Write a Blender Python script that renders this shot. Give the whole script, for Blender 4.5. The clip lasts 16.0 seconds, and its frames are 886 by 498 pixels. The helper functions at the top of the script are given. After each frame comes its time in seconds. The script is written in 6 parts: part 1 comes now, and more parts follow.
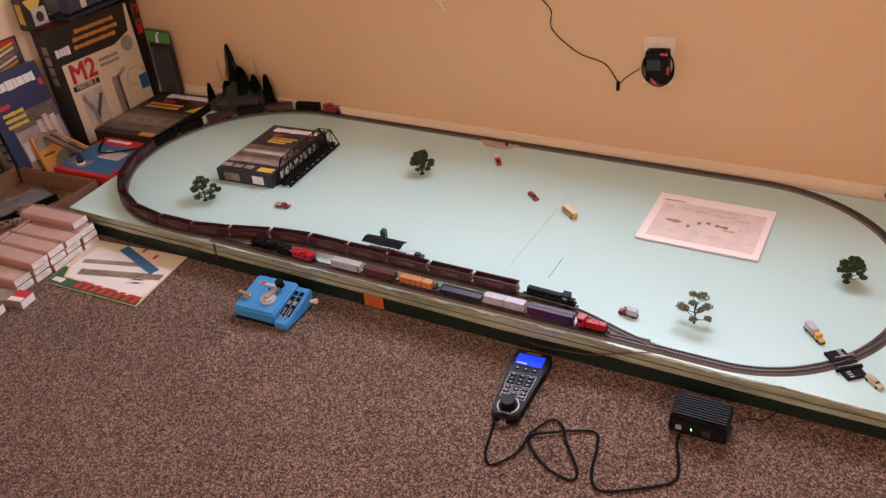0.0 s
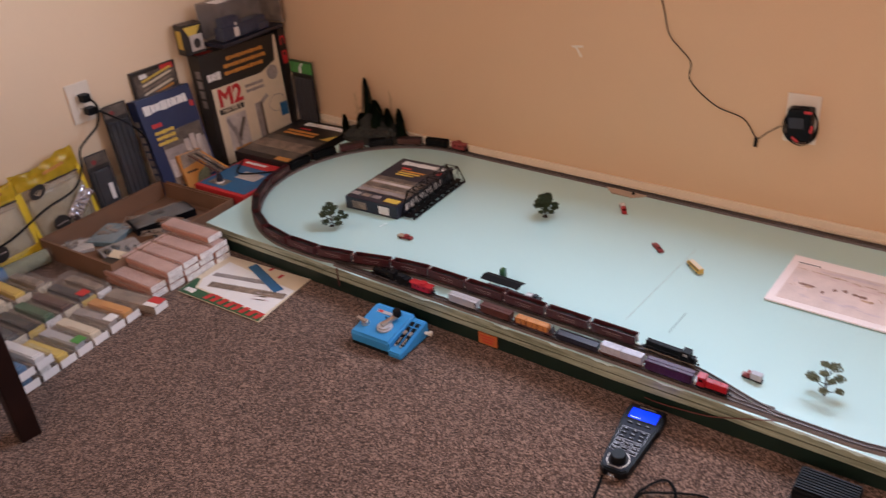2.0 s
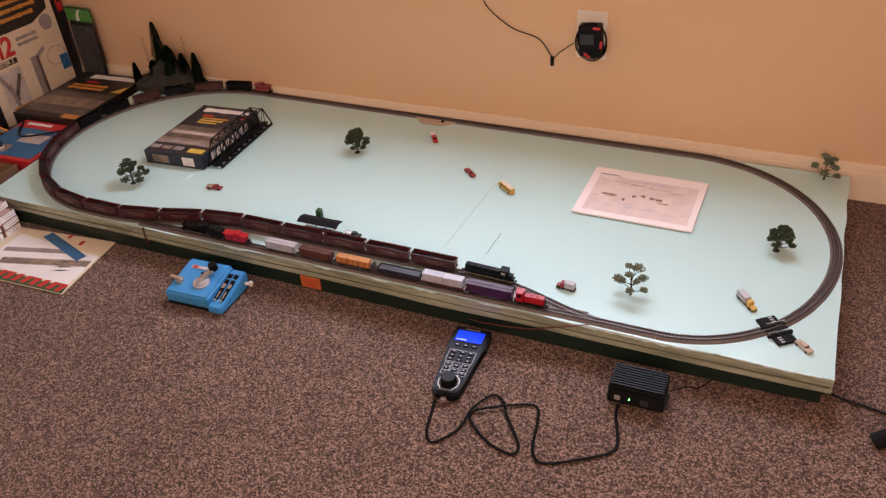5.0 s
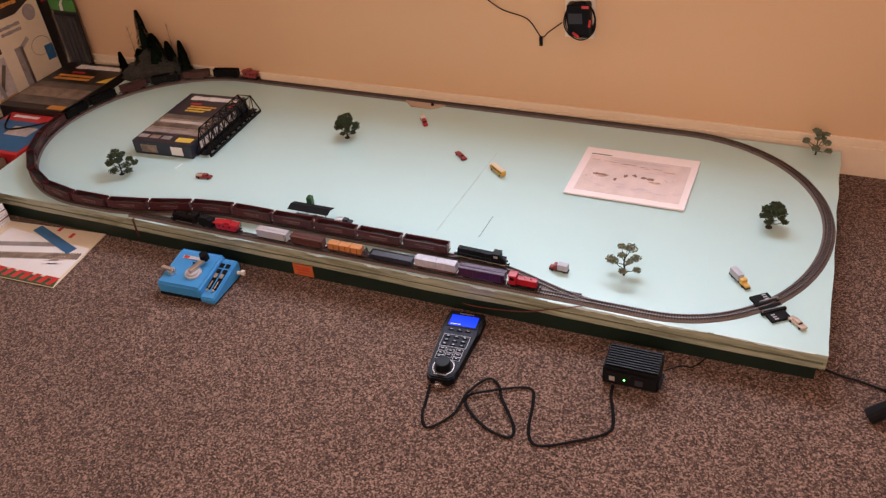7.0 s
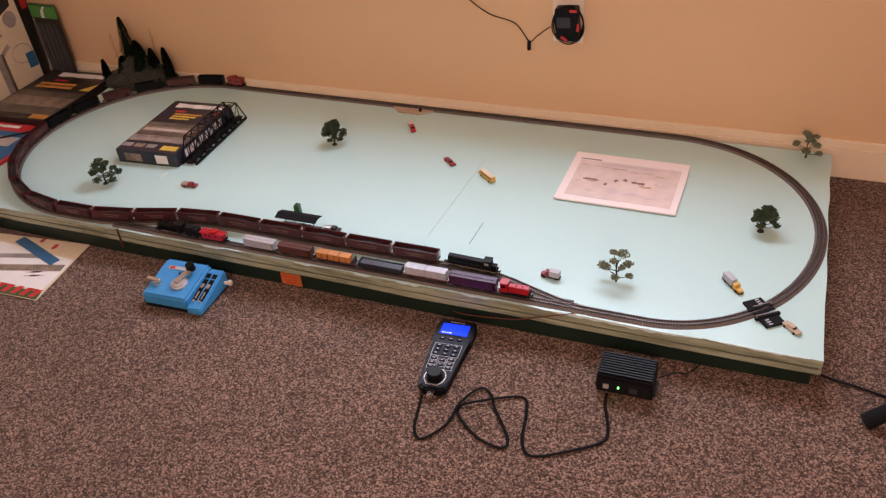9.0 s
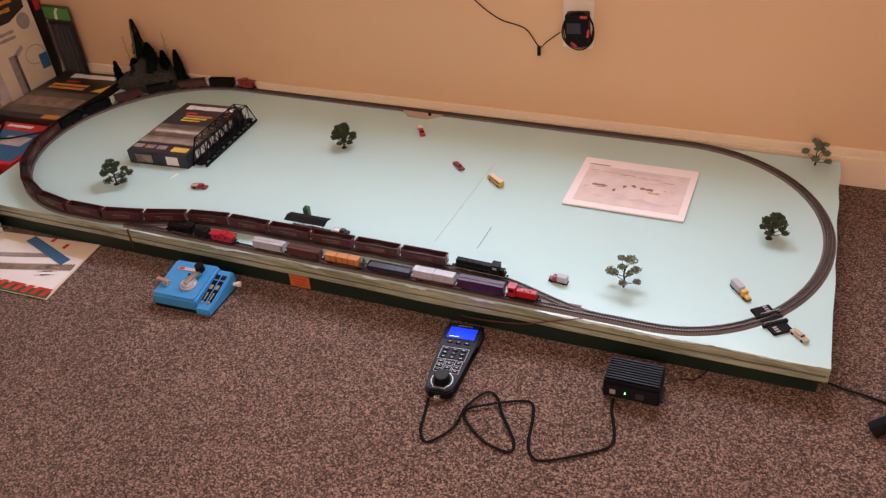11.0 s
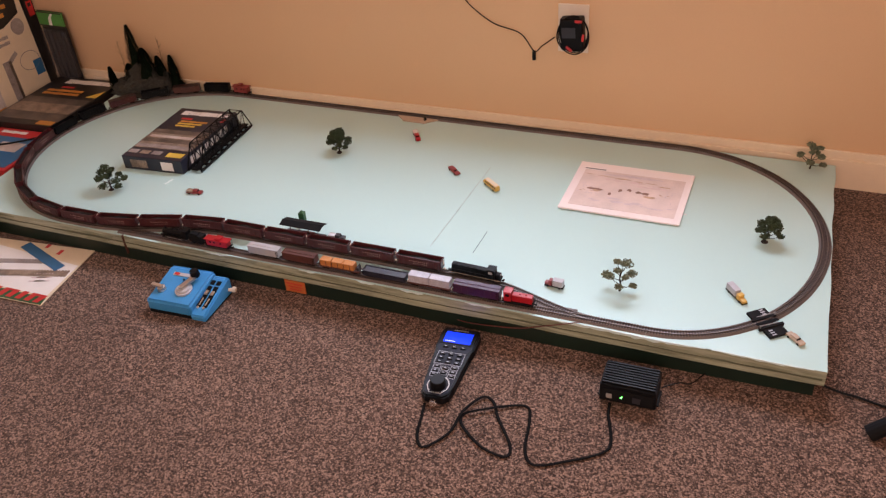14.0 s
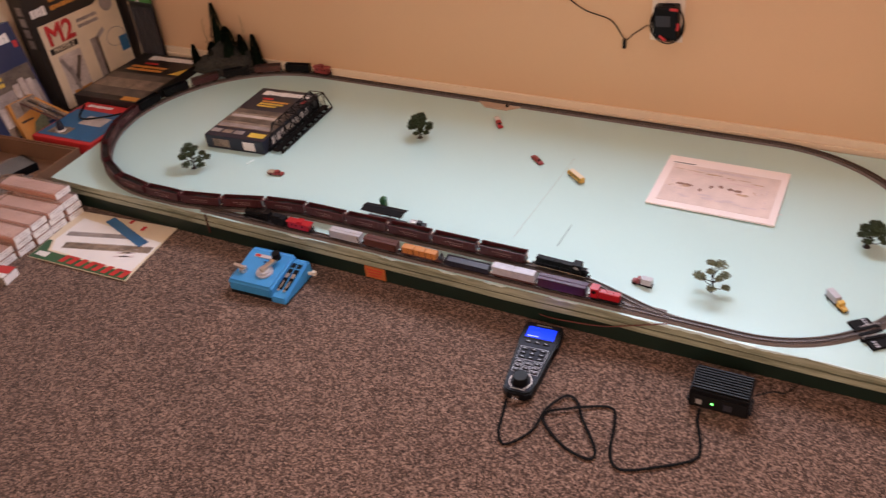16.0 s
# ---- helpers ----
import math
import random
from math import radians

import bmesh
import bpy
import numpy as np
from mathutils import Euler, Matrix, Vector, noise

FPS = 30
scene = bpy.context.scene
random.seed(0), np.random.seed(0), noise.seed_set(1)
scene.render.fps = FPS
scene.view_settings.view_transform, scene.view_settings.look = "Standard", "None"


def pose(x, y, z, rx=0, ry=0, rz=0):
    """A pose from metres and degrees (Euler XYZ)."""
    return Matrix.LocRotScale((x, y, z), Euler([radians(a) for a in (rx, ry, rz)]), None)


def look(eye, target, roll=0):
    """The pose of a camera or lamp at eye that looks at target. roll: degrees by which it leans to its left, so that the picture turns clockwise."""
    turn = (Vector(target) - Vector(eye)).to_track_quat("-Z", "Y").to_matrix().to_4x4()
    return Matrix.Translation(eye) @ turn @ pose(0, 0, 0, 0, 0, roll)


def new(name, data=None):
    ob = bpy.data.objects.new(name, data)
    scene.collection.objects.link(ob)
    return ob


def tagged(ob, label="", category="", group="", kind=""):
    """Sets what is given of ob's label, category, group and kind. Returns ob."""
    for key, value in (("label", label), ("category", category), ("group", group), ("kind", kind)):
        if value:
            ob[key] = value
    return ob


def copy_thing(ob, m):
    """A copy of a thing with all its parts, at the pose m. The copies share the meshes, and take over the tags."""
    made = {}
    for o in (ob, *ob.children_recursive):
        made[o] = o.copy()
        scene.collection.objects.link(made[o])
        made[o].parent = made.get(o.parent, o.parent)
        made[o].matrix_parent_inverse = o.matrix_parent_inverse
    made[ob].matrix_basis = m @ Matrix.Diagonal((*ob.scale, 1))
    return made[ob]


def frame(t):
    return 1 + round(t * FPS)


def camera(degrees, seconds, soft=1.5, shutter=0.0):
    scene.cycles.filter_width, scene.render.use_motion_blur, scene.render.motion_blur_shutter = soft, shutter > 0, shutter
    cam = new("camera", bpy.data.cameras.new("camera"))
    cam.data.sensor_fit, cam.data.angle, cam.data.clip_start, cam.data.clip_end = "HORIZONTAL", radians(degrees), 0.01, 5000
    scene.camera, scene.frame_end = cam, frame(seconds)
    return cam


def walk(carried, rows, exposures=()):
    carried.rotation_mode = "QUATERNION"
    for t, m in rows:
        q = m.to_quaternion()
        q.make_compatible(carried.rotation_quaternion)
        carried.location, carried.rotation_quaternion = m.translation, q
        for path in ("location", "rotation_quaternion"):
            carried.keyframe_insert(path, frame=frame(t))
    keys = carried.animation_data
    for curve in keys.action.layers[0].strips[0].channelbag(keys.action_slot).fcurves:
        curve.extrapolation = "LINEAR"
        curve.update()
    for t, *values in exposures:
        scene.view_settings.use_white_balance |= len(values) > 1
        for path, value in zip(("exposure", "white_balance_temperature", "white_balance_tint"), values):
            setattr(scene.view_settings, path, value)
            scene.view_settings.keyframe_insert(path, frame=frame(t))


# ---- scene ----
cam = camera(56.3, 16.0, soft=1.3, shutter=0.4)
PATH = [
    (0, (-0.144, -1.214, 1.119), (-1.002, 0.23, 0.034), -5.4),
    (0.5, (-0.143, -1.217, 1.12), (-1.047, 0.244, 0.096), -5.0),
    (1, (-0.156, -1.232, 1.124), (-1.218, 0.174, 0.178), -4.0),
    (1.5, (-0.172, -1.252, 1.124), (-1.364, 0.054, 0.191), -4.0),
    (2, (-0.161, -1.23, 1.119), (-1.264, 0.12, 0.138), -4.9),
    (2.5, (-0.153, -1.212, 1.112), (-1.079, 0.215, 0.061), -5.3),
    (3, (-0.144, -1.199, 1.101), (-0.932, 0.282, 0.011), -4.0),
    (3.5, (-0.143, -1.203, 1.1), (-0.887, 0.296, 0.005), -3.1),
    (4, (-0.14, -1.21, 1.103), (-0.879, 0.289, 0.005), -3.3),
    (6.5, (-0.145, -1.189, 1.095), (-0.85, 0.269, -0.078), -5.1),
    (7, (-0.139, -1.192, 1.1), (-0.844, 0.272, -0.067), -5.3),
    (7.5, (-0.139, -1.187, 1.097), (-0.813, 0.284, -0.079), -5.3),
    (8, (-0.144, -1.181, 1.096), (-0.815, 0.277, -0.097), -5.6),
    (8.5, (-0.151, -1.175, 1.094), (-0.831, 0.284, -0.094), -5.8),
    (9, (-0.152, -1.174, 1.094), (-0.831, 0.306, -0.067), -5.3),
    (11.5, (-0.152, -1.18, 1.097), (-0.85, 0.298, -0.054), -5.0),
    (12, (-0.155, -1.18, 1.092), (-0.848, 0.294, -0.068), -5.0),
    (12.5, (-0.156, -1.177, 1.093), (-0.843, 0.293, -0.077), -4.9),
    (13, (-0.154, -1.177, 1.094), (-0.844, 0.297, -0.068), -5.0),
    (13.5, (-0.152, -1.178, 1.095), (-0.85, 0.311, -0.043), -5.1),
    (14, (-0.152, -1.178, 1.094), (-0.842, 0.312, -0.048), -5.0),
    (14.5, (-0.155, -1.175, 1.092), (-0.831, 0.308, -0.068), -5.0),
    (15, (-0.16, -1.17, 1.091), (-0.819, 0.314, -0.076), -4.8),
    (15.5, (-0.177, -1.164, 1.086), (-0.864, 0.301, -0.09), -5.0),
    (16, (-0.218, -1.168, 1.096), (-1.023, 0.242, -0.072), -5.6),
]
walk(cam, [(t, look(eye, target, roll)) for t, eye, target, roll in PATH], exposures=[(0.0, 0.03, 7100, 36), (1.5, -0.10, 6500, 31), (2.0, -0.08, 6450, 31), (2.5, 0.0, 6550, 33), (3.5, 0.03, 6950, 35), (6.5, 0.03, 7050, 36), (16.0, 0.03, 7050, 36)])

# ---- world, sun, window light ----
world = bpy.data.worlds.new("sky")
scene.world = world
world.use_nodes = True
wn = world.node_tree
sky = wn.nodes.new("ShaderNodeTexSky")
sky.sky_type, sky.sun_disc = "NISHITA", False
sky.sun_elevation, sky.sun_rotation = radians(40), radians(150)
wn.links.new(sky.outputs[0], wn.nodes["Background"].inputs[0])
wn.nodes["Background"].inputs[1].default_value = 0.10

WALL_Y, WALL_X, EAST_X, SOUTH_Y, CEIL = 0.768, -2.53, 2.3, -2.4, 2.42
WIN = (-1.36, -0.06, 0.76, 1.68)      # window opening: x0, x1, z0, z1


def area(name, m, sx, sy, power, colour):
    data = bpy.data.lights.new(name, "AREA")
    data.shape, data.size, data.size_y, data.energy, data.color = "RECTANGLE", sx, sy, power, colour
    ob = new(name, data)
    ob.matrix_world = m
    return ob


# daylight that enters by the window over the layout, and an added unseen south fill
SOUTH_X = 0.10                      # middle of the south fill light and its opening
WIN_X, WIN_Z = (WIN[0] + WIN[1]) / 2, (WIN[2] + WIN[3]) / 2
area("window_daylight", pose(WIN_X, WALL_Y + 0.10, WIN_Z, -90, 0, 0), 1.24, 0.88, 48, (0.64, 0.86, 1.0))
area("south_fill_light", pose(SOUTH_X, SOUTH_Y - 0.06, 1.45, 90, 0, 0), 1.3, 1.2, 32, (1.0, 0.78, 0.56))


# ---- materials ----
def material(name, colour, rough=0.6, metal=0.0, vary=0.12, scale=30.0, bump=0.15, fine=400.0, coat=0.0, second=None, emit=0.0, specular=0.5, stretch=(1, 1, 1), uneven=0.1):
    """A principled surface with colour variation at two scales and a fine relief."""
    m = bpy.data.materials.new(name)
    m.use_nodes = True
    t = m.node_tree
    p = t.nodes["Principled BSDF"]
    p.inputs["Roughness"].default_value, p.inputs["Metallic"].default_value = rough, metal
    p.inputs["Coat Weight"].default_value = coat
    p.inputs["Specular IOR Level"].default_value = specular
    co = t.nodes.new("ShaderNodeTexCoord")
    place = t.nodes.new("ShaderNodeMapping")
    place.inputs["Scale"].default_value = stretch
    t.links.new(co.outputs["Object"], place.inputs["Vector"])
    n1, n2 = t.nodes.new("ShaderNodeTexNoise"), t.nodes.new("ShaderNodeTexNoise")
    n1.inputs["Scale"].default_value, n1.inputs["Detail"].default_value = scale, 4
    n2.inputs["Scale"].default_value, n2.inputs["Detail"].default_value = fine, 2
    for n in (n1, n2):
        t.links.new(place.outputs[0], n.inputs["Vector"])
    mix = t.nodes.new("ShaderNodeMath")
    mix.operation = "MULTIPLY_ADD"
    t.links.new(n1.outputs["Fac"], mix.inputs[0])
    mix.inputs[1].default_value = 0.6
    half = t.nodes.new("ShaderNodeMath")
    half.operation = "MULTIPLY"
    t.links.new(n2.outputs["Fac"], half.inputs[0])
    half.inputs[1].default_value = 0.4
    t.links.new(half.outputs[0], mix.inputs[2])
    ramp = t.nodes.new("ShaderNodeValToRGB")
    ramp.color_ramp.elements[0].position, ramp.color_ramp.elements[1].position = 0.3, 0.7
    lo = [c * (1 - vary) for c in colour]
    hi = [min(1, c * (1 + vary)) for c in (second or colour)]
    ramp.color_ramp.elements[0].color, ramp.color_ramp.elements[1].color = (*lo, 1), (*hi, 1)
    t.links.new(mix.outputs[0], ramp.inputs[0])
    t.links.new(ramp.outputs[0], p.inputs["Base Color"])
    rr = t.nodes.new("ShaderNodeMapRange")
    rr.inputs["To Min"].default_value, rr.inputs["To Max"].default_value = max(0.02, rough - uneven), min(1, rough + uneven)
    t.links.new(n1.outputs["Fac"], rr.inputs["Value"])
    t.links.new(rr.outputs[0], p.inputs["Roughness"])
    if bump:
        b = t.nodes.new("ShaderNodeBump")
        b.inputs["Strength"].default_value, b.inputs["Distance"].default_value = bump, 0.0008
        t.links.new(n2.outputs["Fac"], b.inputs["Height"])
        t.links.new(b.outputs[0], p.inputs["Normal"])
    if emit:
        p.inputs["Emission Color"].default_value, p.inputs["Emission Strength"].default_value = (*colour, 1), emit
    return m


def carpet_material():
    """Twisted cut pile: tufts of several browns, mottled in clumps, with brushed patches."""
    m = bpy.data.materials.new("carpet_pile")
    m.use_nodes = True
    t = m.node_tree
    p = t.nodes["Principled BSDF"]
    p.inputs["Roughness"].default_value, p.inputs["Specular IOR Level"].default_value = 0.95, 0.1
    p.inputs["Sheen Weight"].default_value = 0.12
    co = t.nodes.new("ShaderNodeTexCoord")

    def field(kind, scale, detail=2.0, rough=0.5, bend=0.0):
        n = t.nodes.new(kind)
        n.inputs["Scale"].default_value, n.inputs["Detail"].default_value, n.inputs["Roughness"].default_value = scale, detail, rough
        if kind == "ShaderNodeTexNoise":
            n.inputs["Distortion"].default_value = bend
        t.links.new(co.outputs["Object"], n.inputs["Vector"])
        return n

    def weigh(a, k, b=None):
        n = t.nodes.new("ShaderNodeMath")
        n.operation = "MULTIPLY_ADD" if b is not None else "MULTIPLY"
        t.links.new(a, n.inputs[0])
        n.inputs[1].default_value = k
        if b is not None:
            t.links.new(b, n.inputs[2])
        return n.outputs[0]
    tuft = field("ShaderNodeTexVoronoi", 330, 0.0)
    yarn = field("ShaderNodeTexNoise", 310, 2.0, 0.6, 0.5)
    clump = field("ShaderNodeTexNoise", 90, 2.0, 0.6, 0.6)
    patch = field("ShaderNodeTexNoise", 4.5, 3.0, 0.55, 0.4)
    sep = t.nodes.new("ShaderNodeSeparateColor")
    t.links.new(tuft.outputs["Color"], sep.inputs[0])
    tone = weigh(sep.outputs[0], 0.30, weigh(yarn.outputs["Fac"], 0.54, weigh(clump.outputs["Fac"], 0.16)))
    ramp = t.nodes.new("ShaderNodeValToRGB")
    e = ramp.color_ramp.elements
    e[0].position, e[0].color = 0.31, (0.028, 0.0143, 0.0102, 1)
    e[1].position, e[1].color = 0.69, (0.44, 0.272, 0.203, 1)
    mid = e.new(0.49)
    mid.color = (0.116, 0.066, 0.048, 1)
    t.links.new(tone, ramp.inputs[0])
    shade = t.nodes.new("ShaderNodeMapRange")
    shade.inputs["From Min"].default_value, shade.inputs["From Max"].default_value = 0.3, 0.7
    shade.inputs["To Min"].default_value, shade.inputs["To Max"].default_value = 0.80, 1.0
    t.links.new(patch.outputs["Fac"], shade.inputs["Value"])
    wear = t.nodes.new("ShaderNodeMix")
    wear.data_type, wear.blend_type = "RGBA", "MULTIPLY"
    wear.inputs[0].default_value = 1.0
    t.links.new(ramp.outputs[0], wear.inputs[6])
    t.links.new(shade.outputs[0], wear.inputs[7])
    t.links.new(wear.outputs[2], p.inputs["Base Color"])
    b = t.nodes.new("ShaderNodeBump")
    b.inputs["Strength"].default_value, b.inputs["Distance"].default_value = 0.9, 0.005
    t.links.new(tone, b.inputs["Height"])
    t.links.new(b.outputs[0], p.inputs["Normal"])
    return m


def foil_material(name, colour, alpha_mix=0.75, rough=0.12, wrinkle=0.0, scale=30.0):
    """Clear plastic film or case: part transparent, part glossy."""
    m = bpy.data.materials.new(name)
    m.use_nodes = True
    t = m.node_tree
    out = t.nodes["Material Output"]
    p = t.nodes["Principled BSDF"]
    p.inputs["Base Color"].default_value, p.inputs["Roughness"].default_value = (*colour, 1), rough
    if wrinkle:
        co, n, b = t.nodes.new("ShaderNodeTexCoord"), t.nodes.new("ShaderNodeTexNoise"), t.nodes.new("ShaderNodeBump")
        n.inputs["Scale"].default_value, n.inputs["Detail"].default_value = scale, 3
        b.inputs["Strength"].default_value, b.inputs["Distance"].default_value = wrinkle, 0.01
        t.links.new(co.outputs["Object"], n.inputs["Vector"])
        t.links.new(n.outputs["Fac"], b.inputs["Height"])
        t.links.new(b.outputs[0], p.inputs["Normal"])
    clear = t.nodes.new("ShaderNodeBsdfTransparent")
    mix = t.nodes.new("ShaderNodeMixShader")
    mix.inputs[0].default_value = alpha_mix
    t.links.new(p.outputs[0], mix.inputs[1])
    t.links.new(clear.outputs[0], mix.inputs[2])
    t.links.new(mix.outputs[0], out.inputs[0])
    return m


def glass_material():
    m = bpy.data.materials.new("window_glass")
    m.use_nodes = True
    p = m.node_tree.nodes["Principled BSDF"]
    p.inputs["Transmission Weight"].default_value, p.inputs["Roughness"].default_value = 1.0, 0.0
    return m


CARPET = carpet_material()
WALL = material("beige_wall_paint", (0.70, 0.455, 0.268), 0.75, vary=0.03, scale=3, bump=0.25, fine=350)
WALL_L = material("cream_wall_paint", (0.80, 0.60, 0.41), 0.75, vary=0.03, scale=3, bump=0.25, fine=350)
CEILING = material("white_ceiling_paint", (0.8, 0.78, 0.74), 0.9, vary=0.03, bump=0.3)
TRIM = material("white_trim_paint", (0.82, 0.66, 0.48), 0.45, vary=0.04, bump=0.05)
FOAM = material("pale_green_foam_paint", (0.475, 0.70, 0.68), 0.24, vary=0.015, scale=2.5, bump=0.06, fine=250, specular=0.5, uneven=0.01)
FOAM_EDGE = material("olive_foam_edge", (0.150, 0.165, 0.105), 0.28, vary=0.25, scale=40, bump=0.35, fine=150, second=(0.37, 0.40, 0.30), stretch=(0.12, 1, 1.3))
FOAM_SCUFF_SHEEN = material("pale_scuff_sheen", (0.60, 0.76, 0.74), 0.5, vary=0.1, scale=60)
FOAM_SEAM = material("greyed_foam_seam", (0.38, 0.50, 0.48), 0.6, vary=0.2)
FOAM_CUT = material("teal_grey_foam_cut", (0.16, 0.25, 0.26), 0.6, vary=0.3)
FOAM_GROOVE = material("dark_olive_groove", (0.10, 0.11, 0.07), 0.6, vary=0.3)
GREEN_DARK = material("dark_green_paint", (0.003, 0.015, 0.009), 0.5, vary=0.3, scale=20)
ROADBED = material("grey_roadbed_plastic", (0.135, 0.108, 0.10), 0.6, vary=0.25, scale=60, fine=900, bump=0.4)
TIE = material("dark_tie_plastic", (0.042, 0.027, 0.024), 0.7, vary=0.25)
RAIL = material("nickel_rail", (0.17, 0.135, 0.12), 0.48, metal=0.8, vary=0.15)
BLACK = material("black_plastic", (0.004, 0.004, 0.005), 0.45, vary=0.25, specular=0.16)
BLACK_MATT = material("matt_black", (0.007, 0.007, 0.008), 0.75, vary=0.3, specular=0.15)
CORD = material("black_cord_sheath", (0.006, 0.005, 0.005), 0.8, vary=0.3, specular=0.1)
TOY_WHITE = material("greyed_white_toy_paint", (0.42, 0.42, 0.46), 0.5, vary=0.12, scale=150)
CONTAINER = material("mottled_grey_white_container", (0.43, 0.43, 0.48), 0.45, vary=0.22, scale=90)
DARK_GREY = material("dark_grey_plastic", (0.024, 0.024, 0.032), 0.5, vary=0.2)
FACE_NAVY = material("dark_navy_plastic", (0.010, 0.010, 0.020), 0.45, vary=0.2, specular=0.15)
GREY = material("grey_plastic", (0.3, 0.29, 0.28), 0.5, vary=0.15)
SILVER = material("silver_paint", (0.50, 0.50, 0.53), 0.35, metal=0.3, vary=0.1)
FOIL = material("crumpled_silver_foil", (0.55, 0.54, 0.58), 0.22, metal=0.9, vary=0.3, scale=60)
STEEL = material("brushed_metal", (0.62, 0.56, 0.5), 0.3, metal=0.9, vary=0.1)
WHITE = material("white_card", (0.78, 0.75, 0.73), 0.6, vary=0.05)
OFFWHITE = material("off_white_plastic", (0.76, 0.66, 0.55), 0.4, vary=0.04)
MAROON = material("maroon_paint", (0.062, 0.011, 0.013), 0.38, vary=0.25, scale=80)
MAROON_TOP = material("dusty_maroon_roof", (0.030, 0.010, 0.010), 0.5, vary=0.3, scale=90)
BROWN_CAR = material("brown_car_paint", (0.085, 0.026, 0.020), 0.45, vary=0.25, scale=80)
RED = material("bright_red_paint", (0.40, 0.011, 0.018), 0.33, vary=0.12)
DULL_RED = material("dull_red_paint", (0.26, 0.035, 0.035), 0.4, vary=0.15)
ORANGE = material("orange_load", (0.50, 0.19, 0.05), 0.5, vary=0.2)
LETTER_FADED = material("faded_pink_lettering", (0.42, 0.29, 0.26), 0.5, vary=0.2)
PURPLE = material("purple_paint", (0.050, 0.012, 0.040), 0.42, vary=0.2, scale=70)
NAVY = material("navy_paint", (0.016, 0.018, 0.032), 0.4, vary=0.25)
YELLOW = material("school_bus_yellow", (0.62, 0.36, 0.06), 0.4, vary=0.08)
CRUMB = material("beige_scenery_crumbs", (0.40, 0.33, 0.22), 0.8, vary=0.35, scale=60, bump=0.6, fine=300)
TAN = material("tan_paint", (0.46, 0.34, 0.25), 0.4, vary=0.1)
BLUE_PACK = material("sky_blue_plastic", (0.022, 0.25, 0.55), 0.42, vary=0.08, scale=25, bump=0.2)
SCREEN = material("blue_backlit_screen", (0.002, 0.045, 0.90), 0.2, vary=0.02, bump=0, emit=0.95, specular=0.1)
SCREEN_TEXT = material("pale_screen_text", (0.45, 0.65, 1.0), 0.3, vary=0.0, bump=0, emit=0.9)
LED = material("green_indicator", (0.05, 1.0, 0.15), 0.3, vary=0.0, bump=0, emit=6.0)
PAPER = material("print_paper", (0.88, 0.78, 0.77), 0.6, vary=0.03, bump=0.05)
PRINT_PINK = material("faded_pink_print", (0.74, 0.60, 0.56), 0.6, vary=0.14, scale=26)
PRINT_BROWN = material("brown_print_ink", (0.29, 0.16, 0.12), 0.6, vary=0.4, scale=160)
PRINT_PALE = material("pale_print_ink", (0.72, 0.55, 0.53), 0.6, vary=0.15, scale=40)
PRINT_TAN = material("tan_print_ink", (0.55, 0.36, 0.25), 0.6, vary=0.3, scale=120)
PRINT_GREY = material("violet_grey_print_ink", (0.66, 0.54, 0.55), 0.6, vary=0.15, scale=60)
WOOD_DARK = material("dark_stained_wood", (0.013, 0.0045, 0.0035), 0.42, vary=0.3, scale=18, specular=0.25)
PACK_TEAL = material("grey_blue_card", (0.13, 0.20, 0.23), 0.6, vary=0.2, scale=40)
CASE_TRAY = material("brownish_case_tray", (0.22, 0.15, 0.11), 0.5, vary=0.3, scale=40)
CARDBOARD = material("brown_cardboard", (0.20, 0.10, 0.055), 0.8, vary=0.15, scale=12)
LEAF = material("dark_green_foliage", (0.034, 0.056, 0.022), 0.8, vary=0.45, scale=120)
LEAF_OLIVE = material("olive_foliage", (0.16, 0.185, 0.115), 0.8, vary=0.4, scale=120)
CONIFER = material("conifer_green", (0.008, 0.015, 0.009), 0.9, vary=0.45, scale=100, specular=0.02)
BARK = material("dark_bark", (0.018, 0.014, 0.011), 0.8, vary=0.3, scale=150)
TWIG = material("brown_twig", (0.13, 0.062, 0.030), 0.8, vary=0.3, scale=150)
ROCK = material("dark_rock_scenery", (0.034, 0.032, 0.026), 0.9, vary=0.5, scale=45, bump=0.8, fine=180)
CLEAR = foil_material("clear_plastic", (0.66, 0.59, 0.54), 0.87, 0.08, 0.25, 40)
FILM = foil_material("crinkled_clear_film", (0.68, 0.58, 0.43), 0.72, 0.14, 1.0, 34)
CLEAR_DARK = foil_material("smoky_clear_plastic", (0.12, 0.12, 0.13), 0.7, 0.1)
CLEAR_THICK = foil_material("hazy_clear_plastic", (0.72, 0.54, 0.47), 0.80, 0.16, 0.15, 40)
FILM_BRIGHT = foil_material("bright_crinkled_film", (0.70, 0.68, 0.66), 0.80, 0.06, 1.0, 26)
GLASS = glass_material()
BAG_YELLOW = material("yellow_bag_print", (0.80, 0.55, 0.035), 0.3, vary=0.12, scale=20, bump=0.3, fine=60)
WALTH_BLUE = material("deep_blue_card", (0.014, 0.025, 0.082), 0.4, vary=0.15)
PHOTO_GREY = material("grey_photo_print", (0.20, 0.165, 0.16), 0.45, vary=0.3, scale=18, second=(0.36, 0.31, 0.29))
PHOTO_PALE = material("pale_photo_print", (0.42, 0.34, 0.31), 0.45, vary=0.3, scale=14, second=(0.60, 0.53, 0.49))
PHOTO_DARK = material("dark_photo_print", (0.045, 0.034, 0.03), 0.4, vary=0.6, scale=24, second=(0.13, 0.10, 0.08))
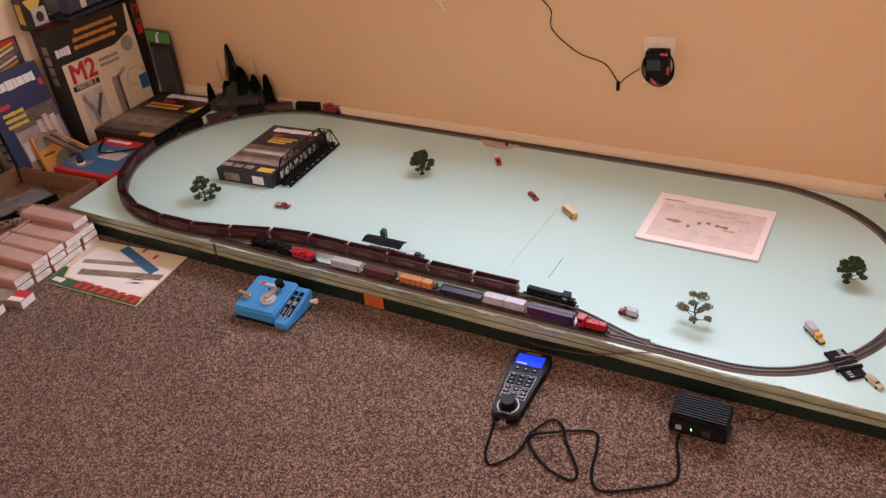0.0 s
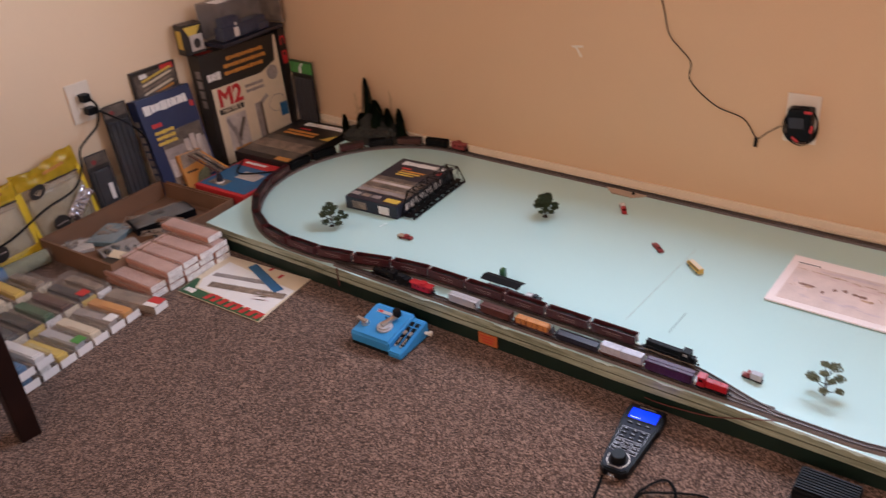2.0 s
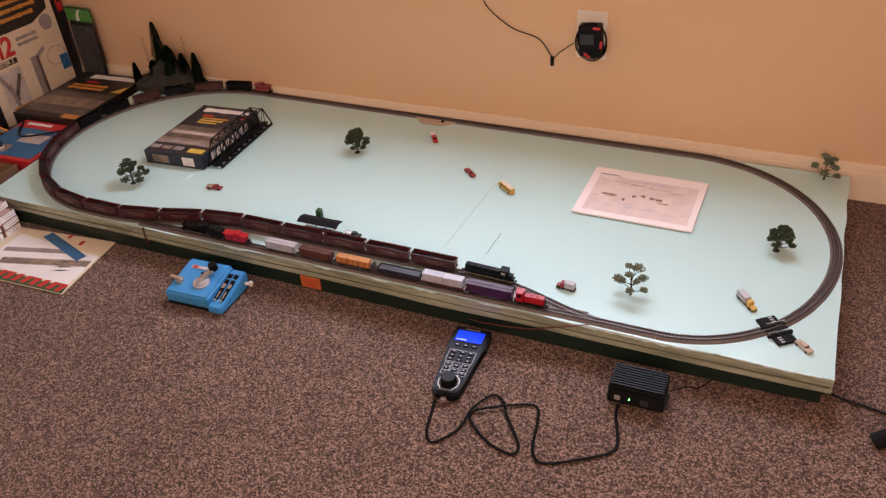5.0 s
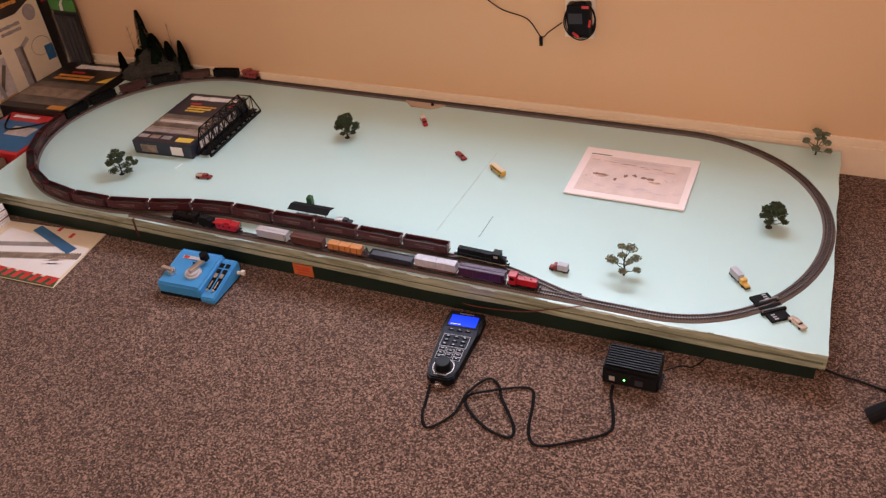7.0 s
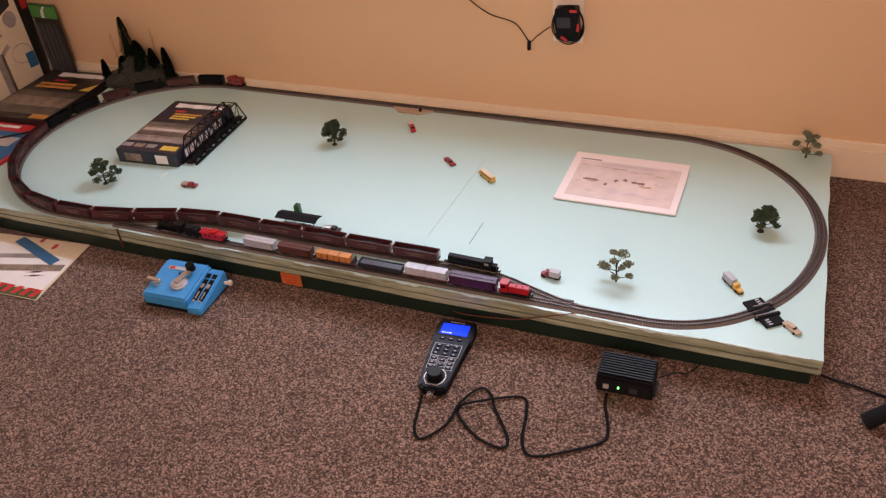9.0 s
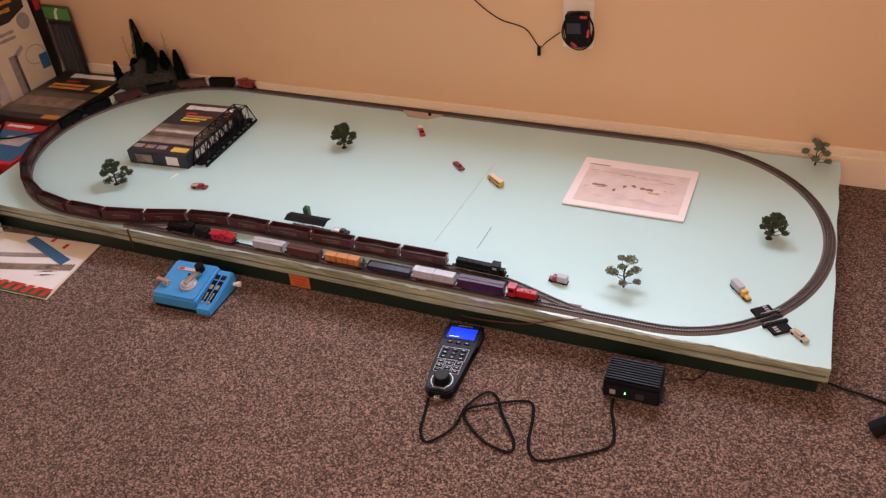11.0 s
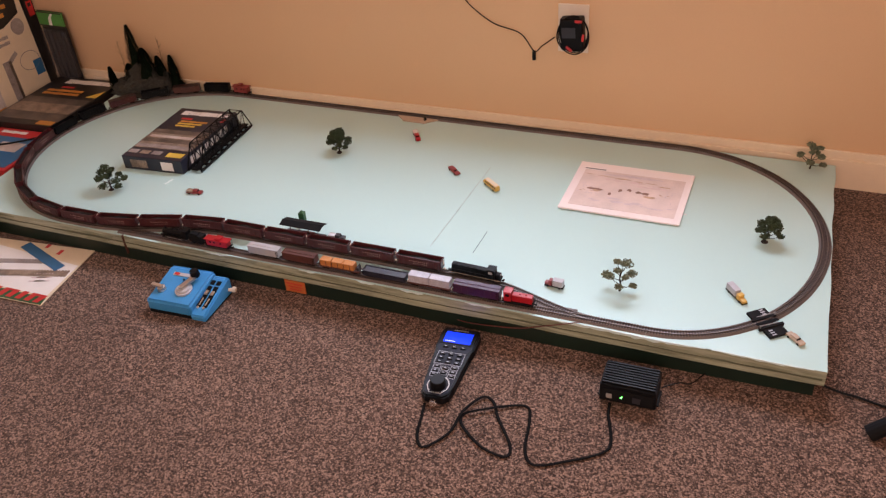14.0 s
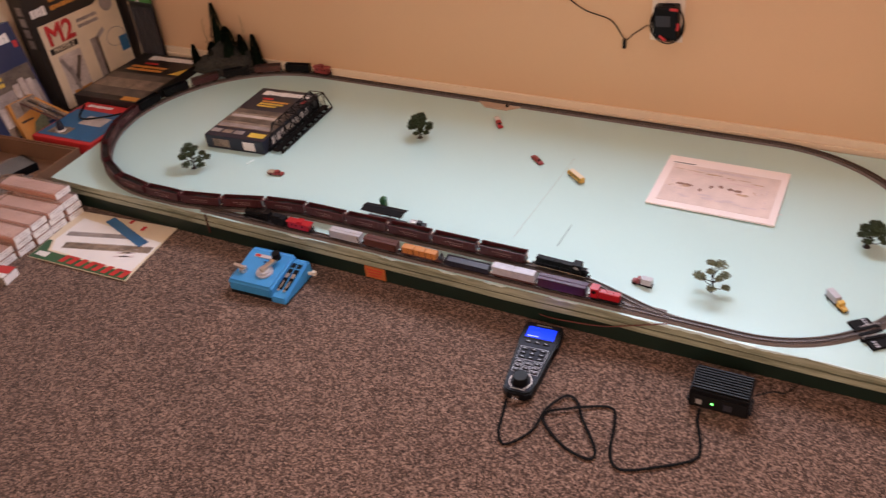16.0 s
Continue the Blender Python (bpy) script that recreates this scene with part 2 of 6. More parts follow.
PHOTO_BROWN = material("brown_photo_print", (0.085, 0.055, 0.042), 0.4, vary=0.6, scale=30, second=(0.27, 0.20, 0.15))
INK_BLACK = material("black_ink", (0.02, 0.016, 0.015), 0.4, vary=0.15)
INK_RED = material("red_ink", (0.55, 0.03, 0.03), 0.45, vary=0.08)
INK_ORANGE = material("orange_ink", (0.62, 0.26, 0.05), 0.45, vary=0.1)
INK_YELLOW = material("yellow_ink", (0.68, 0.46, 0.07), 0.45, vary=0.1)
INK_BLUE = material("blue_ink", (0.02, 0.13, 0.28), 0.45, vary=0.1)
INK_GREEN = material("green_ink", (0.06, 0.28, 0.06), 0.45, vary=0.1)
DEEP_GREEN = material("deep_green_ink", (0.015, 0.09, 0.035), 0.45, vary=0.12)
CASE_HAZE = material("pale_pink_haze", (0.54, 0.35, 0.31), 0.4, vary=0.25, scale=26)
CREAM = material("cream_card", (0.72, 0.60, 0.44), 0.5, vary=0.05)
PINKISH = material("pinkish_plastic_insert", (0.50, 0.20, 0.13), 0.4, vary=0.2, scale=30)
TAPE_ORANGE = material("orange_label", (0.50, 0.13, 0.035), 0.55, vary=0.2, scale=60)
WIRE_RED = material("red_brown_wire", (0.12, 0.025, 0.018), 0.45, vary=0.1)
COAL = material("coal_load", (0.014, 0.010, 0.010), 0.85, vary=0.5, scale=300, fine=900, bump=0.9)


# ---- building helpers ----
def thing(name, m=None, label="", category="", group="", kind=""):
    ob = new(name)
    ob.empty_display_size = 0.02
    if m is not None:
        ob.matrix_basis = m
    return tagged(ob, label, category, group, kind)


def part(name, bm, mat, parent=None, label="", smooth=False):
    """Links a bmesh as one mesh object under a thing or a part."""
    me = bpy.data.meshes.new(name)
    bmesh.ops.recalc_face_normals(bm, faces=bm.faces)
    bm.to_mesh(me)
    bm.free()
    me.materials.append(mat)
    if smooth:
        me.polygons.foreach_set("use_smooth", [True] * len(me.polygons))
    ob = new(name, me)
    if parent is not None:
        ob.parent = parent
    return tagged(ob, label)


def box(bm, c, s, bevel=0.0, m=None, taper=1.0):
    """A box at centre c of size s; taper shrinks its top."""
    got = bmesh.ops.create_cube(bm, size=1.0)["verts"]
    for v in got:
        k = taper if v.co.z > 0 else 1.0
        v.co = Vector((c[0] + v.co.x * s[0] * k, c[1] + v.co.y * s[1] * k, c[2] + v.co.z * s[2]))
    if bevel:
        edges = {e for v in got for e in v.link_edges}
        made = bmesh.ops.bevel(bm, geom=list(edges), offset=bevel, segments=2, affect="EDGES", profile=0.6)
        got = list({v for f in made["faces"] for v in f.verts} | {v for v in got if v.is_valid})
        seen = set(got)
        grow = list(got)
        while grow:
            v = grow.pop()
            for e in v.link_edges:
                o = e.other_vert(v)
                if o not in seen:
                    seen.add(o)
                    grow.append(o)
        got = list(seen)
    if m is not None:
        bmesh.ops.transform(bm, matrix=m, verts=got)
    return bm


def one_box(c, s, bevel=0.0, taper=1.0):
    return box(bmesh.new(), c, s, bevel, None, taper)


def cyl(bm, c, r, h, seg=16, r2=None, m=None):
    """A cylinder or cone standing at c (its base's middle)."""
    got = bmesh.ops.create_cone(bm, cap_ends=True, segments=seg, radius1=r, radius2=r if r2 is None else r2, depth=h)["verts"]
    mm = Matrix.Translation((c[0], c[1], c[2] + h / 2))
    bmesh.ops.transform(bm, matrix=(m @ mm) if m is not None else mm, verts=got)
    return bm


def rod(bm, a, b, r, seg=6, r2=None):
    a, b = Vector(a), Vector(b)
    d = b - a
    got = bmesh.ops.create_cone(bm, cap_ends=True, segments=seg, radius1=r, radius2=r if r2 is None else r2, depth=d.length)["verts"]
    bmesh.ops.transform(bm, matrix=Matrix.Translation((a + b) / 2) @ d.to_track_quat("Z", "Y").to_matrix().to_4x4(), verts=got)
    return bm


def smooth_line(points, steps=8):
    """A Catmull-Rom line through the points."""
    p = [Vector(q) for q in points]
    p = [p[0] * 2 - p[1]] + p + [p[-1] * 2 - p[-2]]
    out = []
    for i in range(1, len(p) - 2):
        for k in range(steps):
            t = k / steps
            a, b, c, d = p[i - 1], p[i], p[i + 1], p[i + 2]
            out.append(0.5 * (2 * b + (c - a) * t + (2 * a - 5 * b + 4 * c - d) * t * t + (3 * b - a - 3 * c + d) * t ** 3))
    return out + [p[-2]]


def tube(bm, points, r, seg=8, flat=1.0):
    """A swept cable; flat squeezes its height for ribbon cable."""
    rings = []
    for i, q in enumerate(points):
        d = (points[min(i + 1, len(points) - 1)] - points[max(i - 1, 0)]).normalized()
        side = d.cross(Vector((0, 0, 1)))
        side = side.normalized() if side.length > 1e-4 else Vector((1, 0, 0))
        up = side.cross(d).normalized()
        rings.append([bm.verts.new(q + side * math.cos(2 * math.pi * k / seg) * r + up * math.sin(2 * math.pi * k / seg) * r * flat) for k in range(seg)])
    for a, b in zip(rings, rings[1:]):
        for k in range(seg):
            bm.faces.new((a[k], a[(k + 1) % seg], b[(k + 1) % seg], b[k]))
    bm.faces.new(rings[0])
    bm.faces.new(rings[-1])
    return bm


def slab(points, z0, z1):
    """An upright prism over a plan of corner points."""
    bm = bmesh.new()
    lo = [bm.verts.new((x, y, z0)) for x, y in points]
    hi = [bm.verts.new((x, y, z1)) for x, y in points]
    bm.faces.new(lo)
    bm.faces.new(hi)
    n = len(points)
    for i in range(n):
        bm.faces.new((lo[i], lo[(i + 1) % n], hi[(i + 1) % n], hi[i]))
    return bm


def panel(parent, name, w, h, x, y, z, mat, t=0.0006):
    """A thin printed panel lying on the face z of a carton, centred at x, y."""
    return part(name, one_box((x, y, z + t / 2), (w, h, t)), mat, parent)


def lettering(parent, text, size, x, y, z, mat, heavy=0.018):
    """Raised printed words in the built-in font, lying on the face z."""
    cu = bpy.data.curves.new("lettering", "FONT")
    cu.bevel_depth, cu.bevel_resolution = size * heavy, 0
    cu.body, cu.size, cu.extrude, cu.align_x, cu.align_y = text, size, 0.0003, "CENTER", "CENTER"
    tmp = bpy.data.objects.new("tmp", cu)
    scene.collection.objects.link(tmp)
    me = bpy.data.meshes.new_from_object(tmp.evaluated_get(bpy.context.evaluated_depsgraph_get()))
    bpy.data.objects.remove(tmp)
    me.materials.clear()
    me.materials.append(mat)
    ob = new("lettering", me)
    ob.parent = parent
    ob.matrix_basis = Matrix.Translation((x, y, z + 0.0004))
    return ob


def bars(parent, name, n, w, h, x, y, z, mat, gap=0.25):
    """A word too small or not to be spelled: n plain letter blocks in a row, w wide in all."""
    step = w / n
    if h > 0.007 and n > 1:
        wide = [1.0 + 0.35 * math.sin(2.3 * i + 9 * w) for i in range(n)]
        unit, at = w / sum(wide), x - w / 2
        for k in wide:
            o = part(name.replace("bars", "block"), one_box((at + unit * k / 2, y, z + 0.0004), (unit * k * (1 - gap * 0.7), h * (0.86 + 0.14 * math.sin(5 * k)), 0.0008)), mat, parent)
            at += unit * k
        return o
    bm = bmesh.new()
    for i in range(n):
        box(bm, (x - w / 2 + step * (i + 0.5), y, z + 0.0004), (step * (1 - gap), h, 0.0008))
    return part(name.replace("_bars", "_line"), bm, mat, parent)


def west(y, z, x, lean=0.0, turn=0.0):
    """The pose of a carton that stands against the west wall, its face to the room: local x runs north, local y up."""
    base = Matrix(((0, 0, 1, x), (1, 0, 0, y), (0, 1, 0, z), (0, 0, 0, 1)))
    return base @ Matrix.Rotation(radians(turn), 4, "Y") @ Matrix.Rotation(radians(-lean), 4, "X")


# ---- the room ----
def structure(name, bm, mat, label):
    return tagged(part(name, bm, mat), label, kind="structure")


structure("floor", one_box(((WALL_X + EAST_X) / 2, (SOUTH_Y + WALL_Y) / 2, -0.05), (EAST_X - WALL_X + 0.3, WALL_Y - SOUTH_Y + 0.3, 0.1)), CARPET, "speckled brown and grey cut-pile carpet")
bm = bmesh.new()
x0, x1, z0, z1 = WIN
for cx, sx, cz, sz in (((WALL_X + x0) / 2, x0 - WALL_X, CEIL / 2, CEIL), ((x1 + EAST_X) / 2, EAST_X - x1, CEIL / 2, CEIL),
                       ((x0 + x1) / 2, x1 - x0, z0 / 2, z0), ((x0 + x1) / 2, x1 - x0, (z1 + CEIL) / 2, CEIL - z1)):
    box(bm, (cx, WALL_Y + 0.07, cz), (sx, 0.14, sz))
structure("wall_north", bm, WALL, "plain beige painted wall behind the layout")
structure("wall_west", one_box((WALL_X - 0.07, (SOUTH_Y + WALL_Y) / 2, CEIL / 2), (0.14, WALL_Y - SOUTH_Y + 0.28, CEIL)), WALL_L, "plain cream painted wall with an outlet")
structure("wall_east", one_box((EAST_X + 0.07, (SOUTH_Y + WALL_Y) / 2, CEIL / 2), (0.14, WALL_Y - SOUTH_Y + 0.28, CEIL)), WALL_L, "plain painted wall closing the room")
# opening cut only to let the added south fill light in
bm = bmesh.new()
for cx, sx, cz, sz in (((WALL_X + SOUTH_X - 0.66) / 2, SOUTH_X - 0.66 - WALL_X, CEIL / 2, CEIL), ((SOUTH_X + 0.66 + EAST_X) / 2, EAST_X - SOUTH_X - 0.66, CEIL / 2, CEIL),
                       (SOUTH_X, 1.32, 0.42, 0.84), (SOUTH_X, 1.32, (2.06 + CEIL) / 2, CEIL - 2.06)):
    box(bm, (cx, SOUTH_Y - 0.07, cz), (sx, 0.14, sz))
structure("wall_south", bm, WALL_L, "plain unseen wall with an opening for the fill light")
structure("ceiling", one_box(((WALL_X + EAST_X) / 2, (SOUTH_Y + WALL_Y) / 2, CEIL + 0.05), (EAST_X - WALL_X + 0.3, WALL_Y - SOUTH_Y + 0.3, 0.1)), CEILING, "plain white painted ceiling")
# skirting with a stepped top
bm = bmesh.new()
box(bm, ((WALL_X + EAST_X) / 2, WALL_Y - 0.006, 0.038), (EAST_X - WALL_X, 0.012, 0.076), 0.0015)
box(bm, ((WALL_X + EAST_X) / 2, WALL_Y - 0.004, 0.086), (EAST_X - WALL_X, 0.008, 0.02), 0.002)
structure("baseboard", bm, TRIM, "painted baseboard with a stepped top along the beige wall")
bm = bmesh.new()
box(bm, (WALL_X + 0.006, (SOUTH_Y + WALL_Y) / 2 - 0.01, 0.038), (0.012, WALL_Y - SOUTH_Y - 0.03, 0.076), 0.0015)
box(bm, (WALL_X + 0.004, (SOUTH_Y + WALL_Y) / 2 - 0.01, 0.086), (0.008, WALL_Y - SOUTH_Y - 0.03, 0.02), 0.002)
structure("baseboard", bm, TRIM, "painted baseboard along the cream wall")
# window over the layout
win = tagged(thing("window_1"), "white framed window over the layout", kind="structure")
for cx, cz, sx, sz in ((x0 + 0.02, WIN_Z, 0.04, z1 - z0), (x1 - 0.02, WIN_Z, 0.04, z1 - z0), (WIN_X, z0 + 0.02, x1 - x0 - 0.08, 0.04), (WIN_X, z1 - 0.02, x1 - x0 - 0.08, 0.04), (WIN_X, WIN_Z, 0.03, z1 - z0 - 0.08)):
    part("window_frame", one_box((cx, WALL_Y + 0.115, cz), (sx, 0.03, sz), 0.003), WHITE, win)
part("window_sill", one_box((WIN_X, WALL_Y - 0.005, z0 - 0.012), (x1 - x0 + 0.10, 0.05, 0.022), 0.004), WHITE, win, "white painted window sill")
for sx in (-1, 1):
    pane = part("pane", one_box((WIN_X + sx * (x1 - x0) / 4, WALL_Y + 0.118, WIN_Z), ((x1 - x0) / 2 - 0.06, 0.004, z1 - z0 - 0.08)), GLASS, win)
    pane.visible_shadow = False


# ---- the layout: foam on a flat dark green door ----
TOP = 0.07
layout = thing("model_railway_board", None, "pale green foam board on a dark green door", "train layout")
PLAN = [(0.0, 0.0), (-2.033, 0.0), (-2.105, 0.752), (0.0, 0.738)]


def foam_slab():
    """The foam top, with slightly dented edges and a front joint."""
    bm = slab(PLAN, 0.037, TOP)
    bmesh.ops.subdivide_edges(bm, edges=[e for e in bm.edges if e.calc_length() > 0.5], cuts=60, use_grid_fill=True)
    for v in bm.verts:
        q = v.co.copy()
        if q.y < 0.002:
            v.co.y += 0.003 * noise.noise((q.x * 9, q.z * 40, 0.3))
            v.co.z += 0.0022 * noise.noise((q.x * 6, q.z * 30, 4.0))
        if q.x > -0.002:
            v.co.x += 0.003 * noise.noise((q.y * 14, q.z * 40, 2.3))
    bm.normal_update()
    me = bpy.data.meshes.new("foam_slab")
    for f in bm.faces:
        f.material_index = 0 if f.normal.z > 0.6 else 1
    bmesh.ops.recalc_face_normals(bm, faces=bm.faces)
    for f in bm.faces:
        f.material_index = 0 if f.normal.z > 0.6 else 1
    bm.to_mesh(me)
    # serves the scuff and the painted sheen of the front edge
    bm.free()
    me.materials.append(FOAM)
    me.materials.append(FOAM_EDGE)
    ob = new("foam_slab", me)
    ob.parent = layout
    return tagged(ob, "pale green painted foam with olive edges")


foam_slab()
part("door_base", slab([(-0.012, 0.012), (-0.45, 0.0035), (-2.018, 0.0035), (-2.085, 0.742), (-0.012, 0.730)], 0.0, 0.0365), GREEN_DARK, layout, "dark green painted door")
label = part("price_label", one_box((-1.059, 0.0010, 0.0195), (0.050, 0.003, 0.030), 0.0005), TAPE_ORANGE, layout, "orange paper label")
for i in range(3):
    part("label_bar", one_box((-1.059, -0.0008, 0.0275 - 0.0075 * i), (0.040 - 0.006 * i, 0.0008, 0.0022)), INK_RED, label)
# lengthwise grooves of the foam's front face and the strap round it
bm = bmesh.new()
for i in range(40):
    box(bm, (-0.03 - i * 0.0505, -0.0006, 0.0515 + 0.0012 * noise.noise((i * 0.7, 0, 0))), (0.051, 0.0036, 0.0013))
part("edge_groove", bm, FOAM_GROOVE, layout)
part("strap", one_box((-1.515, -0.0015, 0.046), (0.0020, 0.006, 0.052)), BROWN_CAR, layout)
# the open joint between the two foam sheets
bm = bmesh.new()
box(bm, (0, 0, 0), (0.0016, 0.36, 0.0006), m=pose(-0.795, 0.34, TOP + 0.0004, 0, 0, -2.0))
part("foam_joint", bm, FOAM_SEAM, layout)
bm = bmesh.new()
box(bm, (0, 0, 0), (0.0016, 0.085, 0.0006), m=pose(-0.702, 0.205, TOP + 0.0004, 0, 0, -1.5))
part("foam_scar", bm, FOAM_CUT, layout)

part("scuff", box(bmesh.new(), (0, 0, 0), (0.007, 0.028, 0.0006), m=pose(-1.566, 0.240, TOP + 0.0004, 0, 0, -8)), FOAM_SCUFF_SHEEN, layout, "pale scuff on the foam")

# ---- track ----
CX_R, CX_L, Y_F = -0.365, -1.69, 0.017


def loop_line():
    """The centre line of the main loop, from the front of the east curve, running west."""
    pts = []
    ease = lambda u: u * u * (3 - 2 * u)
    x = -0.307
    while x > CX_L:
        if x > -0.40:
            y = Y_F
        elif x > -0.66:
            y = Y_F + 0.060 * ease((-0.40 - x) / 0.26)
        elif x > -1.28:
            y = Y_F + 0.060
        elif x > -1.62:
            y = Y_F + 0.060 * (1 - ease((-1.28 - x) / 0.34))
        else:
            y = Y_F
        pts.append(Vector((x, y, TOP)))
        x -= 0.01
    for k in range(61):
        a = math.pi * k / 60
        pts.append(Vector((CX_L - 0.372 * math.sin(a), 0.3835 - 0.3665 * math.cos(a), TOP)))
    for k in range(1, 60):
        u = k / 60
        pts.append(Vector((CX_L + (CX_R - CX_L) * u, 0.75 - 0.015 * u, TOP)))
    for k in range(60):
        a = math.pi * k / 60
        cx, rx = (CX_R, 0.352) if k <= 30 else (-0.307, 0.294)
        pts.append(Vector((cx + rx * math.sin(a), 0.376 + 0.359 * math.cos(a), TOP)))
    return pts + [pts[0].copy()]


def walk_line(pts):
    """Arc length along the line, and a function that gives place and heading there."""
    d = [0.0]
    for a, b in zip(pts, pts[1:]):
        d.append(d[-1] + (b - a).length)
    xs, ys = [p.x for p in pts], [p.y for p in pts]

    def at(s):
        return Vector((float(np.interp(s % d[-1], d, xs)), float(np.interp(s % d[-1], d, ys)), TOP))
    return d[-1], at


def track(name, pts, label, closed=False):
    """Roadbed, sleepers and two rails along a line."""
    total, at = walk_line(pts)
    ob = thing(name, None, label, "model track")

    def ribbon(profile, step):
        bm = bmesh.new()
        n = max(2, int(total / step))
        rings = []
        for i in range(n + 1):
            s = min(total - 1e-5, total * i / n)
            q, d = at(s), (at(min(total - 1e-5, s + 0.004)) - at(max(0, s - 0.004))).normalized()
            side = Vector((d.y, -d.x, 0))
            rings.append([bm.verts.new(q + side * u + Vector((0, 0, w))) for u, w in profile])
        m = len(profile)
        for a, b in zip(rings, rings[1:]):
            for k in range(m - 1):
                bm.faces.new((a[k], a[k + 1], b[k + 1], b[k]))
        if not closed:
            bm.faces.new(rings[0])
            bm.faces.new(rings[-1])
        return bm
    part("roadbed", ribbon([(-0.0125, 0.0002), (-0.0085, 0.0045), (0.0085, 0.0045), (0.0125, 0.0002)], 0.012), ROADBED, ob, "grey-brown moulded roadbed")
    for off in (-0.0047, 0.0047):
        part("rail", ribbon([(off - 0.0007, 0.0050), (off - 0.0007, 0.0072), (off + 0.0007, 0.0072), (off + 0.0007, 0.0050)], 0.010), RAIL, ob, "nickel silver rail")
    bm = bmesh.new()
    n = int(total / 0.0052)
    for i in range(n):
        s = (i + 0.5) * total / n
        q, d = at(s), (at(min(total - 1e-5, s + 0.003)) - at(max(0, s - 0.003))).normalized()
        side = Vector((d.y, -d.x, 0))
        c = [q + side * u + d * v + Vector((0, 0, w)) for w in (0.0044, 0.0053) for u, v in ((-0.0085, -0.0013), (0.0085, -0.0013), (0.0085, 0.0013), (-0.0085, 0.0013))]
        vs = [bm.verts.new(p) for p in c]
        for f in ((4, 5, 6, 7), (0, 1, 5, 4), (1, 2, 6, 5), (2, 3, 7, 6), (3, 0, 4, 7)):
            bm.faces.new([vs[j] for j in f])
    tagged(part("tie_strip", bm, TIE, ob, "dark plastic sleepers"), kind="stuff")
    return ob, total, at


LOOP = loop_line()
_, LOOP_LEN, loop_at = track("loop_track", LOOP, "oval of grey roadbed model track with metal rails", True)
SIDE = [Vector((-0.415 - 0.01 * i, Y_F, TOP + 0.0003)) for i in range(113)]
_, SIDE_LEN, side_at = track("siding_track", SIDE, "straight siding of grey roadbed track along the board's front")
turnout = thing("turnout_bed", None, "grey wedge of roadbed between the joining tracks", "model track")
part("wedge", slab([(-0.44, Y_F), (-0.56, Y_F), (-0.56, Y_F + 0.026), (-0.50, Y_F + 0.016)], TOP + 0.0002, TOP + 0.0038), ROADBED, turnout)
part("switch_motor", one_box((-0.462, Y_F + 0.0185, TOP + 0.0022), (0.040, 0.004, 0.0036), 0.0008), ROADBED, turnout)


def edge_sheen(x0, x1, deep, seed):
    """Pale ragged strip over the foam's front edge, painted in for its bright sheen."""
    bm = bmesh.new()
    n = max(3, int((x1 - x0) / 0.006))
    rows = []
    for i in range(n + 1):
        x = x0 + (x1 - x0) * i / n
        y = 0.003 * noise.noise((x * 9, TOP * 40, 0.3)) - 0.0008
        d = deep * min(1, 4 * i / n, 4 * (n - i) / n) * (0.7 + 0.75 * noise.noise((x * 60, seed, 0))) + 0.0003
        rows.append([bm.verts.new((x, y + a, TOP - b)) for a, b in ((0.0016, -0.0004), (0, -0.0003), (0, d), (0.0016, d))])
    for a, b in zip(rows, rows[1:]):
        for k in range(4):
            bm.faces.new((a[k], a[(k + 1) % 4], b[(k + 1) % 4], b[k]))
    bmesh.ops.recalc_face_normals(bm, faces=bm.faces)
    part("painted_sheen", bm, FOAM_SCUFF_SHEEN, layout, "ragged pale strip painted in as sheen on the foam's edge")


# one long painted sheen, then short painted glints along the edge
edge_sheen(-0.50, -0.20, 0.0075, 1.0)
for k, (x0, x1) in enumerate(((-1.28, -1.22), (-1.04, -1.00), (-0.90, -0.86), (-0.80, -0.75), (-0.66, -0.60), (-0.19, -0.02))):
    edge_sheen(x0, x1, 0.0040, 3.0 + k)


# ---- rolling stock: local x along the car, z up from the rail ----
RAIL_TOP = TOP + 0.0073


def bogies(ob, half, r=0.0028):
    for sx in (-1, 1):
        bm = bmesh.new()
        box(bm, (sx * half, 0, 0.0045), (0.017, 0.010, 0.0022), 0.0004)
        for sy in (-1, 1):
            box(bm, (sx * half, sy * 0.0062, 0.0032), (0.016, 0.0012, 0.0024))
        b = part("bogie", bm, BLACK_MATT, ob)
        for wx in (-0.0055, 0.0055):
            bm = bmesh.new()
            for sy in (-1, 1):
                cyl(bm, (0, 0, -0.0006), r, 0.0012, 12, m=pose(sx * half + wx, sy * 0.0046, r, 90, 0, 0))
            rod(bm, (sx * half + wx, -0.0046, r), (sx * half + wx, 0.0046, r), 0.0006)
            part("wheelset", bm, RAIL, b)


def couplers(ob, half, mat=None):
    for sx in (-1, 1):
        bm = bmesh.new()
        box(bm, (sx * (half + 0.002), 0, 0.0055), (0.006, 0.0022, 0.0018))
        box(bm, (sx * (half + 0.0045), 0.0008, 0.0055), (0.0022, 0.004, 0.0034))
        part("coupler", bm, mat or BLACK, ob)


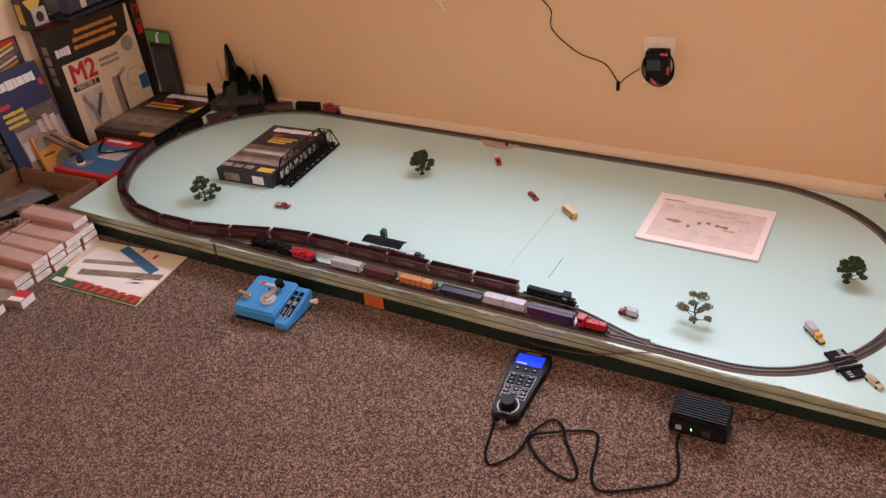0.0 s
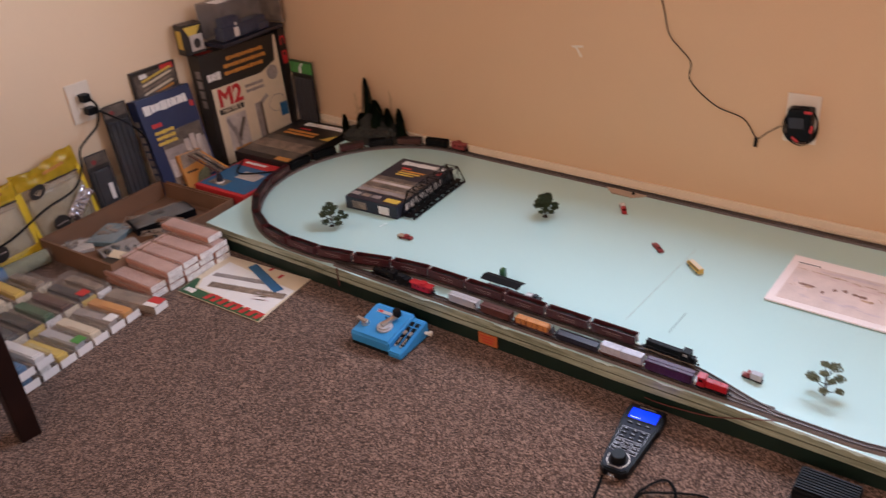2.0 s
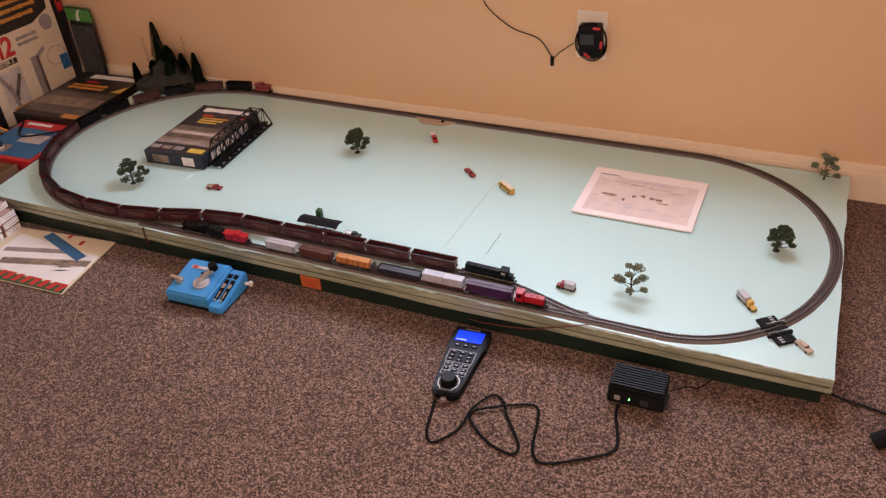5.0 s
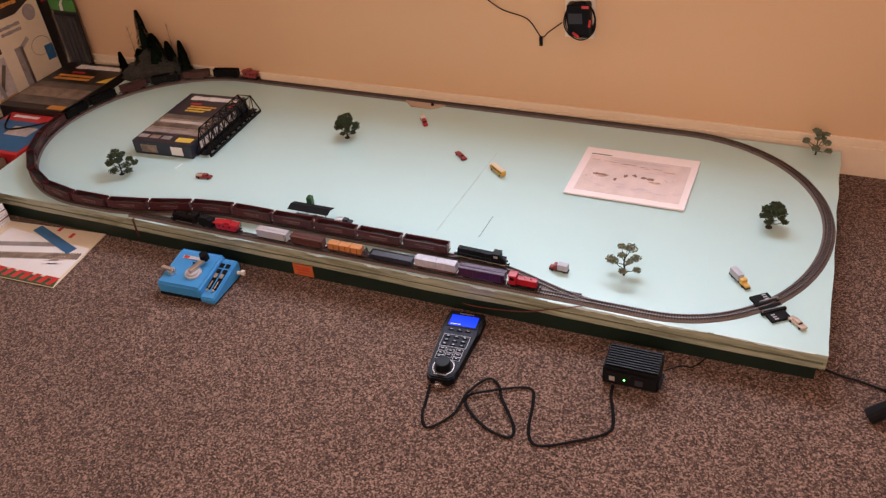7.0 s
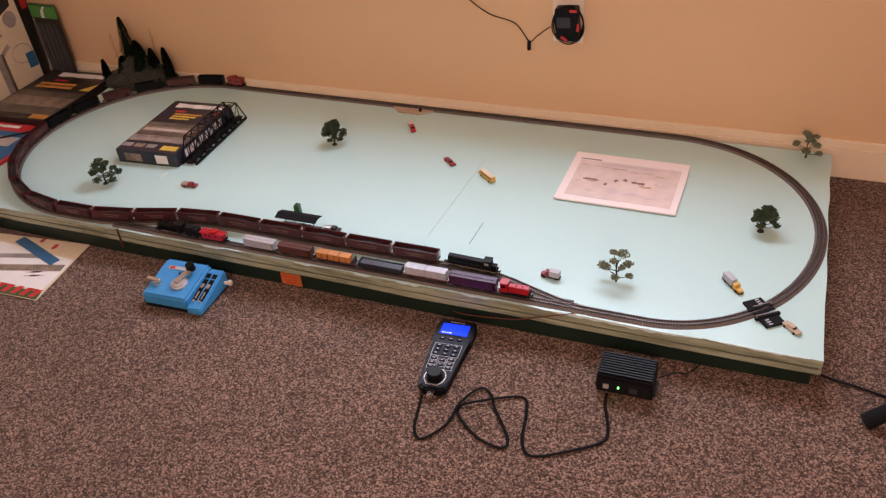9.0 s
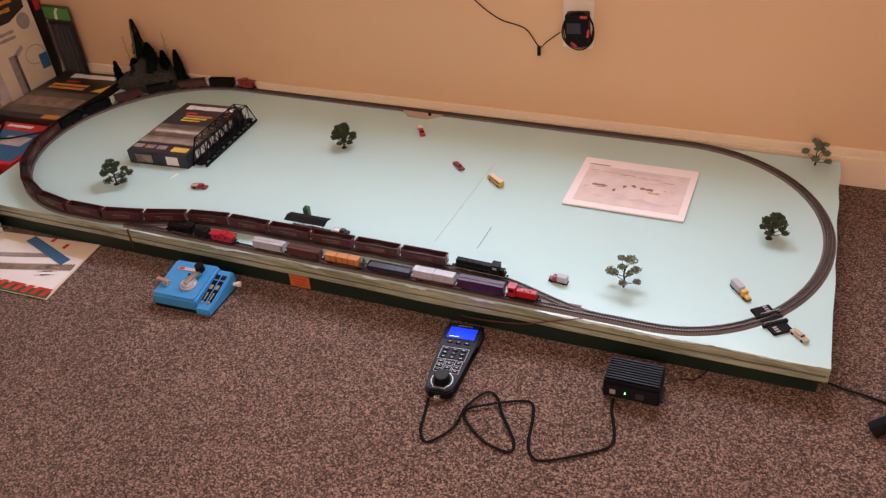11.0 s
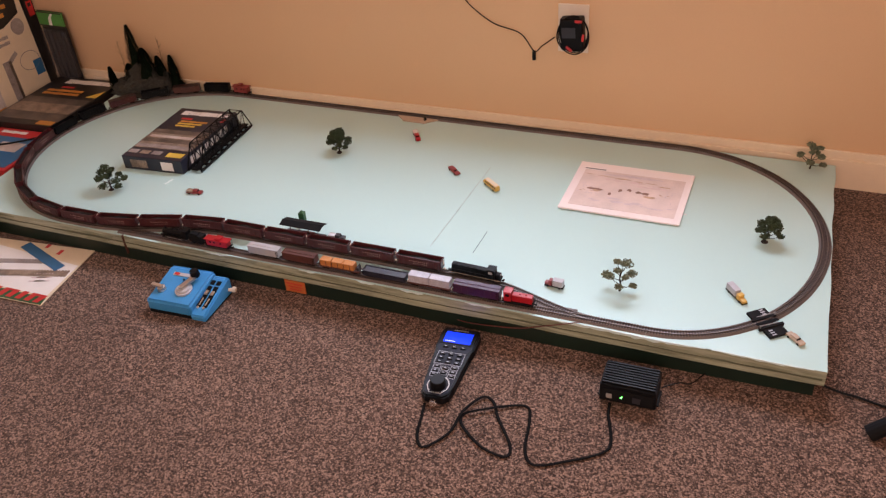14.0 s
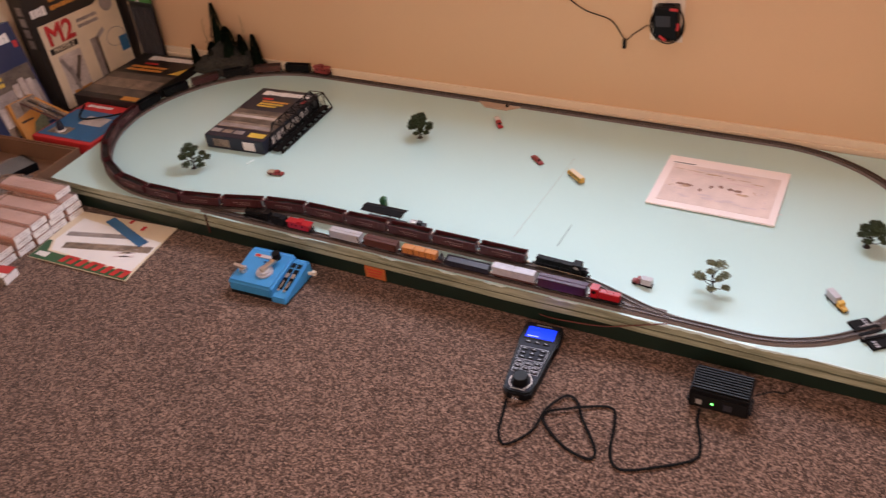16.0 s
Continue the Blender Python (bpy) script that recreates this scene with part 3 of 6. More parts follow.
def open_tub(l, w, z0, z1, wall=0.0009, slope=0.0):
    """The walls and floor of an open-topped car, with ribs along its sides."""
    bm = bmesh.new()
    h = z1 - z0
    for sy in (-1, 1):
        box(bm, (0, sy * (w / 2 - wall / 2), z0 + h / 2), (l, wall, h))
        for i in range(9):
            box(bm, (-l / 2 + l * (i + 0.5) / 9, sy * (w / 2 + 0.0003), z0 + h / 2), (0.0011, 0.0012, h))
        box(bm, (0, sy * (w / 2 + 0.0002), z1 - 0.0007), (l, 0.0014, 0.0014))
        box(bm, (0, sy * (w / 2 + 0.0002), z0 + 0.0007), (l, 0.0014, 0.0014))
    for sx in (-1, 1):
        box(bm, (sx * (l / 2 - wall / 2), 0, z0 + h / 2), (wall, w, h))
        box(bm, (sx * (l / 2), 0, z1 - 0.0007), (0.0014, w, 0.0014))
    box(bm, (0, 0, z0 + 0.0006), (l, w, 0.0012))
    return bm


def hopper(label, body, m, group, load=None, lettered=True, l=0.1005):
    ob = thing("hopper_car", m, label, "model wagon", group)
    part("tub", open_tub(l, 0.0195, 0.0065, 0.0270), body, ob)
    for sx in (-1, 1):
        part("chute", one_box((sx * l * 0.22, 0, 0.0056), (0.016, 0.012, 0.004), taper=1.3), BLACK_MATT, ob)
    bm = bmesh.new()
    bmesh.ops.create_grid(bm, x_segments=24, y_segments=6, size=0.5)
    for v in bm.verts:
        v.co = Vector((v.co.x * (l - 0.003), v.co.y * 0.0172, 0.0190 + 0.0015 * math.cos(v.co.x * 9) + 0.0012 * noise.noise((v.co.x * 40, v.co.y * 9, 1))))
    part("load", bm, load or COAL, ob, "dark coal load")
    if lettered:
        for sy in (-1, 1):
            bm = bmesh.new()
            for i in range(9):
                box(bm, ((i - 4) * 0.0048, sy * 0.0106, 0.0185), (0.0014, 0.0006, 0.0024))
            for i in range(7):
                box(bm, ((i - 3) * 0.0048 + 0.004, sy * 0.0106, 0.0133), (0.0014, 0.0006, 0.0016))
            part("lettering_line", bm, LETTER_FADED, ob, "faded pale lettering")
        # off-white end plates and couplers stand in for bright glints in the gaps
        for sx in (-1, 1):
            part("end_label", one_box((sx * (l / 2 + 0.0004), 0.005, 0.018), (0.0008, 0.004, 0.011)), OFFWHITE, ob)
    bogies(ob, l * 0.36)
    couplers(ob, l / 2, OFFWHITE if lettered else None)
    return ob


def boxcar(label, body, roof, m, group, l=0.083, h=0.0265, w=0.0195, name="box_car"):
    ob = thing(name, m, label, "model wagon", group)
    bm = one_box((0, 0, 0.0065 + h / 2 - 0.003), (l, w, h - 0.006), 0.0006)
    for sy in (-1, 1):
        for i in range(8):
            box(bm, (-l / 2 + l * (i + 0.5) / 8, sy * (w / 2 + 0.0002), 0.0035 + h / 2), (0.0008, 0.0008, h - 0.008))
    part("body", bm, body, ob)
    bm = bmesh.new()
    box(bm, (0, 0, h + 0.0012), (l + 0.001, w + 0.001, 0.0022), 0.0008)
    box(bm, (0, 0, h + 0.0028), (l, 0.004, 0.0010))
    for i in range(9):
        box(bm, (-l / 2 + l * (i + 0.5) / 9, 0, h + 0.0024), (0.0009, w, 0.0009))
    part("roof", bm, roof, ob)
    for sy in (-1, 1):
        d = part("door", one_box((0, sy * (w / 2 + 0.0006), 0.0035 + h / 2), (0.018, 0.0010, h - 0.008), 0.0003), body, ob)
        part("rail_guide", one_box((0.006, sy * (w / 2 + 0.0014), h - 0.0006), (0.034, 0.0008, 0.0010)), roof, d)
    part("ladder", box(box(bmesh.new(), (l / 2 - 0.004, -w / 2 - 0.0010, 0.015), (0.0008, 0.0006, 0.016)), (l / 2 - 0.0005, -w / 2 - 0.0010, 0.015), (0.0008, 0.0006, 0.016)), BLACK, ob)
    bogies(ob, l * 0.34)
    couplers(ob, l / 2)
    return ob


def road_diesel(label, body, m, group, l=0.112):
    """A long-hooded diesel: narrow hood, cab near the front, walkway, rails, fuel tank. It faces local +x."""
    ob = thing("diesel_locomotive", m, label, "model locomotive", group)
    bm = bmesh.new()
    box(bm, (0, 0, 0.0078), (l, 0.0185, 0.0020), 0.0004)
    box(bm, (0, 0, 0.0050), (l * 0.28, 0.014, 0.0050), 0.0008)
    part("underframe", bm, BLACK_MATT, ob)
    bm = one_box((-l * 0.10, 0, 0.0170), (l * 0.70, 0.0125, 0.0170), 0.0012)
    for i in range(4):
        cyl(bm, (-l * 0.38 + i * 0.014, 0, 0.0253), 0.0046, 0.0012, 14)
    for i in range(7):
        box(bm, (-l * 0.36 + i * 0.0105, 0, 0.0165), (0.0012, 0.0134, 0.012))
    part("hood", bm, body, ob)
    part("cab", box(one_box((l * 0.32, 0, 0.0190), (0.016, 0.0180, 0.0210), 0.0010), (l * 0.32, 0, 0.0300), (0.0175, 0.0188, 0.0016), 0.0005), body, ob)
    part("nose", one_box((l * 0.43, 0, 0.0145), (0.013, 0.0120, 0.0115), 0.0016), body, ob)
    bm = bmesh.new()
    for sy in (-1, 1):
        box(bm, (l * 0.32, sy * 0.0091, 0.0235), (0.009, 0.0005, 0.0055))
    part("cab_window", bm, GREY, ob)
    for sy in (-1, 1):
        bm = bmesh.new()
        rod(bm, (-l * 0.47, sy * 0.0090, 0.0165), (l * 0.22, sy * 0.0090, 0.0165), 0.00035)
        for i in range(8):
            x = -l * 0.47 + i * l * 0.0985
            rod(bm, (x, sy * 0.0090, 0.0085), (x, sy * 0.0090, 0.0165), 0.00035)
        part("handrail", bm, DARK_GREY, ob)
    part("sill_stripe", box(box(bmesh.new(), (0, -0.0094, 0.0078), (l, 0.0004, 0.0012)), (0, 0.0094, 0.0078), (l, 0.0004, 0.0012)), TAN, ob)
    part("headlight", cyl(bmesh.new(), (0, 0, 0), 0.0012, 0.001, 10, m=pose(l * 0.43 + 0.0062, 0, 0.018, 0, 90, 0)), WHITE, ob)
    bogies(ob, l * 0.31, 0.0033)
    couplers(ob, l / 2)
    return ob


def switcher(label, body, m, group, l=0.062):
    ob = thing("switcher_locomotive", m, label, "model locomotive", group)
    part("underframe", box(one_box((0, 0, 0.0075), (l, 0.0185, 0.0022), 0.0004), (0, 0, 0.0050), (l * 0.3, 0.013, 0.004)), BLACK_MATT, ob)
    part("hood", cyl(cyl(one_box((l * 0.13, 0, 0.0160), (l * 0.66, 0.0135, 0.0150), 0.0018), (l * 0.25, 0, 0.0230), 0.0016, 0.003, 10), (l * 0.05, 0, 0.0230), 0.0016, 0.003, 10), body, ob)
    part("cab", box(one_box((-l * 0.33, 0, 0.0185), (0.0150, 0.0178, 0.0200), 0.0010), (-l * 0.33, 0, 0.0290), (0.0168, 0.0186, 0.0018), 0.0006), body, ob)
    bm = bmesh.new()
    for sy in (-1, 1):
        box(bm, (-l * 0.33, sy * 0.0090, 0.0225), (0.008, 0.0006, 0.0060))
    part("cab_window", bm, BLACK, ob)
    bm = bmesh.new()
    for sy in (-1, 1):
        box(bm, (-l / 2 - 0.0012, sy * 0.0070, 0.0135), (0.0012, 0.0016, 0.0130))
    box(bm, (-l / 2 - 0.0012, 0, 0.0150), (0.0012, 0.0140, 0.0014))
    part("end_rail", bm, WHITE, ob, "white end railing")
    bogies(ob, l * 0.28, 0.0033)
    couplers(ob, l / 2)
    return ob


def caboose(label, body, m, group, l=0.056):
    ob = thing("caboose", m, label, "model wagon", group)
    part("body", one_box((0, 0, 0.0155), (l * 0.82, 0.0185, 0.0170), 0.0006), body, ob)
    part("roof", one_box((0, 0, 0.0248), (l, 0.0198, 0.0020), 0.0008), body, ob)
    part("cupola", box(one_box((0.004, 0, 0.0285), (0.014, 0.0150, 0.0045), 0.0006), (0.004, 0, 0.0306), (0.0158, 0.0165, 0.0010), 0.0004), body, ob)
    bm = bmesh.new()
    for sy in (-1, 1):
        for x in (-0.015, -0.005, 0.012):
            box(bm, (x, sy * 0.0094, 0.0185), (0.0040, 0.0006, 0.0045))
    part("side_window", bm, BLACK, ob)
    bm = one_box((0, 0, 0.0068), (l, 0.0180, 0.0014))
    for sx in (-1, 1):
        for sy in (-1, 1):
            rod(bm, (sx * l * 0.48, sy * 0.0085, 0.007), (sx * l * 0.48, sy * 0.0085, 0.0245), 0.0004)
        rod(bm, (sx * l * 0.48, -0.0085, 0.0145), (sx * l * 0.48, 0.0085, 0.0145), 0.0004)
    part("platform", bm, BLACK, ob)
    bogies(ob, l * 0.30)
    couplers(ob, l / 2)
    return ob


def steam_engine(label, m, group, l=0.115):
    """A steam engine with its tender. It faces local +x."""
    ob = thing("steam_locomotive", m, label, "model locomotive", group)
    bm = bmesh.new()
    rod(bm, (-0.004, 0, 0.0170), (l / 2 - 0.006, 0, 0.0170), 0.0072, 18)
    cyl(bm, (l / 2 - 0.012, 0, 0.0235), 0.0018, 0.006, 10)
    for x in (0.014, 0.028):
        cyl(bm, (x, 0, 0.0235), 0.0026, 0.0032, 12)
    part("boiler", bm, BLACK, ob, smooth=False)
    part("cab", box(one_box((-0.010, 0, 0.0185), (0.013, 0.0185, 0.0200), 0.0006), (-0.011, 0, 0.0292), (0.0165, 0.0198, 0.0014), 0.0004), BLACK, ob)
    part("tender", box(one_box((-0.040, 0, 0.0155), (0.036, 0.0180, 0.0160), 0.0008), (-0.036, 0, 0.0245), (0.022, 0.0140, 0.0040), 0.0012), BLACK_MATT, ob)
    bm = bmesh.new()
    for i in range(4):
        for sy in (-1, 1):
            cyl(bm, (0, 0, -0.0006), 0.0048, 0.0012, 16, m=pose(0.002 + i * 0.0115, sy * 0.0056, 0.0048, 90, 0, 0))
    part("driving_wheels", bm, DARK_GREY, ob)
    part("running_board", box(one_box((0.020, 0, 0.0105), (0.066, 0.0180, 0.0012)), (0.052, 0, 0.0062), (0.004, 0.0150, 0.006), 0.0006), BLACK, ob)
    bm = bmesh.new()
    for sy in (-1, 1):
        rod(bm, (0.000, sy * 0.0068, 0.0042), (0.042, sy * 0.0068, 0.0050), 0.0006)
    part("side_rod", bm, STEEL, ob)
    for x in (-0.050, -0.032):
        bm = bmesh.new()
        for sy in (-1, 1):
            cyl(bm, (0, 0, -0.0006), 0.0030, 0.0012, 12, m=pose(x, sy * 0.0050, 0.0030, 90, 0, 0))
        box(bm, (x, 0, 0.0045), (0.012, 0.0130, 0.0022))
        part("bogie", bm, BLACK_MATT, ob)
    couplers(ob, l / 2)
    return ob


def on_line(at, s, l):
    """The pose of a car of length l whose middle stands at arc length s, facing the way that s falls."""
    a, b = at(s - l * 0.36), at(s + l * 0.36)
    d = (a - b).normalized()
    q = (a + b) / 2
    return Matrix.Translation((q.x, q.y, RAIL_TOP)) @ Matrix.Rotation(math.atan2(d.y, d.x), 4, "Z")


def s_at_x(at, x):
    lo, hi = 0.0, 1.6
    for _ in range(40):
        mid = (lo + hi) / 2
        lo, hi = (mid, hi) if at(mid).x > x else (lo, mid)
    return lo


# the long train on the loop
MAIN = "cars of the long train on the loop"
s = s_at_x(loop_at, -0.664)
road_diesel("black long-hooded model diesel on the loop's front track", BLACK, on_line(loop_at, s, 0.112), MAIN)
s = s_at_x(loop_at, -0.734) + 0.0535
first = hopper("maroon open coal hopper car with pale lettering", MAROON, on_line(loop_at, s, 0.1), MAIN)
for k in range(1, 14):
    copy_thing(first, on_line(loop_at, s + k * 0.1085, 0.1))
s += 13 * 0.1085 + 0.0535
black_hop = hopper("black open coal hopper car on the far curve", BLACK, on_line(loop_at, s + 0.046, 0.08), MAIN, lettered=False, l=0.080)
copy_thing(black_hop, on_line(loop_at, s + 0.046 + 0.098, 0.08))
boxcar("maroon model box car behind the scenic rocks", MAROON, MAROON_TOP, on_line(loop_at, s + 0.046 + 2 * 0.098, 0.08), MAIN, l=0.080, h=0.024)
copy_thing(black_hop, on_line(loop_at, s + 0.046 + 3 * 0.098, 0.08))
boxcar("brown model box car on the far curve", BROWN_CAR, MAROON_TOP, on_line(loop_at, s + 0.046 + 4 * 0.098, 0.08), MAIN, l=0.080, h=0.024)
copy_thing(black_hop, on_line(loop_at, s + 0.046 + 5 * 0.098, 0.08))
caboose("dull red caboose at the tail of the train", DULL_RED, on_line(loop_at, s + 6 * 0.098 + 0.033, 0.056), MAIN, l=0.058)

# the row of parked stock on the siding
PARKED = "parked stock on the siding"


def parked(x0, x1):
    return Matrix.Translation(((x0 + x1) / 2, Y_F, RAIL_TOP + 0.0003))


steam_engine("black steam engine with tender parked on the siding", parked(-1.407, -1.291) @ pose(0, 0, 0, 0, 0, 180), PARKED)
caboose("bright red caboose parked behind the steam engine", RED, parked(-1.287, -1.219) @ Matrix.Diagonal((1, 0.95, 0.84, 1)), PARKED, l=0.064)
boxcar("silver ribbed hopper car with a flat roof", SILVER, SILVER, parked(-1.171, -1.090), PARKED, l=0.076, h=0.0228, w=0.0180, name="covered_hopper")
boxcar("dark brown model box car on the siding", BROWN_CAR, BROWN_CAR, parked(-1.085, -0.999), PARKED, l=0.079, h=0.0222, w=0.0180)
ob = thing("flat_car", parked(-0.993, -0.896), "flat car loaded with three orange bundles", "model wagon", PARKED)
part("deck", box(one_box((0, 0, 0.0080), (0.094, 0.0180, 0.0026), 0.0004), (0, 0, 0.0060), (0.06, 0.006, 0.003)), BROWN_CAR, ob)
for i in range(3):
    part("bundle", one_box((-0.032 + i * 0.027, 0, 0.0165), (0.0255, 0.0165, 0.0145), 0.0012), ORANGE, ob, "orange bundle")
bm = bmesh.new()
for i in range(7):
    for sy in (-1, 1):
        box(bm, (-0.044 + i * 0.0140, sy * 0.0088, 0.0155), (0.0010, 0.0008, 0.0140))
part("stake", bm, BROWN_CAR, ob)
part("brake_stand", box(one_box((0.043, 0, 0.014), (0.006, 0.012, 0.010), 0.001), (0.0455, 0, 0.0205), (0.001, 0.006, 0.006)), DARK_GREY, ob)
bogies(ob, 0.034)
couplers(ob, 0.047)
ob = thing("gondola_car", parked(-0.890, -0.791), "low navy blue gondola car on the siding", "model wagon", PARKED)
part("tub", open_tub(0.096, 0.0190, 0.0065, 0.0185), NAVY, ob)
part("load", one_box((0, 0, 0.0130), (0.092, 0.0165, 0.0080), 0.0006), NAVY, ob, "dark load cover")
bogies(ob, 0.034)
couplers(ob, 0.048)
ob = thing("container_car", parked(-0.786, -0.693), "flat car with two white containers", "model wagon", PARKED)
part("deck", box(one_box((0, 0, 0.0085), (0.091, 0.0185, 0.0040), 0.0004), (0, 0, 0.0055), (0.05, 0.006, 0.003)), BROWN_CAR, ob)
for sx in (-1, 1):
    bm = one_box((sx * 0.0225, 0, 0.0195), (0.0440, 0.0180, 0.0175), 0.0006)
    for i in range(10):
        for sy in (-1, 1):
            box(bm, (sx * 0.0225 - 0.0195 + i * 0.0043, sy * 0.0091, 0.0195), (0.0014, 0.0006, 0.0150))
    part("container", bm, CONTAINER, ob, "mottled grey-white ribbed container")
bogies(ob, 0.033)
couplers(ob, 0.0455, OFFWHITE)
boxcar("long purple model box car on the siding", PURPLE, PURPLE, parked(-0.688, -0.590), PARKED, l=0.096, h=0.0250, w=0.0190)
switcher("bright red switcher locomotive at the siding's end", RED, parked(-0.585, -0.523), PARKED)

# ---- the things on the board ----


def leaf_cloud(bm, centre, r, n, size, rng, flat=0.55):
    """A loose clump of small leaf faces round a centre."""
    for _ in range(n):
        d = Vector((rng.gauss(0, 1), rng.gauss(0, 1), rng.gauss(0, 1)))
        d = d.normalized() * r * (rng.random() ** 0.45)
        d.z *= flat
        a = Vector((rng.gauss(0, 1), rng.gauss(0, 1), rng.gauss(0, 1))).normalized() * size * rng.uniform(0.6, 1.3)
        b = a.cross(Vector((rng.gauss(0, 1), rng.gauss(0, 1), rng.gauss(0, 1)))).normalized() * size * rng.uniform(0.5, 1.0)
        q = centre + d
        bm.faces.new([bm.verts.new(q - a), bm.verts.new(q + b), bm.verts.new(q + a), bm.verts.new(q - b)])


def model_tree(x, y, h, spread, leaf, seed, label, clumps=16, loose=1.0, disc=True, lean=0.0, low=0.30):
    rng = random.Random(seed)
    ob = thing("model_tree", Matrix.Translation((x, y, TOP)), label, "model tree", "miniature trees on the board")
    bm = bmesh.new()
    pts = [Vector((0, 0, 0)), Vector((0.001, 0.0005, h * 0.2)), Vector((-0.001 + lean * 0.3, 0.001, h * 0.4)), Vector((lean, 0, h * 0.72))]
    line = smooth_line(pts, 4)
    for i, (a, b) in enumerate(zip(line, line[1:])):
        k = i / len(line)
        rod(bm, a, b, 0.0024 * (1 - 0.75 * k), 7, 0.0024 * (1 - 0.75 * (k + 1 / len(line))))
    ends = []
    for i in range(clumps):
        a = 2.4 * i + rng.uniform(-0.4, 0.4)
        up = low + (0.96 - low) * (i + 0.5) / clumps
        reach = spread * math.sin(math.pi * min(1, 0.25 + 0.70 * up)) * rng.uniform(0.65, 1.05)
        root = line[min(len(line) - 1, int(len(line) * (0.3 + 0.6 * (i / clumps))))]
        tip = Vector((lean * up + math.cos(a) * reach, math.sin(a) * reach, h * up))
        mid = (root + tip) / 2 + Vector((0, 0, -0.003))
        rod(bm, root, mid, 0.0010, 5, 0.0007)
        rod(bm, mid, tip, 0.0007, 5, 0.0003)
        ends.append(tip)
    part("trunk", bm, BARK, ob)
    bm = bmesh.new()
    for tip in ends:
        leaf_cloud(bm, tip, h * 0.165 * loose * rng.uniform(0.7, 1.25), int(190 * loose), 0.0023, rng)
    part("crown", bm, leaf, ob)
    if disc:
        part("base_disc", cyl(bmesh.new(), (0, 0, 0.0002), 0.0075, 0.0022, 14, 0.006), BARK, ob)
    return ob


model_tree(-1.690, 0.166, 0.064, 0.040, LEAF, 3, "dark green bushy miniature tree on a disc base", 15, 1.0)
model_tree(-1.203, 0.495, 0.068, 0.030, LEAF, 7, "dark green round miniature tree near the board's middle", 22, 0.95)
model_tree(-0.130, 0.370, 0.060, 0.026, LEAF, 8, "dense dark green miniature tree near the east curve", 17, 0.98, lean=0.008, low=0.36)
model_tree(-0.380, 0.122, 0.074, 0.030, LEAF_OLIVE, 11, "wiry olive miniature tree with open branches", 10, 0.84, disc=False, low=0.22)
model_tree(-0.056, 0.708, 0.066, 0.030, LEAF_OLIVE, 14, "wiry olive miniature tree in the board's corner", 10, 0.84, disc=False, low=0.25)


def mini_car(x0, y0, x1, y1, body, cabin, label, kind="car", scale=1.0):
    """A miniature vehicle whose nose points from the first place to the second."""
    d = Vector((x1 - x0, y1 - y0, 0))
    l = d.length * scale
    w = 0.0125
    m = Matrix.Translation(((x0 + x1) / 2, (y0 + y1) / 2, TOP)) @ Matrix.Rotation(math.atan2(d.y, d.x), 4, "Z")
    ob = thing("toy_" + kind, m, label, "toy vehicle", "miniature vehicles on the board")
    if kind == "bus":
        part("body", one_box((-l * 0.06, 0, 0.0095), (l * 0.86, w, 0.0130), 0.0012), body, ob)
        part("bonnet", one_box((l * 0.42, 0, 0.0062), (l * 0.17, w * 0.85, 0.0062), 0.0012), body, ob)
        part("roof", one_box((-l * 0.06, 0, 0.0164), (l * 0.80, w * 0.86, 0.0012), 0.0005), cabin, ob, "cream roof")
        bm = bmesh.new()
        for sy in (-1, 1):
            for i in range(6):
                box(bm, (-l * 0.40 + i * l * 0.125, sy * w * 0.502, 0.0120), (l * 0.09, 0.0005, 0.0036))
        part("window_row", bm, BLACK, ob)
    elif kind == "truck":
        part("body", one_box((-l * 0.20, 0, 0.0115), (l * 0.52, w * 1.02, 0.0135), 0.0007), cabin, ob, "white box body")
        part("cab", one_box((l * 0.20, 0, 0.0095), (l * 0.16, w, 0.0115), 0.0014), body, ob)
        part("bonnet", one_box((l * 0.38, 0, 0.0060), (l * 0.22, w * 0.8, 0.0060), 0.0014), body, ob)
        part("chassis", one_box((0, 0, 0.0028), (l * 0.98, w * 0.92, 0.0030)), BLACK, ob)
    elif kind == "pickup":
        part("body", one_box((0, 0, 0.0048), (l * 0.98, w, 0.0052), 0.0013), body, ob)
        part("cab", one_box((l * 0.10, 0, 0.0095), (l * 0.30, w * 0.9, 0.0052), 0.0016), body, ob)
        part("bed", open_tub(l * 0.42, w * 0.96, 0.0070, 0.0092, 0.0007), cabin, ob).location.x = -l * 0.27
        part("windscreen", one_box((l * 0.245, 0, 0.0095), (l * 0.02, w * 0.74, 0.0034)), BLACK, ob)
    else:
        part("body", one_box((0, 0, 0.0045), (l * 0.98, w, 0.0050), 0.0014), body, ob)
        part("cabin", one_box((-l * 0.05, 0, 0.0088), (l * 0.48, w * 0.84, 0.0044), 0.0018, 0.85), cabin, ob)
        part("windscreen", one_box((l * 0.185, 0, 0.0085), (l * 0.02, w * 0.66, 0.0028)), BLACK, ob)
    for fx in (-0.30, 0.31):
        for sy in (-1, 1):
            part("wheel", cyl(bmesh.new(), (0, 0, -0.0010), 0.0026, 0.0020, 12, m=pose(fx * l, sy * w * 0.46, 0.0026, 90, 0, 0)), BLACK, ob)
    return ob


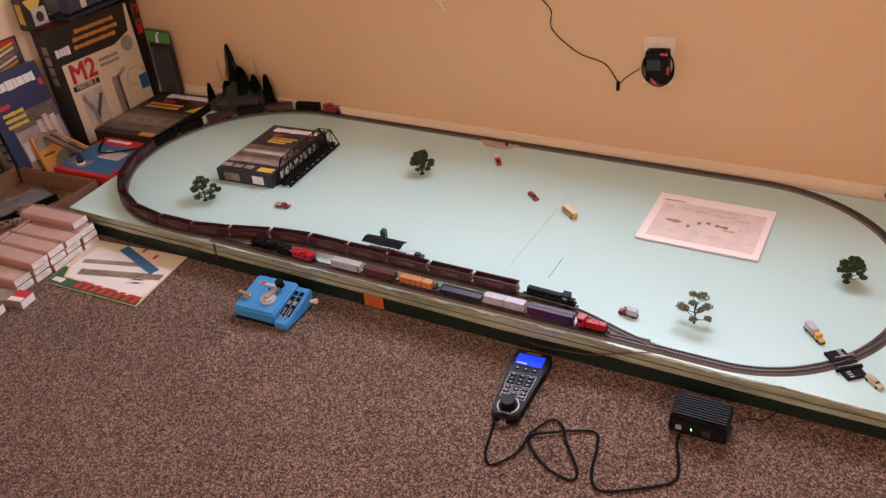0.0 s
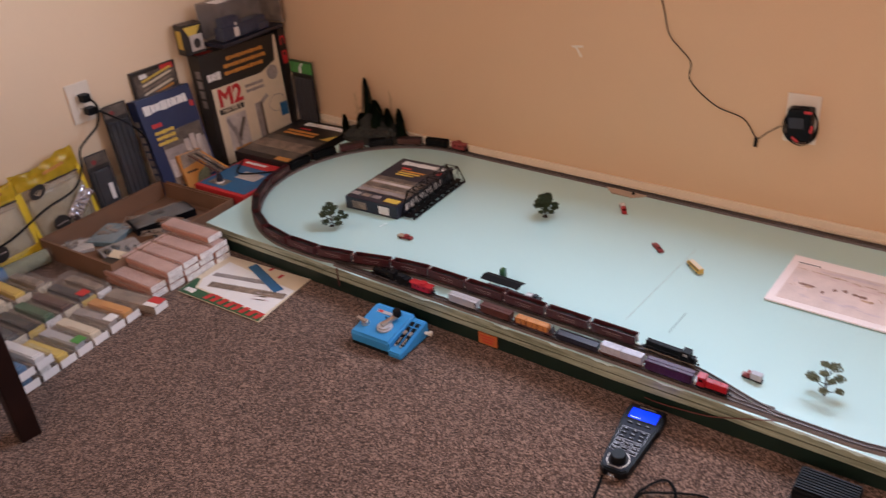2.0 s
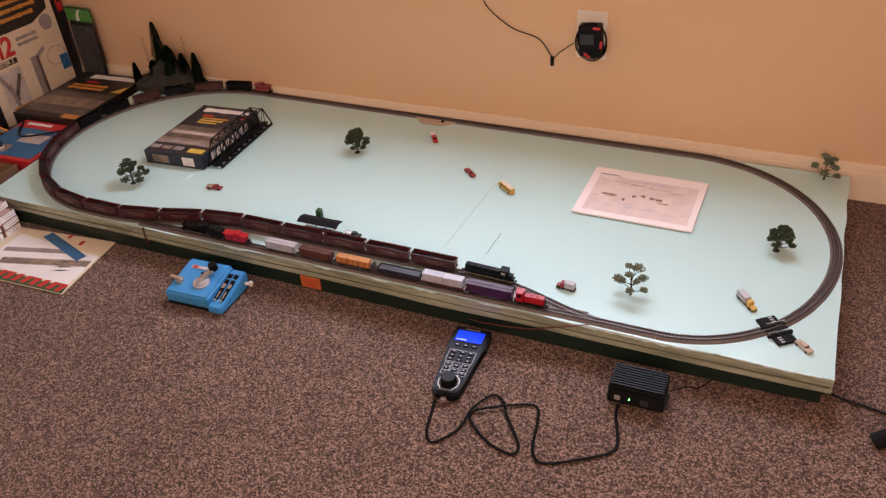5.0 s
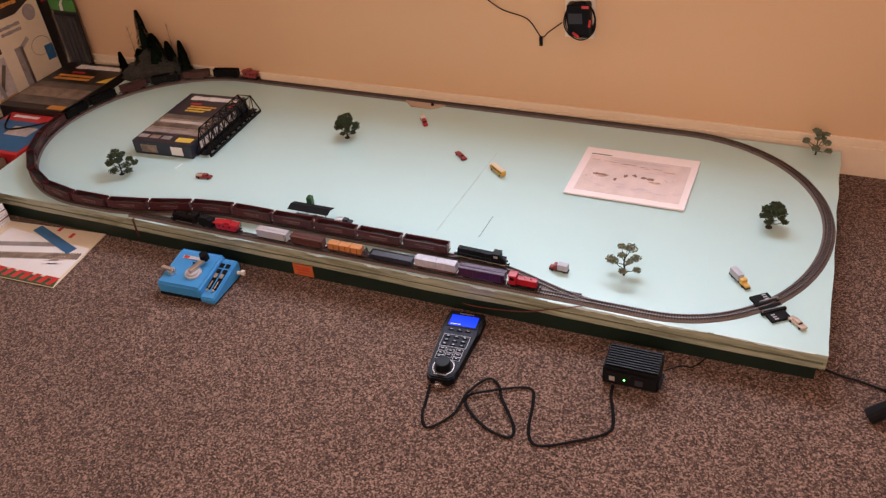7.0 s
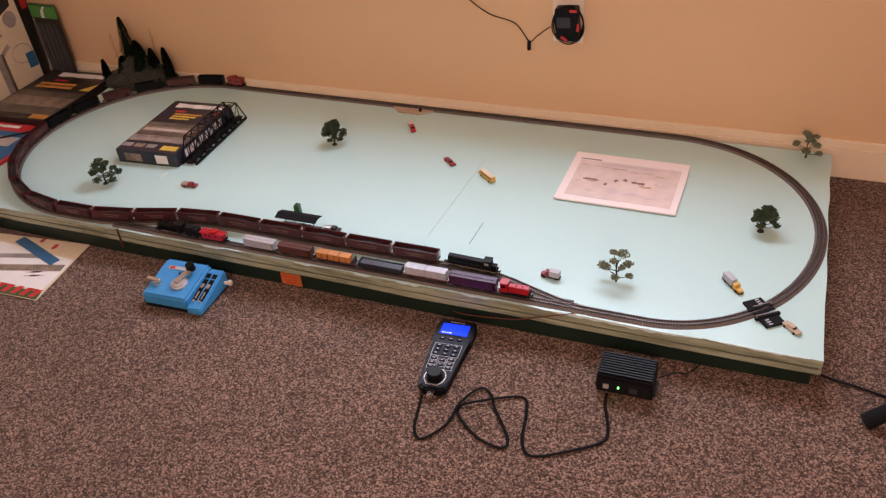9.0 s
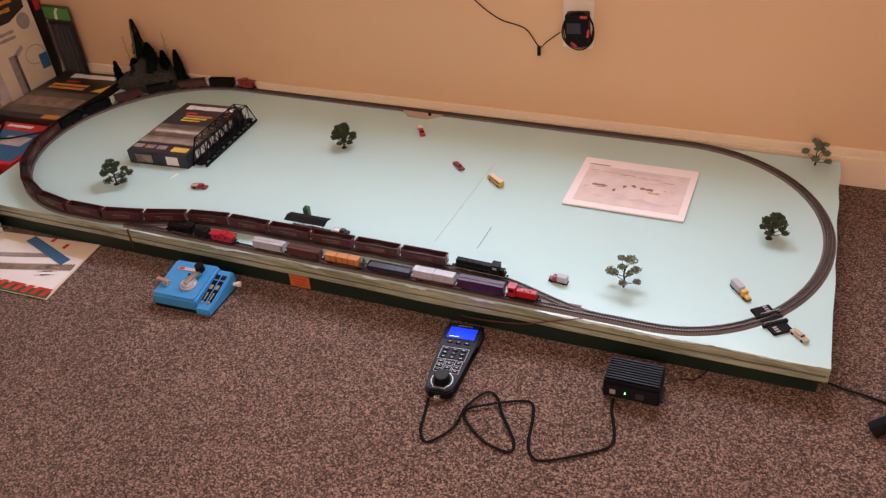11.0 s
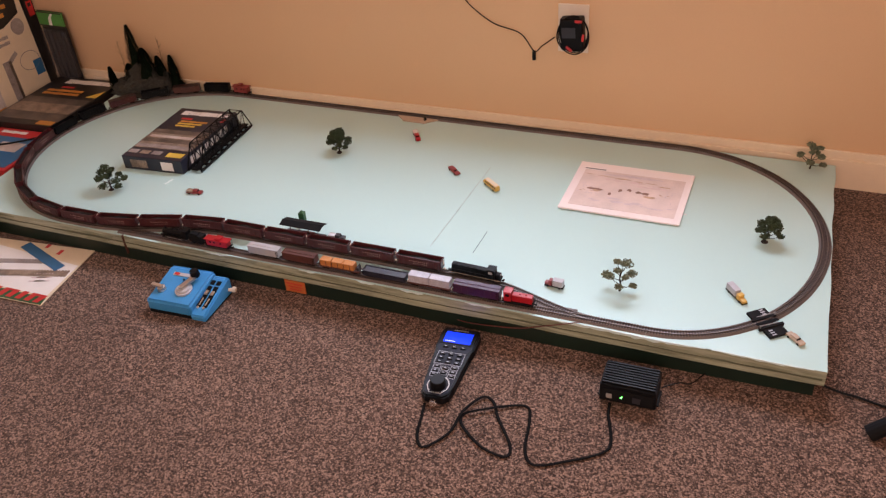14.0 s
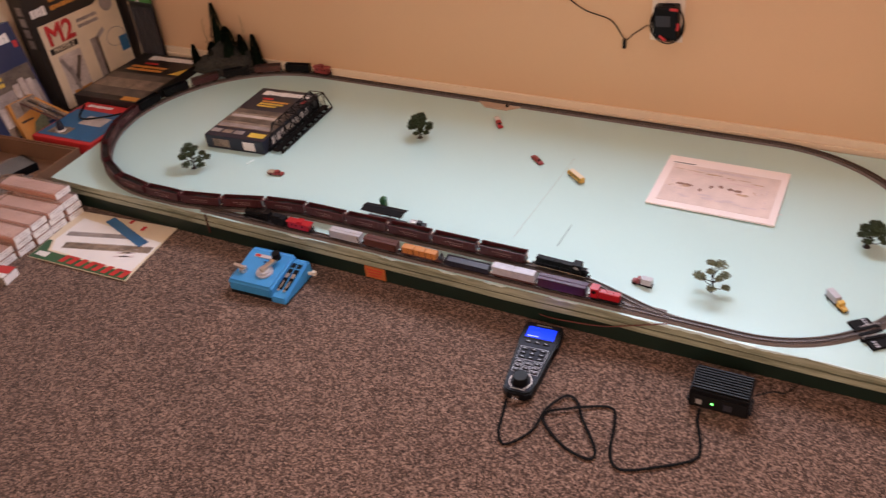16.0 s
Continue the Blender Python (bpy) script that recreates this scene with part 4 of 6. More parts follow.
mini_car(-1.483, 0.207, -1.440, 0.212, DULL_RED, TAN, "faded red miniature pickup with a tan bed", "pickup")
mini_car(-1.053, 0.652, -1.020, 0.603, RED, WHITE, "red and white miniature pickup truck", "pickup")
mini_car(-0.885, 0.491, -0.853, 0.463, DULL_RED, DULL_RED, "dark red miniature saloon car", "car", 1.08)
mini_car(-0.732, 0.412, -0.778, 0.449, YELLOW, CREAM, "yellow miniature school bus with cream roof", "bus")
mini_car(-0.487, 0.098, -0.524, 0.101, DULL_RED, TOY_WHITE, "red miniature truck with a grey-white box body", "truck", 1.08)
mini_car(-0.182, 0.188, -0.148, 0.146, YELLOW, TOY_WHITE, "yellow miniature truck with a white box body", "truck", 1.05)
mini_car(-0.068, 0.083, -0.040, 0.055, TAN, TAN, "tan miniature saloon car beyond the crossing", "car", 0.95)
mini_car(-1.036, 0.130, -0.996, 0.130, DARK_GREY, WHITE, "dark grey miniature pickup with a white load", "pickup")

# station shelter, with a green hut behind it
ob = thing("station_shelter", pose(-1.092, 0.118, TOP, 0, 0, 0), "open miniature station shelter with a dark roof", "model building")
part("platform", one_box((0, 0, 0.003), (0.10, 0.024, 0.005), 0.0006), DARK_GREY, ob)
bm = bmesh.new()
for sy, a in ((-1, 16), (1, -16)):
    box(bm, (0, 0, 0), (0.104, 0.0175, 0.0014), m=pose(0, sy * 0.0078, 0.0345, a, 0, 0))
part("roof", bm, BLACK_MATT, ob, "dark pitched roof")
for i in range(4):
    part("post", rod(bmesh.new(), (-0.036 + i * 0.024, 0, 0.005), (-0.036 + i * 0.024, 0, 0.035), 0.0009), BROWN_CAR, ob)
part("bench", one_box((0.01, 0.004, 0.010), (0.03, 0.005, 0.002)), BROWN_CAR, ob)
ob = thing("toy_hut", pose(-1.118, 0.158, TOP, 0, 0, 8), "small deep green toy hut behind the shelter", "model building")
part("body", one_box((0, 0, 0.017), (0.013, 0.013, 0.034), 0.001), DEEP_GREEN, ob)
part("roof", cyl(bmesh.new(), (0, 0, 0.034), 0.0095, 0.006, 4, 0.001, m=pose(0, 0, 0, 0, 0, 45)), DEEP_GREEN, ob)

# level crossing
ob = thing("level_crossing", pose(-0.104, 0.100, TOP, 0, 0, -52), "black road level crossing over the curved track", "model crossing")
for sx in (-1, 1):
    part("road_ramp", box(one_box((sx * 0.026, 0, 0.0030), (0.024, 0.038, 0.0050), 0.0005), (sx * 0.012, 0.0, 0.0045), (0.006, 0.050, 0.0064), 0.0006), BLACK_MATT, ob)
    bm = bmesh.new()
    for i in range(3):
        box(bm, (sx * 0.028 - 0.006 + i * 0.006, -sx * 0.008, 0.0057), (0.0028, 0.008, 0.0004))
    part("road_marking", bm, TOY_WHITE, ob)
    g = part("gate_post", rod(bmesh.new(), (sx * 0.012, -sx * 0.023, 0.006), (sx * 0.012, -sx * 0.023, 0.014), 0.0009), GREY, ob)
    part("gate_arm", rod(bmesh.new(), (sx * 0.012, -sx * 0.024, 0.013), (sx * 0.013, sx * 0.014, 0.0125), 0.0006), SILVER, g)
part("deck_plate", one_box((0, 0, 0.0066), (0.0070, 0.044, 0.0012)), BLACK_MATT, ob)

# flat plate with a peg beside the far track
ob = thing("track_feeder_plate", pose(-1.078, 0.716, TOP, 0, 0, 0), "tan plastic plate with a small peg beside the track", "track part")
part("plate", slab([(-0.062, 0.018), (-0.034, -0.010), (0.030, -0.012), (0.040, -0.002), (0.062, 0.016)], 0.0004, 0.0042), TAN, ob)
part("peg", cyl(cyl(bmesh.new(), (0.026, 0.006, 0.004), 0.0045, 0.004, 14), (0.026, 0.006, 0.008), 0.003, 0.003, 14), BLACK, ob)

# the printed sheet on foam board
ob = thing("printed_picture", pose(-0.4405, 0.4885, TOP, 0, 0, -0.6), "faded pink landscape print on thin white board", "print")
bm = one_box((0, 0, 0.0045), (0.272, 0.219, 0.004), 0.0004)
part("mount", bm, PAPER, ob)
panel(ob, "picture_field", 0.238, 0.164, 0.002, -0.008, 0.0065, PRINT_PINK)
bars(ob, "caption_bars", 9, 0.050, 0.0026, -0.094, 0.079, 0.0069, INK_BLACK, 0.2)
rng = random.Random(4)


def blots(name, mat, label, spots, n, spread, size):
    """Ragged ink shapes printed round the given places."""
    bm = bmesh.new()
    for k in range(n * len(spots)):
        x, y, w, h = spots[k % len(spots)]
        u, v, r = x + rng.gauss(0, w * spread), y + rng.gauss(0, h * spread), size * rng.uniform(0.5, 1.2)
        ring = [bm.verts.new((u + r * w / h * 0.6 * math.cos(j * 0.785) * rng.uniform(0.6, 1.2), v + r * math.sin(j * 0.785) * rng.uniform(0.5, 1.2), 0.0076 + 0.00002 * k)) for j in range(8)]
        bm.faces.new(ring)
    tagged(part(name, bm, mat, ob, label), kind="stuff")


blots("ground_ink", PRINT_PALE, "dusky pink ground strokes", [(-0.06, 0.040, 0.030, 0.005), (0.0, 0.036, 0.040, 0.005), (0.05, 0.030, 0.030, 0.005), (0.02, 0.022, 0.040, 0.003)], 5, 0.5, 0.003)
blots("edge_ink", PRINT_GREY, "violet-grey sketch strokes", [(-0.10, 0.0, 0.008, 0.010), (0.095, 0.0, 0.008, 0.016), (-0.04, -0.055, 0.040, 0.006), (0.05, -0.060, 0.040, 0.006), (-0.085, -0.035, 0.012, 0.010), (0.02, 0.060, 0.05, 0.003)], 7, 0.7, 0.004)
blots("ridge_ink", PRINT_TAN, "long tan ridge strokes", [(-0.075, 0.050, 0.030, 0.0025), (-0.02, 0.046, 0.035, 0.0025), (0.035, 0.040, 0.030, 0.0025), (0.085, 0.034, 0.020, 0.0025), (0.085, -0.004, 0.012, 0.004), (-0.09, -0.024, 0.016, 0.005)], 4, 0.55, 0.0018)
blots("tan_ink", PRINT_TAN, "tan blot", [(-0.066, -0.020, 0.014, 0.006), (0.052, -0.018, 0.012, 0.004)], 6, 0.35, 0.005)
blots("figure_ink", PRINT_BROWN, "dark brown blots", [(-0.066, -0.013, 0.009, 0.003), (-0.086, -0.013, 0.004, 0.003), (-0.016, -0.007, 0.005, 0.004), (0.005, 0.000, 0.005, 0.004), (0.027, -0.003, 0.005, 0.003), (0.043, -0.008, 0.007, 0.004), (-0.036, -0.028, 0.003, 0.003)], 5, 0.5, 0.0056)

# carton with graphics: lies with its face up, face size w x h, thickness d
CARTONS = "kit cartons by the layout"


def carton(name, m, w, h, d, mat, label, category="box", group=CARTONS):
    ob = thing(name, m, label, category, group)
    part("carton_body", one_box((0, h / 2, -d / 2), (w, h, d), 0.0012), mat, ob)
    return ob


ob = carton("kit_box", pose(-1.640, 0.276, TOP + 0.039, 0, 0, 4.0), 0.182, 0.290, 0.038, NAVY, "dark kit carton with photo and orange print lying flat")
bars(ob, "brand_bars", 8, 0.150, 0.026, 0.006, 0.262, 0.0, WHITE, 0.12)
panel(ob, "photo", 0.176, 0.105, 0, 0.105, 0, PHOTO_BROWN)
panel(ob, "photo_sky", 0.174, 0.020, 0, 0.146, 0.0006, PHOTO_DARK)
for k, w in enumerate((0.086, 0.076, 0.062)):
    bars(ob, "title_bars", 8 - k, w, 0.0095, -0.044 + w / 2, 0.212 - 0.0135 * k, 0.0, (INK_ORANGE, INK_YELLOW, INK_YELLOW)[k], 0.16)
panel(ob, "photo_roofs", 0.150, 0.012, -0.004, 0.118, 0.0006, PHOTO_PALE)
panel(ob, "photo_wall", 0.170, 0.020, 0, 0.096, 0.0006, PHOTO_DARK)
panel(ob, "photo_street", 0.172, 0.016, 0, 0.064, 0.0006, PHOTO_GREY)
panel(ob, "red_tab", 0.034, 0.009, -0.034, 0.228, 0, INK_RED)
panel(ob, "small_tab", 0.010, 0.018, 0.080, 0.232, 0, INK_RED)
panel(ob, "yellow_patch", 0.048, 0.022, 0.058, 0.026, 0, INK_YELLOW)
for i in range(3):
    panel(ob, "small_photo", 0.028, 0.018, -0.072 + 0.036 * i, 0.030, 0, (PHOTO_GREY, PHOTO_BROWN, PHOTO_GREY)[i])
part("end_label", one_box((0.045, -0.0004, -0.020), (0.036, 0.0008, 0.024)), WHITE, ob)
part("end_photo", one_box((-0.042, -0.0004, -0.020), (0.05, 0.0008, 0.022)), PHOTO_BROWN, ob)
bm = bmesh.new()
for i in range(8):
    box(bm, (0.0913, 0.05 + i * 0.024, -0.019), (0.0008, 0.017, 0.020))
part("side_bars", bm, WHITE, ob)

# truss bridge beside the carton
ob = thing("truss_bridge", pose(-1.527, 0.300, TOP, 0, 0, 4.0), "black steel-style model truss bridge beside a carton", "model bridge")
L, Wd, Ht = 0.270, 0.040, 0.066
bm = bmesh.new()
for sx in (-1, 1):
    box(bm, (sx * Wd / 2, L / 2, 0.005), (0.004, L, 0.006))
for i in range(10):
    box(bm, (0, L * (i + 0.5) / 10, 0.004), (Wd, 0.003, 0.005))
box(bm, (0, L / 2, 0.0075), (0.018, L, 0.003))
part("deck", bm, BLACK, ob)
def member(name, a, b, r):
    part(name, rod(bmesh.new(), a, b, r, 4), BLACK, ob)


n = 8
for sx in (-1, 1):
    xs = sx * Wd / 2
    member("top_chord", (xs, L / n, Ht), (xs, L - L / n, Ht), 0.0022)
    member("end_post", (xs, 0, 0.006), (xs, L / n, Ht), 0.0022)
    member("end_post", (xs, L, 0.006), (xs, L - L / n, Ht), 0.0022)
    for i in range(1, n):
        member("upright", (xs, L * i / n, 0.006), (xs, L * i / n, Ht), 0.0013)
    for i in range(1, n - 1):
        member("diagonal", (xs, L * i / n, Ht), (xs, L * (i + 1) / n, 0.006), 0.0011)
        member("diagonal", (xs, L * i / n, 0.006), (xs, L * (i + 1) / n, Ht), 0.0009)
for i in range(1, n):
    member("cross_tie", (-Wd / 2, L * i / n, Ht), (Wd / 2, L * i / n, Ht), 0.0012)
    if i < n - 1:
        member("cross_brace", (-Wd / 2, L * i / n, Ht), (Wd / 2, L * (i + 1) / n, Ht), 0.0008)
        member("cross_brace", (Wd / 2, L * i / n, Ht), (-Wd / 2, L * (i + 1) / n, Ht), 0.0008)

# scenic rock with conifers in the corner
ob = thing("scenic_rock", pose(-1.995, 0.704, TOP, 0, 0, 0), "dark scenic rock mound with conifers and bare twigs", "model scenery")
bm = bmesh.new()
bmesh.ops.create_icosphere(bm, subdivisions=5, radius=1.0)
for v in list(bm.verts):
    q = v.co.copy()
    k = 1 + 0.16 * noise.noise(q * 2.1) + 0.10 * noise.noise(q * 6.0) + 0.06 * noise.noise(q * 14)
    peak = 1.0 + 0.55 * math.exp(-((q.x - 0.05) ** 2 + q.y ** 2) * 2.6)
    v.co = Vector((q.x * k * 0.128, q.y * k * 0.048 + q.x * 0.020, max(0.0002, q.z * k * 0.059 * peak)))
part("mound", bm, ROCK, ob, smooth=False)


def conifer(x, y, z, h, r, seed):
    """A dense narrow cone of short needles round a dark core."""
    rng = random.Random(seed)
    bm = bmesh.new()
    cyl(bm, (x, y, z + h * 0.04), r * 0.62, h * 0.86, 10, 0.0006)
    for i in range(4200):
        u = rng.random() ** 0.75
        a = rng.uniform(0, 2 * math.pi)
        lump = 0.86 + 0.22 * noise.noise((math.cos(a) * 1.6 + seed, math.sin(a) * 1.6, u * 7))
        rr = r * (1 - u) ** 0.72 * lump * rng.uniform(0.60, 1.0) + 0.0006
        q = Vector((x + math.cos(a) * rr, y + math.sin(a) * rr, z + h * u))
        d = Vector((math.cos(a), math.sin(a), 0.5)) * 0.0030
        t = Vector((-math.sin(a), math.cos(a), 0.3)) * 0.0014
        bm.faces.new([bm.verts.new(q), bm.verts.new(q + d + t), bm.verts.new(q + d * 1.2 - t)])
    c = part("conifer", bm, CONIFER, ob, "dark green conifer")
    part("stem", rod(bmesh.new(), (x, y, z - 0.012), (x, y, z + h * 0.95), 0.0014, 6, 0.0004), BARK, c)


conifer(-0.024, 0.004, 0.048, 0.166, 0.034, 1)
conifer(0.016, -0.002, 0.046, 0.100, 0.044, 2)
conifer(0.058, 0.008, 0.034, 0.086, 0.028, 3)
conifer(-0.046, -0.010, 0.038, 0.056, 0.030, 6)
conifer(-0.106, -0.030, 0.008, 0.078, 0.018, 4)
conifer(0.104, 0.012, 0.018, 0.106, 0.025, 5)
rng = random.Random(31)
for x, y, h in ((-0.074, 0.006, 0.158), (-0.052, 0.010, 0.128), (0.070, 0.02, 0.172), (0.062, 0.012, 0.120), (-0.034, 0.006, 0.10), (0.030, 0.014, 0.125)):
    bm = rod(bmesh.new(), (x, y, 0.008), (x - 0.005, y, h), 0.0010, 5, 0.0003)
    for i in range(16):
        z = h * (0.40 + 0.60 * i / 16)
        a = rng.uniform(0, 2 * math.pi)
        rod(bm, (x - 0.005 * z / h, y, z), (x - 0.004 + 0.011 * math.cos(a), y + 0.011 * math.sin(a), z + 0.011), 0.0005, 4, 0.0002)
    part("bare_twig", bm, TWIG, ob, "brown bare twig")

# ---- on the carpet before the board ----
ob = thing("track_sheet", pose(-1.766, -0.106, 0.002, 0, 0, 1.5), "cream track leaflet with green edge lying on carpet", "leaflet")
bm = slab([(0.168, -0.108), (0.142, 0.104), (-0.158, 0.086), (-0.135, -0.112)], 0.0, 0.0018)
part("sheet", bm, CREAM, ob)
part("green_edge", slab([(0.166, -0.107), (0.160, -0.083), (-0.105, -0.078), (-0.128, -0.040), (-0.141, -0.042), (-0.134, -0.111)], 0.0018, 0.0023), DEEP_GREEN, ob)
part("white_field", slab([(0.156, -0.078), (0.146, 0.040), (-0.125, 0.062), (-0.124, -0.036), (-0.100, -0.072)], 0.0018, 0.0022), WHITE, ob)
for i in range(8):
    x = 0.148 - i * 0.0265
    bm = slab([(x - 0.009, -0.103), (x + 0.006, -0.103), (x + 0.012, -0.076), (x - 0.003, -0.076)], 0.0024, 0.0030)
    if i % 3 == 0:
        box(bm, (x - 0.010, -0.079, 0.0027), (0.016, 0.006, 0.0006))
    part("brand_block", bm, INK_RED, ob)
bars(ob, "small_brand_bars", 4, 0.036, 0.020, -0.107, -0.092, 0.0024, WHITE, 0.25)


def printed_track(x, y, l, w, a, mat):
    bm = bmesh.new()
    m = pose(x, y, 0.0026, 0, 0, a)
    box(bm, (0, 0, -0.0003), (l, w * 0.80, 0.0003), m=m)
    n = int(l / 0.0075)
    for i in range(n):
        box(bm, ((i + 0.5) * l / n - l / 2, 0, 0), (0.0046, w, 0.0004), m=m)
    for sy in (-1, 1):
        box(bm, (0, sy * w * 0.28, 0.0003), (l, 0.0018, 0.0004), m=m)
    part("printed_track", bm, mat, ob)


printed_track(0.030, -0.020, 0.235, 0.026, 13, PHOTO_BROWN)
printed_track(-0.020, 0.016, 0.190, 0.018, 13, PHOTO_GREY)
part("printed_bridge", box(bmesh.new(), (0, 0, 0), (0.172, 0.026, 0.0006), m=pose(0.030, 0.048, 0.0034, 0, 0, -20)), INK_BLUE, ob)
part("red_mark", one_box((0.062, 0.074, 0.0026), (0.010, 0.018, 0.0006)), INK_RED, ob)
part("red_mark", one_box((0.012, 0.088, 0.0026), (0.010, 0.014, 0.0006)), INK_RED, ob)
bm = bmesh.new()
for i in range(9):
    box(bm, (0.070 + 0.012 * (i % 3), -0.062 + 0.014 * (i // 3), 0.0025), (0.026, 0.004, 0.0004), m=pose(0, 0, 0, 0, 0, 17))
part("text_bars", bm, PRINT_GREY, ob)

# the blue power pack
ob = thing("power_pack", pose(-1.274, -0.092, 0.0, 0, 0, 2.5) @ Matrix.Diagonal((0.92, 0.92, 1.04, 1)), "sky blue plastic train power pack on carpet", "controller")
body = bmesh.new()
prof = [(-0.060, 0.006), (-0.060, 0.034), (0.052, 0.050), (0.060, 0.046), (0.060, 0.006)]
lo = [body.verts.new((-0.076, y, z)) for y, z in prof]
hi = [body.verts.new((0.046, y, z)) for y, z in prof]
body.faces.new(lo)
body.faces.new(hi)
for i in range(5):
    body.faces.new((lo[i], lo[(i + 1) % 5], hi[(i + 1) % 5], hi[i]))
bmesh.ops.bevel(body, geom=list(body.edges), offset=0.005, segments=3, affect="EDGES")
part("housing", body, BLUE_PACK, ob)
bm = bmesh.new()
prof = [(-0.066, 0.004), (-0.066, 0.018), (0.044, 0.044), (0.056, 0.040), (0.056, 0.004)]
lo = [bm.verts.new((0.0465, y, z)) for y, z in prof]
hi = [bm.verts.new((0.085, y, z)) for y, z in prof]
bm.faces.new(lo)
bm.faces.new(hi)
for i in range(5):
    bm.faces.new((lo[i], lo[(i + 1) % 5], hi[(i + 1) % 5], hi[i]))
bmesh.ops.bevel(bm, geom=list(bm.edges), offset=0.003, segments=2, affect="EDGES")
side_box = part("switch_housing", bm, BLUE_PACK, ob)
part("foot_plate", one_box((0.004, -0.002, 0.004), (0.156, 0.114, 0.008), 0.003), BLACK_MATT, ob)
SL = pose(0.004, -0.004, 0.0425, 8.1, 0, 0)


def on_pack(name, bm, mat, label=""):
    o = part(name, bm, mat, ob, label)
    o.matrix_basis = SL
    return o


dial = on_pack("dial", cyl(cyl(bmesh.new(), (0, -0.012, 0.0), 0.0205, 0.0035, 32), (0, -0.012, 0.0035), 0.0165, 0.004, 32, 0.0150), SILVER, "silvery metal dial")
part("dial_lever", box(bmesh.new(), (0, 0, 0), (0.013, 0.046, 0.007), 0.002, m=pose(0.005, 0.002, 0.0105, 0, 0, -20)), STEEL, dial)
part("black_knob", cyl(bmesh.new(), (0.0, 0.0, 0), 0.0115, 0.014, 20, 0.0100, m=pose(0.012, 0.028, 0.010)), BLACK, dial)
lever = on_pack("direction_lever", cyl(bmesh.new(), (-0.056, -0.020, 0.0), 0.0105, 0.007, 22, 0.009), STEEL, "metal direction lever")
part("lever_arm", box(bmesh.new(), (0, 0, 0), (0.032, 0.009, 0.006), 0.002, m=pose(-0.066, -0.019, 0.009, 0, 0, -8)), STEEL, lever)
nameplate = on_pack("nameplate", box(bmesh.new(), (-0.030, 0.033, 0.0004), (0.052, 0.010, 0.0012)), SILVER)
part("nameplate_mark", one_box((-0.046, 0.033, 0.0012), (0.014, 0.007, 0.0008)), INK_RED, nameplate)
on_pack("screw", cyl(bmesh.new(), (-0.018, 0.018, 0), 0.0026, 0.0016, 12), BLACK)
for i, x in enumerate((0.056, 0.072)):
    mm = pose(x, -0.012, 0.0315, 13.3, 0, 0)
    o = part("slide_switch", box(box(bmesh.new(), (0, 0, 0), (0.0115, 0.060, 0.0016)), (0, 0.041, 0), (0.0115, 0.012, 0.0016)), BLACK, side_box)
    o.matrix_basis = mm
    bm = bmesh.new()
    box(bm, (0, 0.010, 0.0014), (0.0080, 0.012, 0.0030), 0.0008)
    box(bm, (0, -0.016, 0.0012), (0.0030, 0.020, 0.0010))
    cyl(bm, (0, -0.033, 0), 0.0030, 0.003, 10)
    o = part("switch_slider", bm, STEEL, side_box)
    o.matrix_basis = mm
part("wire_plug", box(rod(bmesh.new(), (0.082, 0.040, 0.018), (0.094, 0.044, 0.018), 0.004, 8), (0.097, 0.045, 0.018), (0.010, 0.010, 0.010), 0.002), OFFWHITE, ob)

# the handset with its lit screen
ob = thing("handset", pose(-0.6505, -0.120, 0.0, 0, 0, 4.5) @ Matrix.Diagonal((1, 1.06, 1, 1)), "dark throttle handset with a lit blue screen", "remote control")
outline = [(0.93 * x, y) for x, y in [(-0.036, 0.092), (0.036, 0.092), (0.042, 0.080), (0.042, 0.040), (0.034, 0.020), (0.031, -0.060), (0.028, -0.082), (0.018, -0.090), (-0.018, -0.090), (-0.028, -0.082), (-0.031, -0.060), (-0.034, 0.020), (-0.042, 0.040), (-0.042, 0.080)]]
bm = slab(outline, 0.001, 0.021)
bmesh.ops.bevel(bm, geom=[e for e in bm.edges if abs(e.verts[0].co.z - e.verts[1].co.z) < 1e-6], offset=0.003, segments=2, affect="EDGES")
part("shell", bm, BLACK, ob)
part("face_plate", slab([(x * 0.86, y * 0.94) for x, y in outline], 0.0208, 0.0218), FACE_NAVY, ob, "dark grey face plate")
part("bezel", one_box((0, 0.062, 0.0216), (0.064, 0.036, 0.0020), 0.0006), BLACK, ob)
part("screen", one_box((0, 0.062, 0.0228), (0.055, 0.029, 0.0008)), SCREEN, ob, "blue backlit screen")
bm = bmesh.new()
for k in range(6):
    box(bm, (-0.022 + 0.0034 * k, 0.0510, 0.0234), (0.0026, 0.0020, 0.0004))
part("screen_text_bars", bm, SCREEN_TEXT, ob)
for r, y in enumerate((0.036, 0.0165, 0.006, -0.0045, -0.0175, -0.0290, -0.0385)):
    for k in range(3):
        if r == 6 and k == 1:
            continue
        part("button", one_box(((k - 1) * 0.0172, y - (0.003 if k == 1 and r > 3 else 0), 0.0226), (0.0105, 0.0058, 0.0026), 0.0009), BLACK, ob)
        part("key_mark", one_box(((k - 1) * 0.0172, y - (0.003 if k == 1 and r > 3 else 0), 0.0240), (0.0046, 0.0017, 0.0003)), TOY_WHITE, ob)
bm = bmesh.new()


def outline_box(x, y, w, h, t=0.0008):
    for s in (-1, 1):
        box(bm, (x + s * w / 2, y, 0.0220), (t, h + t, 0.0004))
        box(bm, (x, y + s * h / 2, 0.0220), (w - t, t, 0.0004))


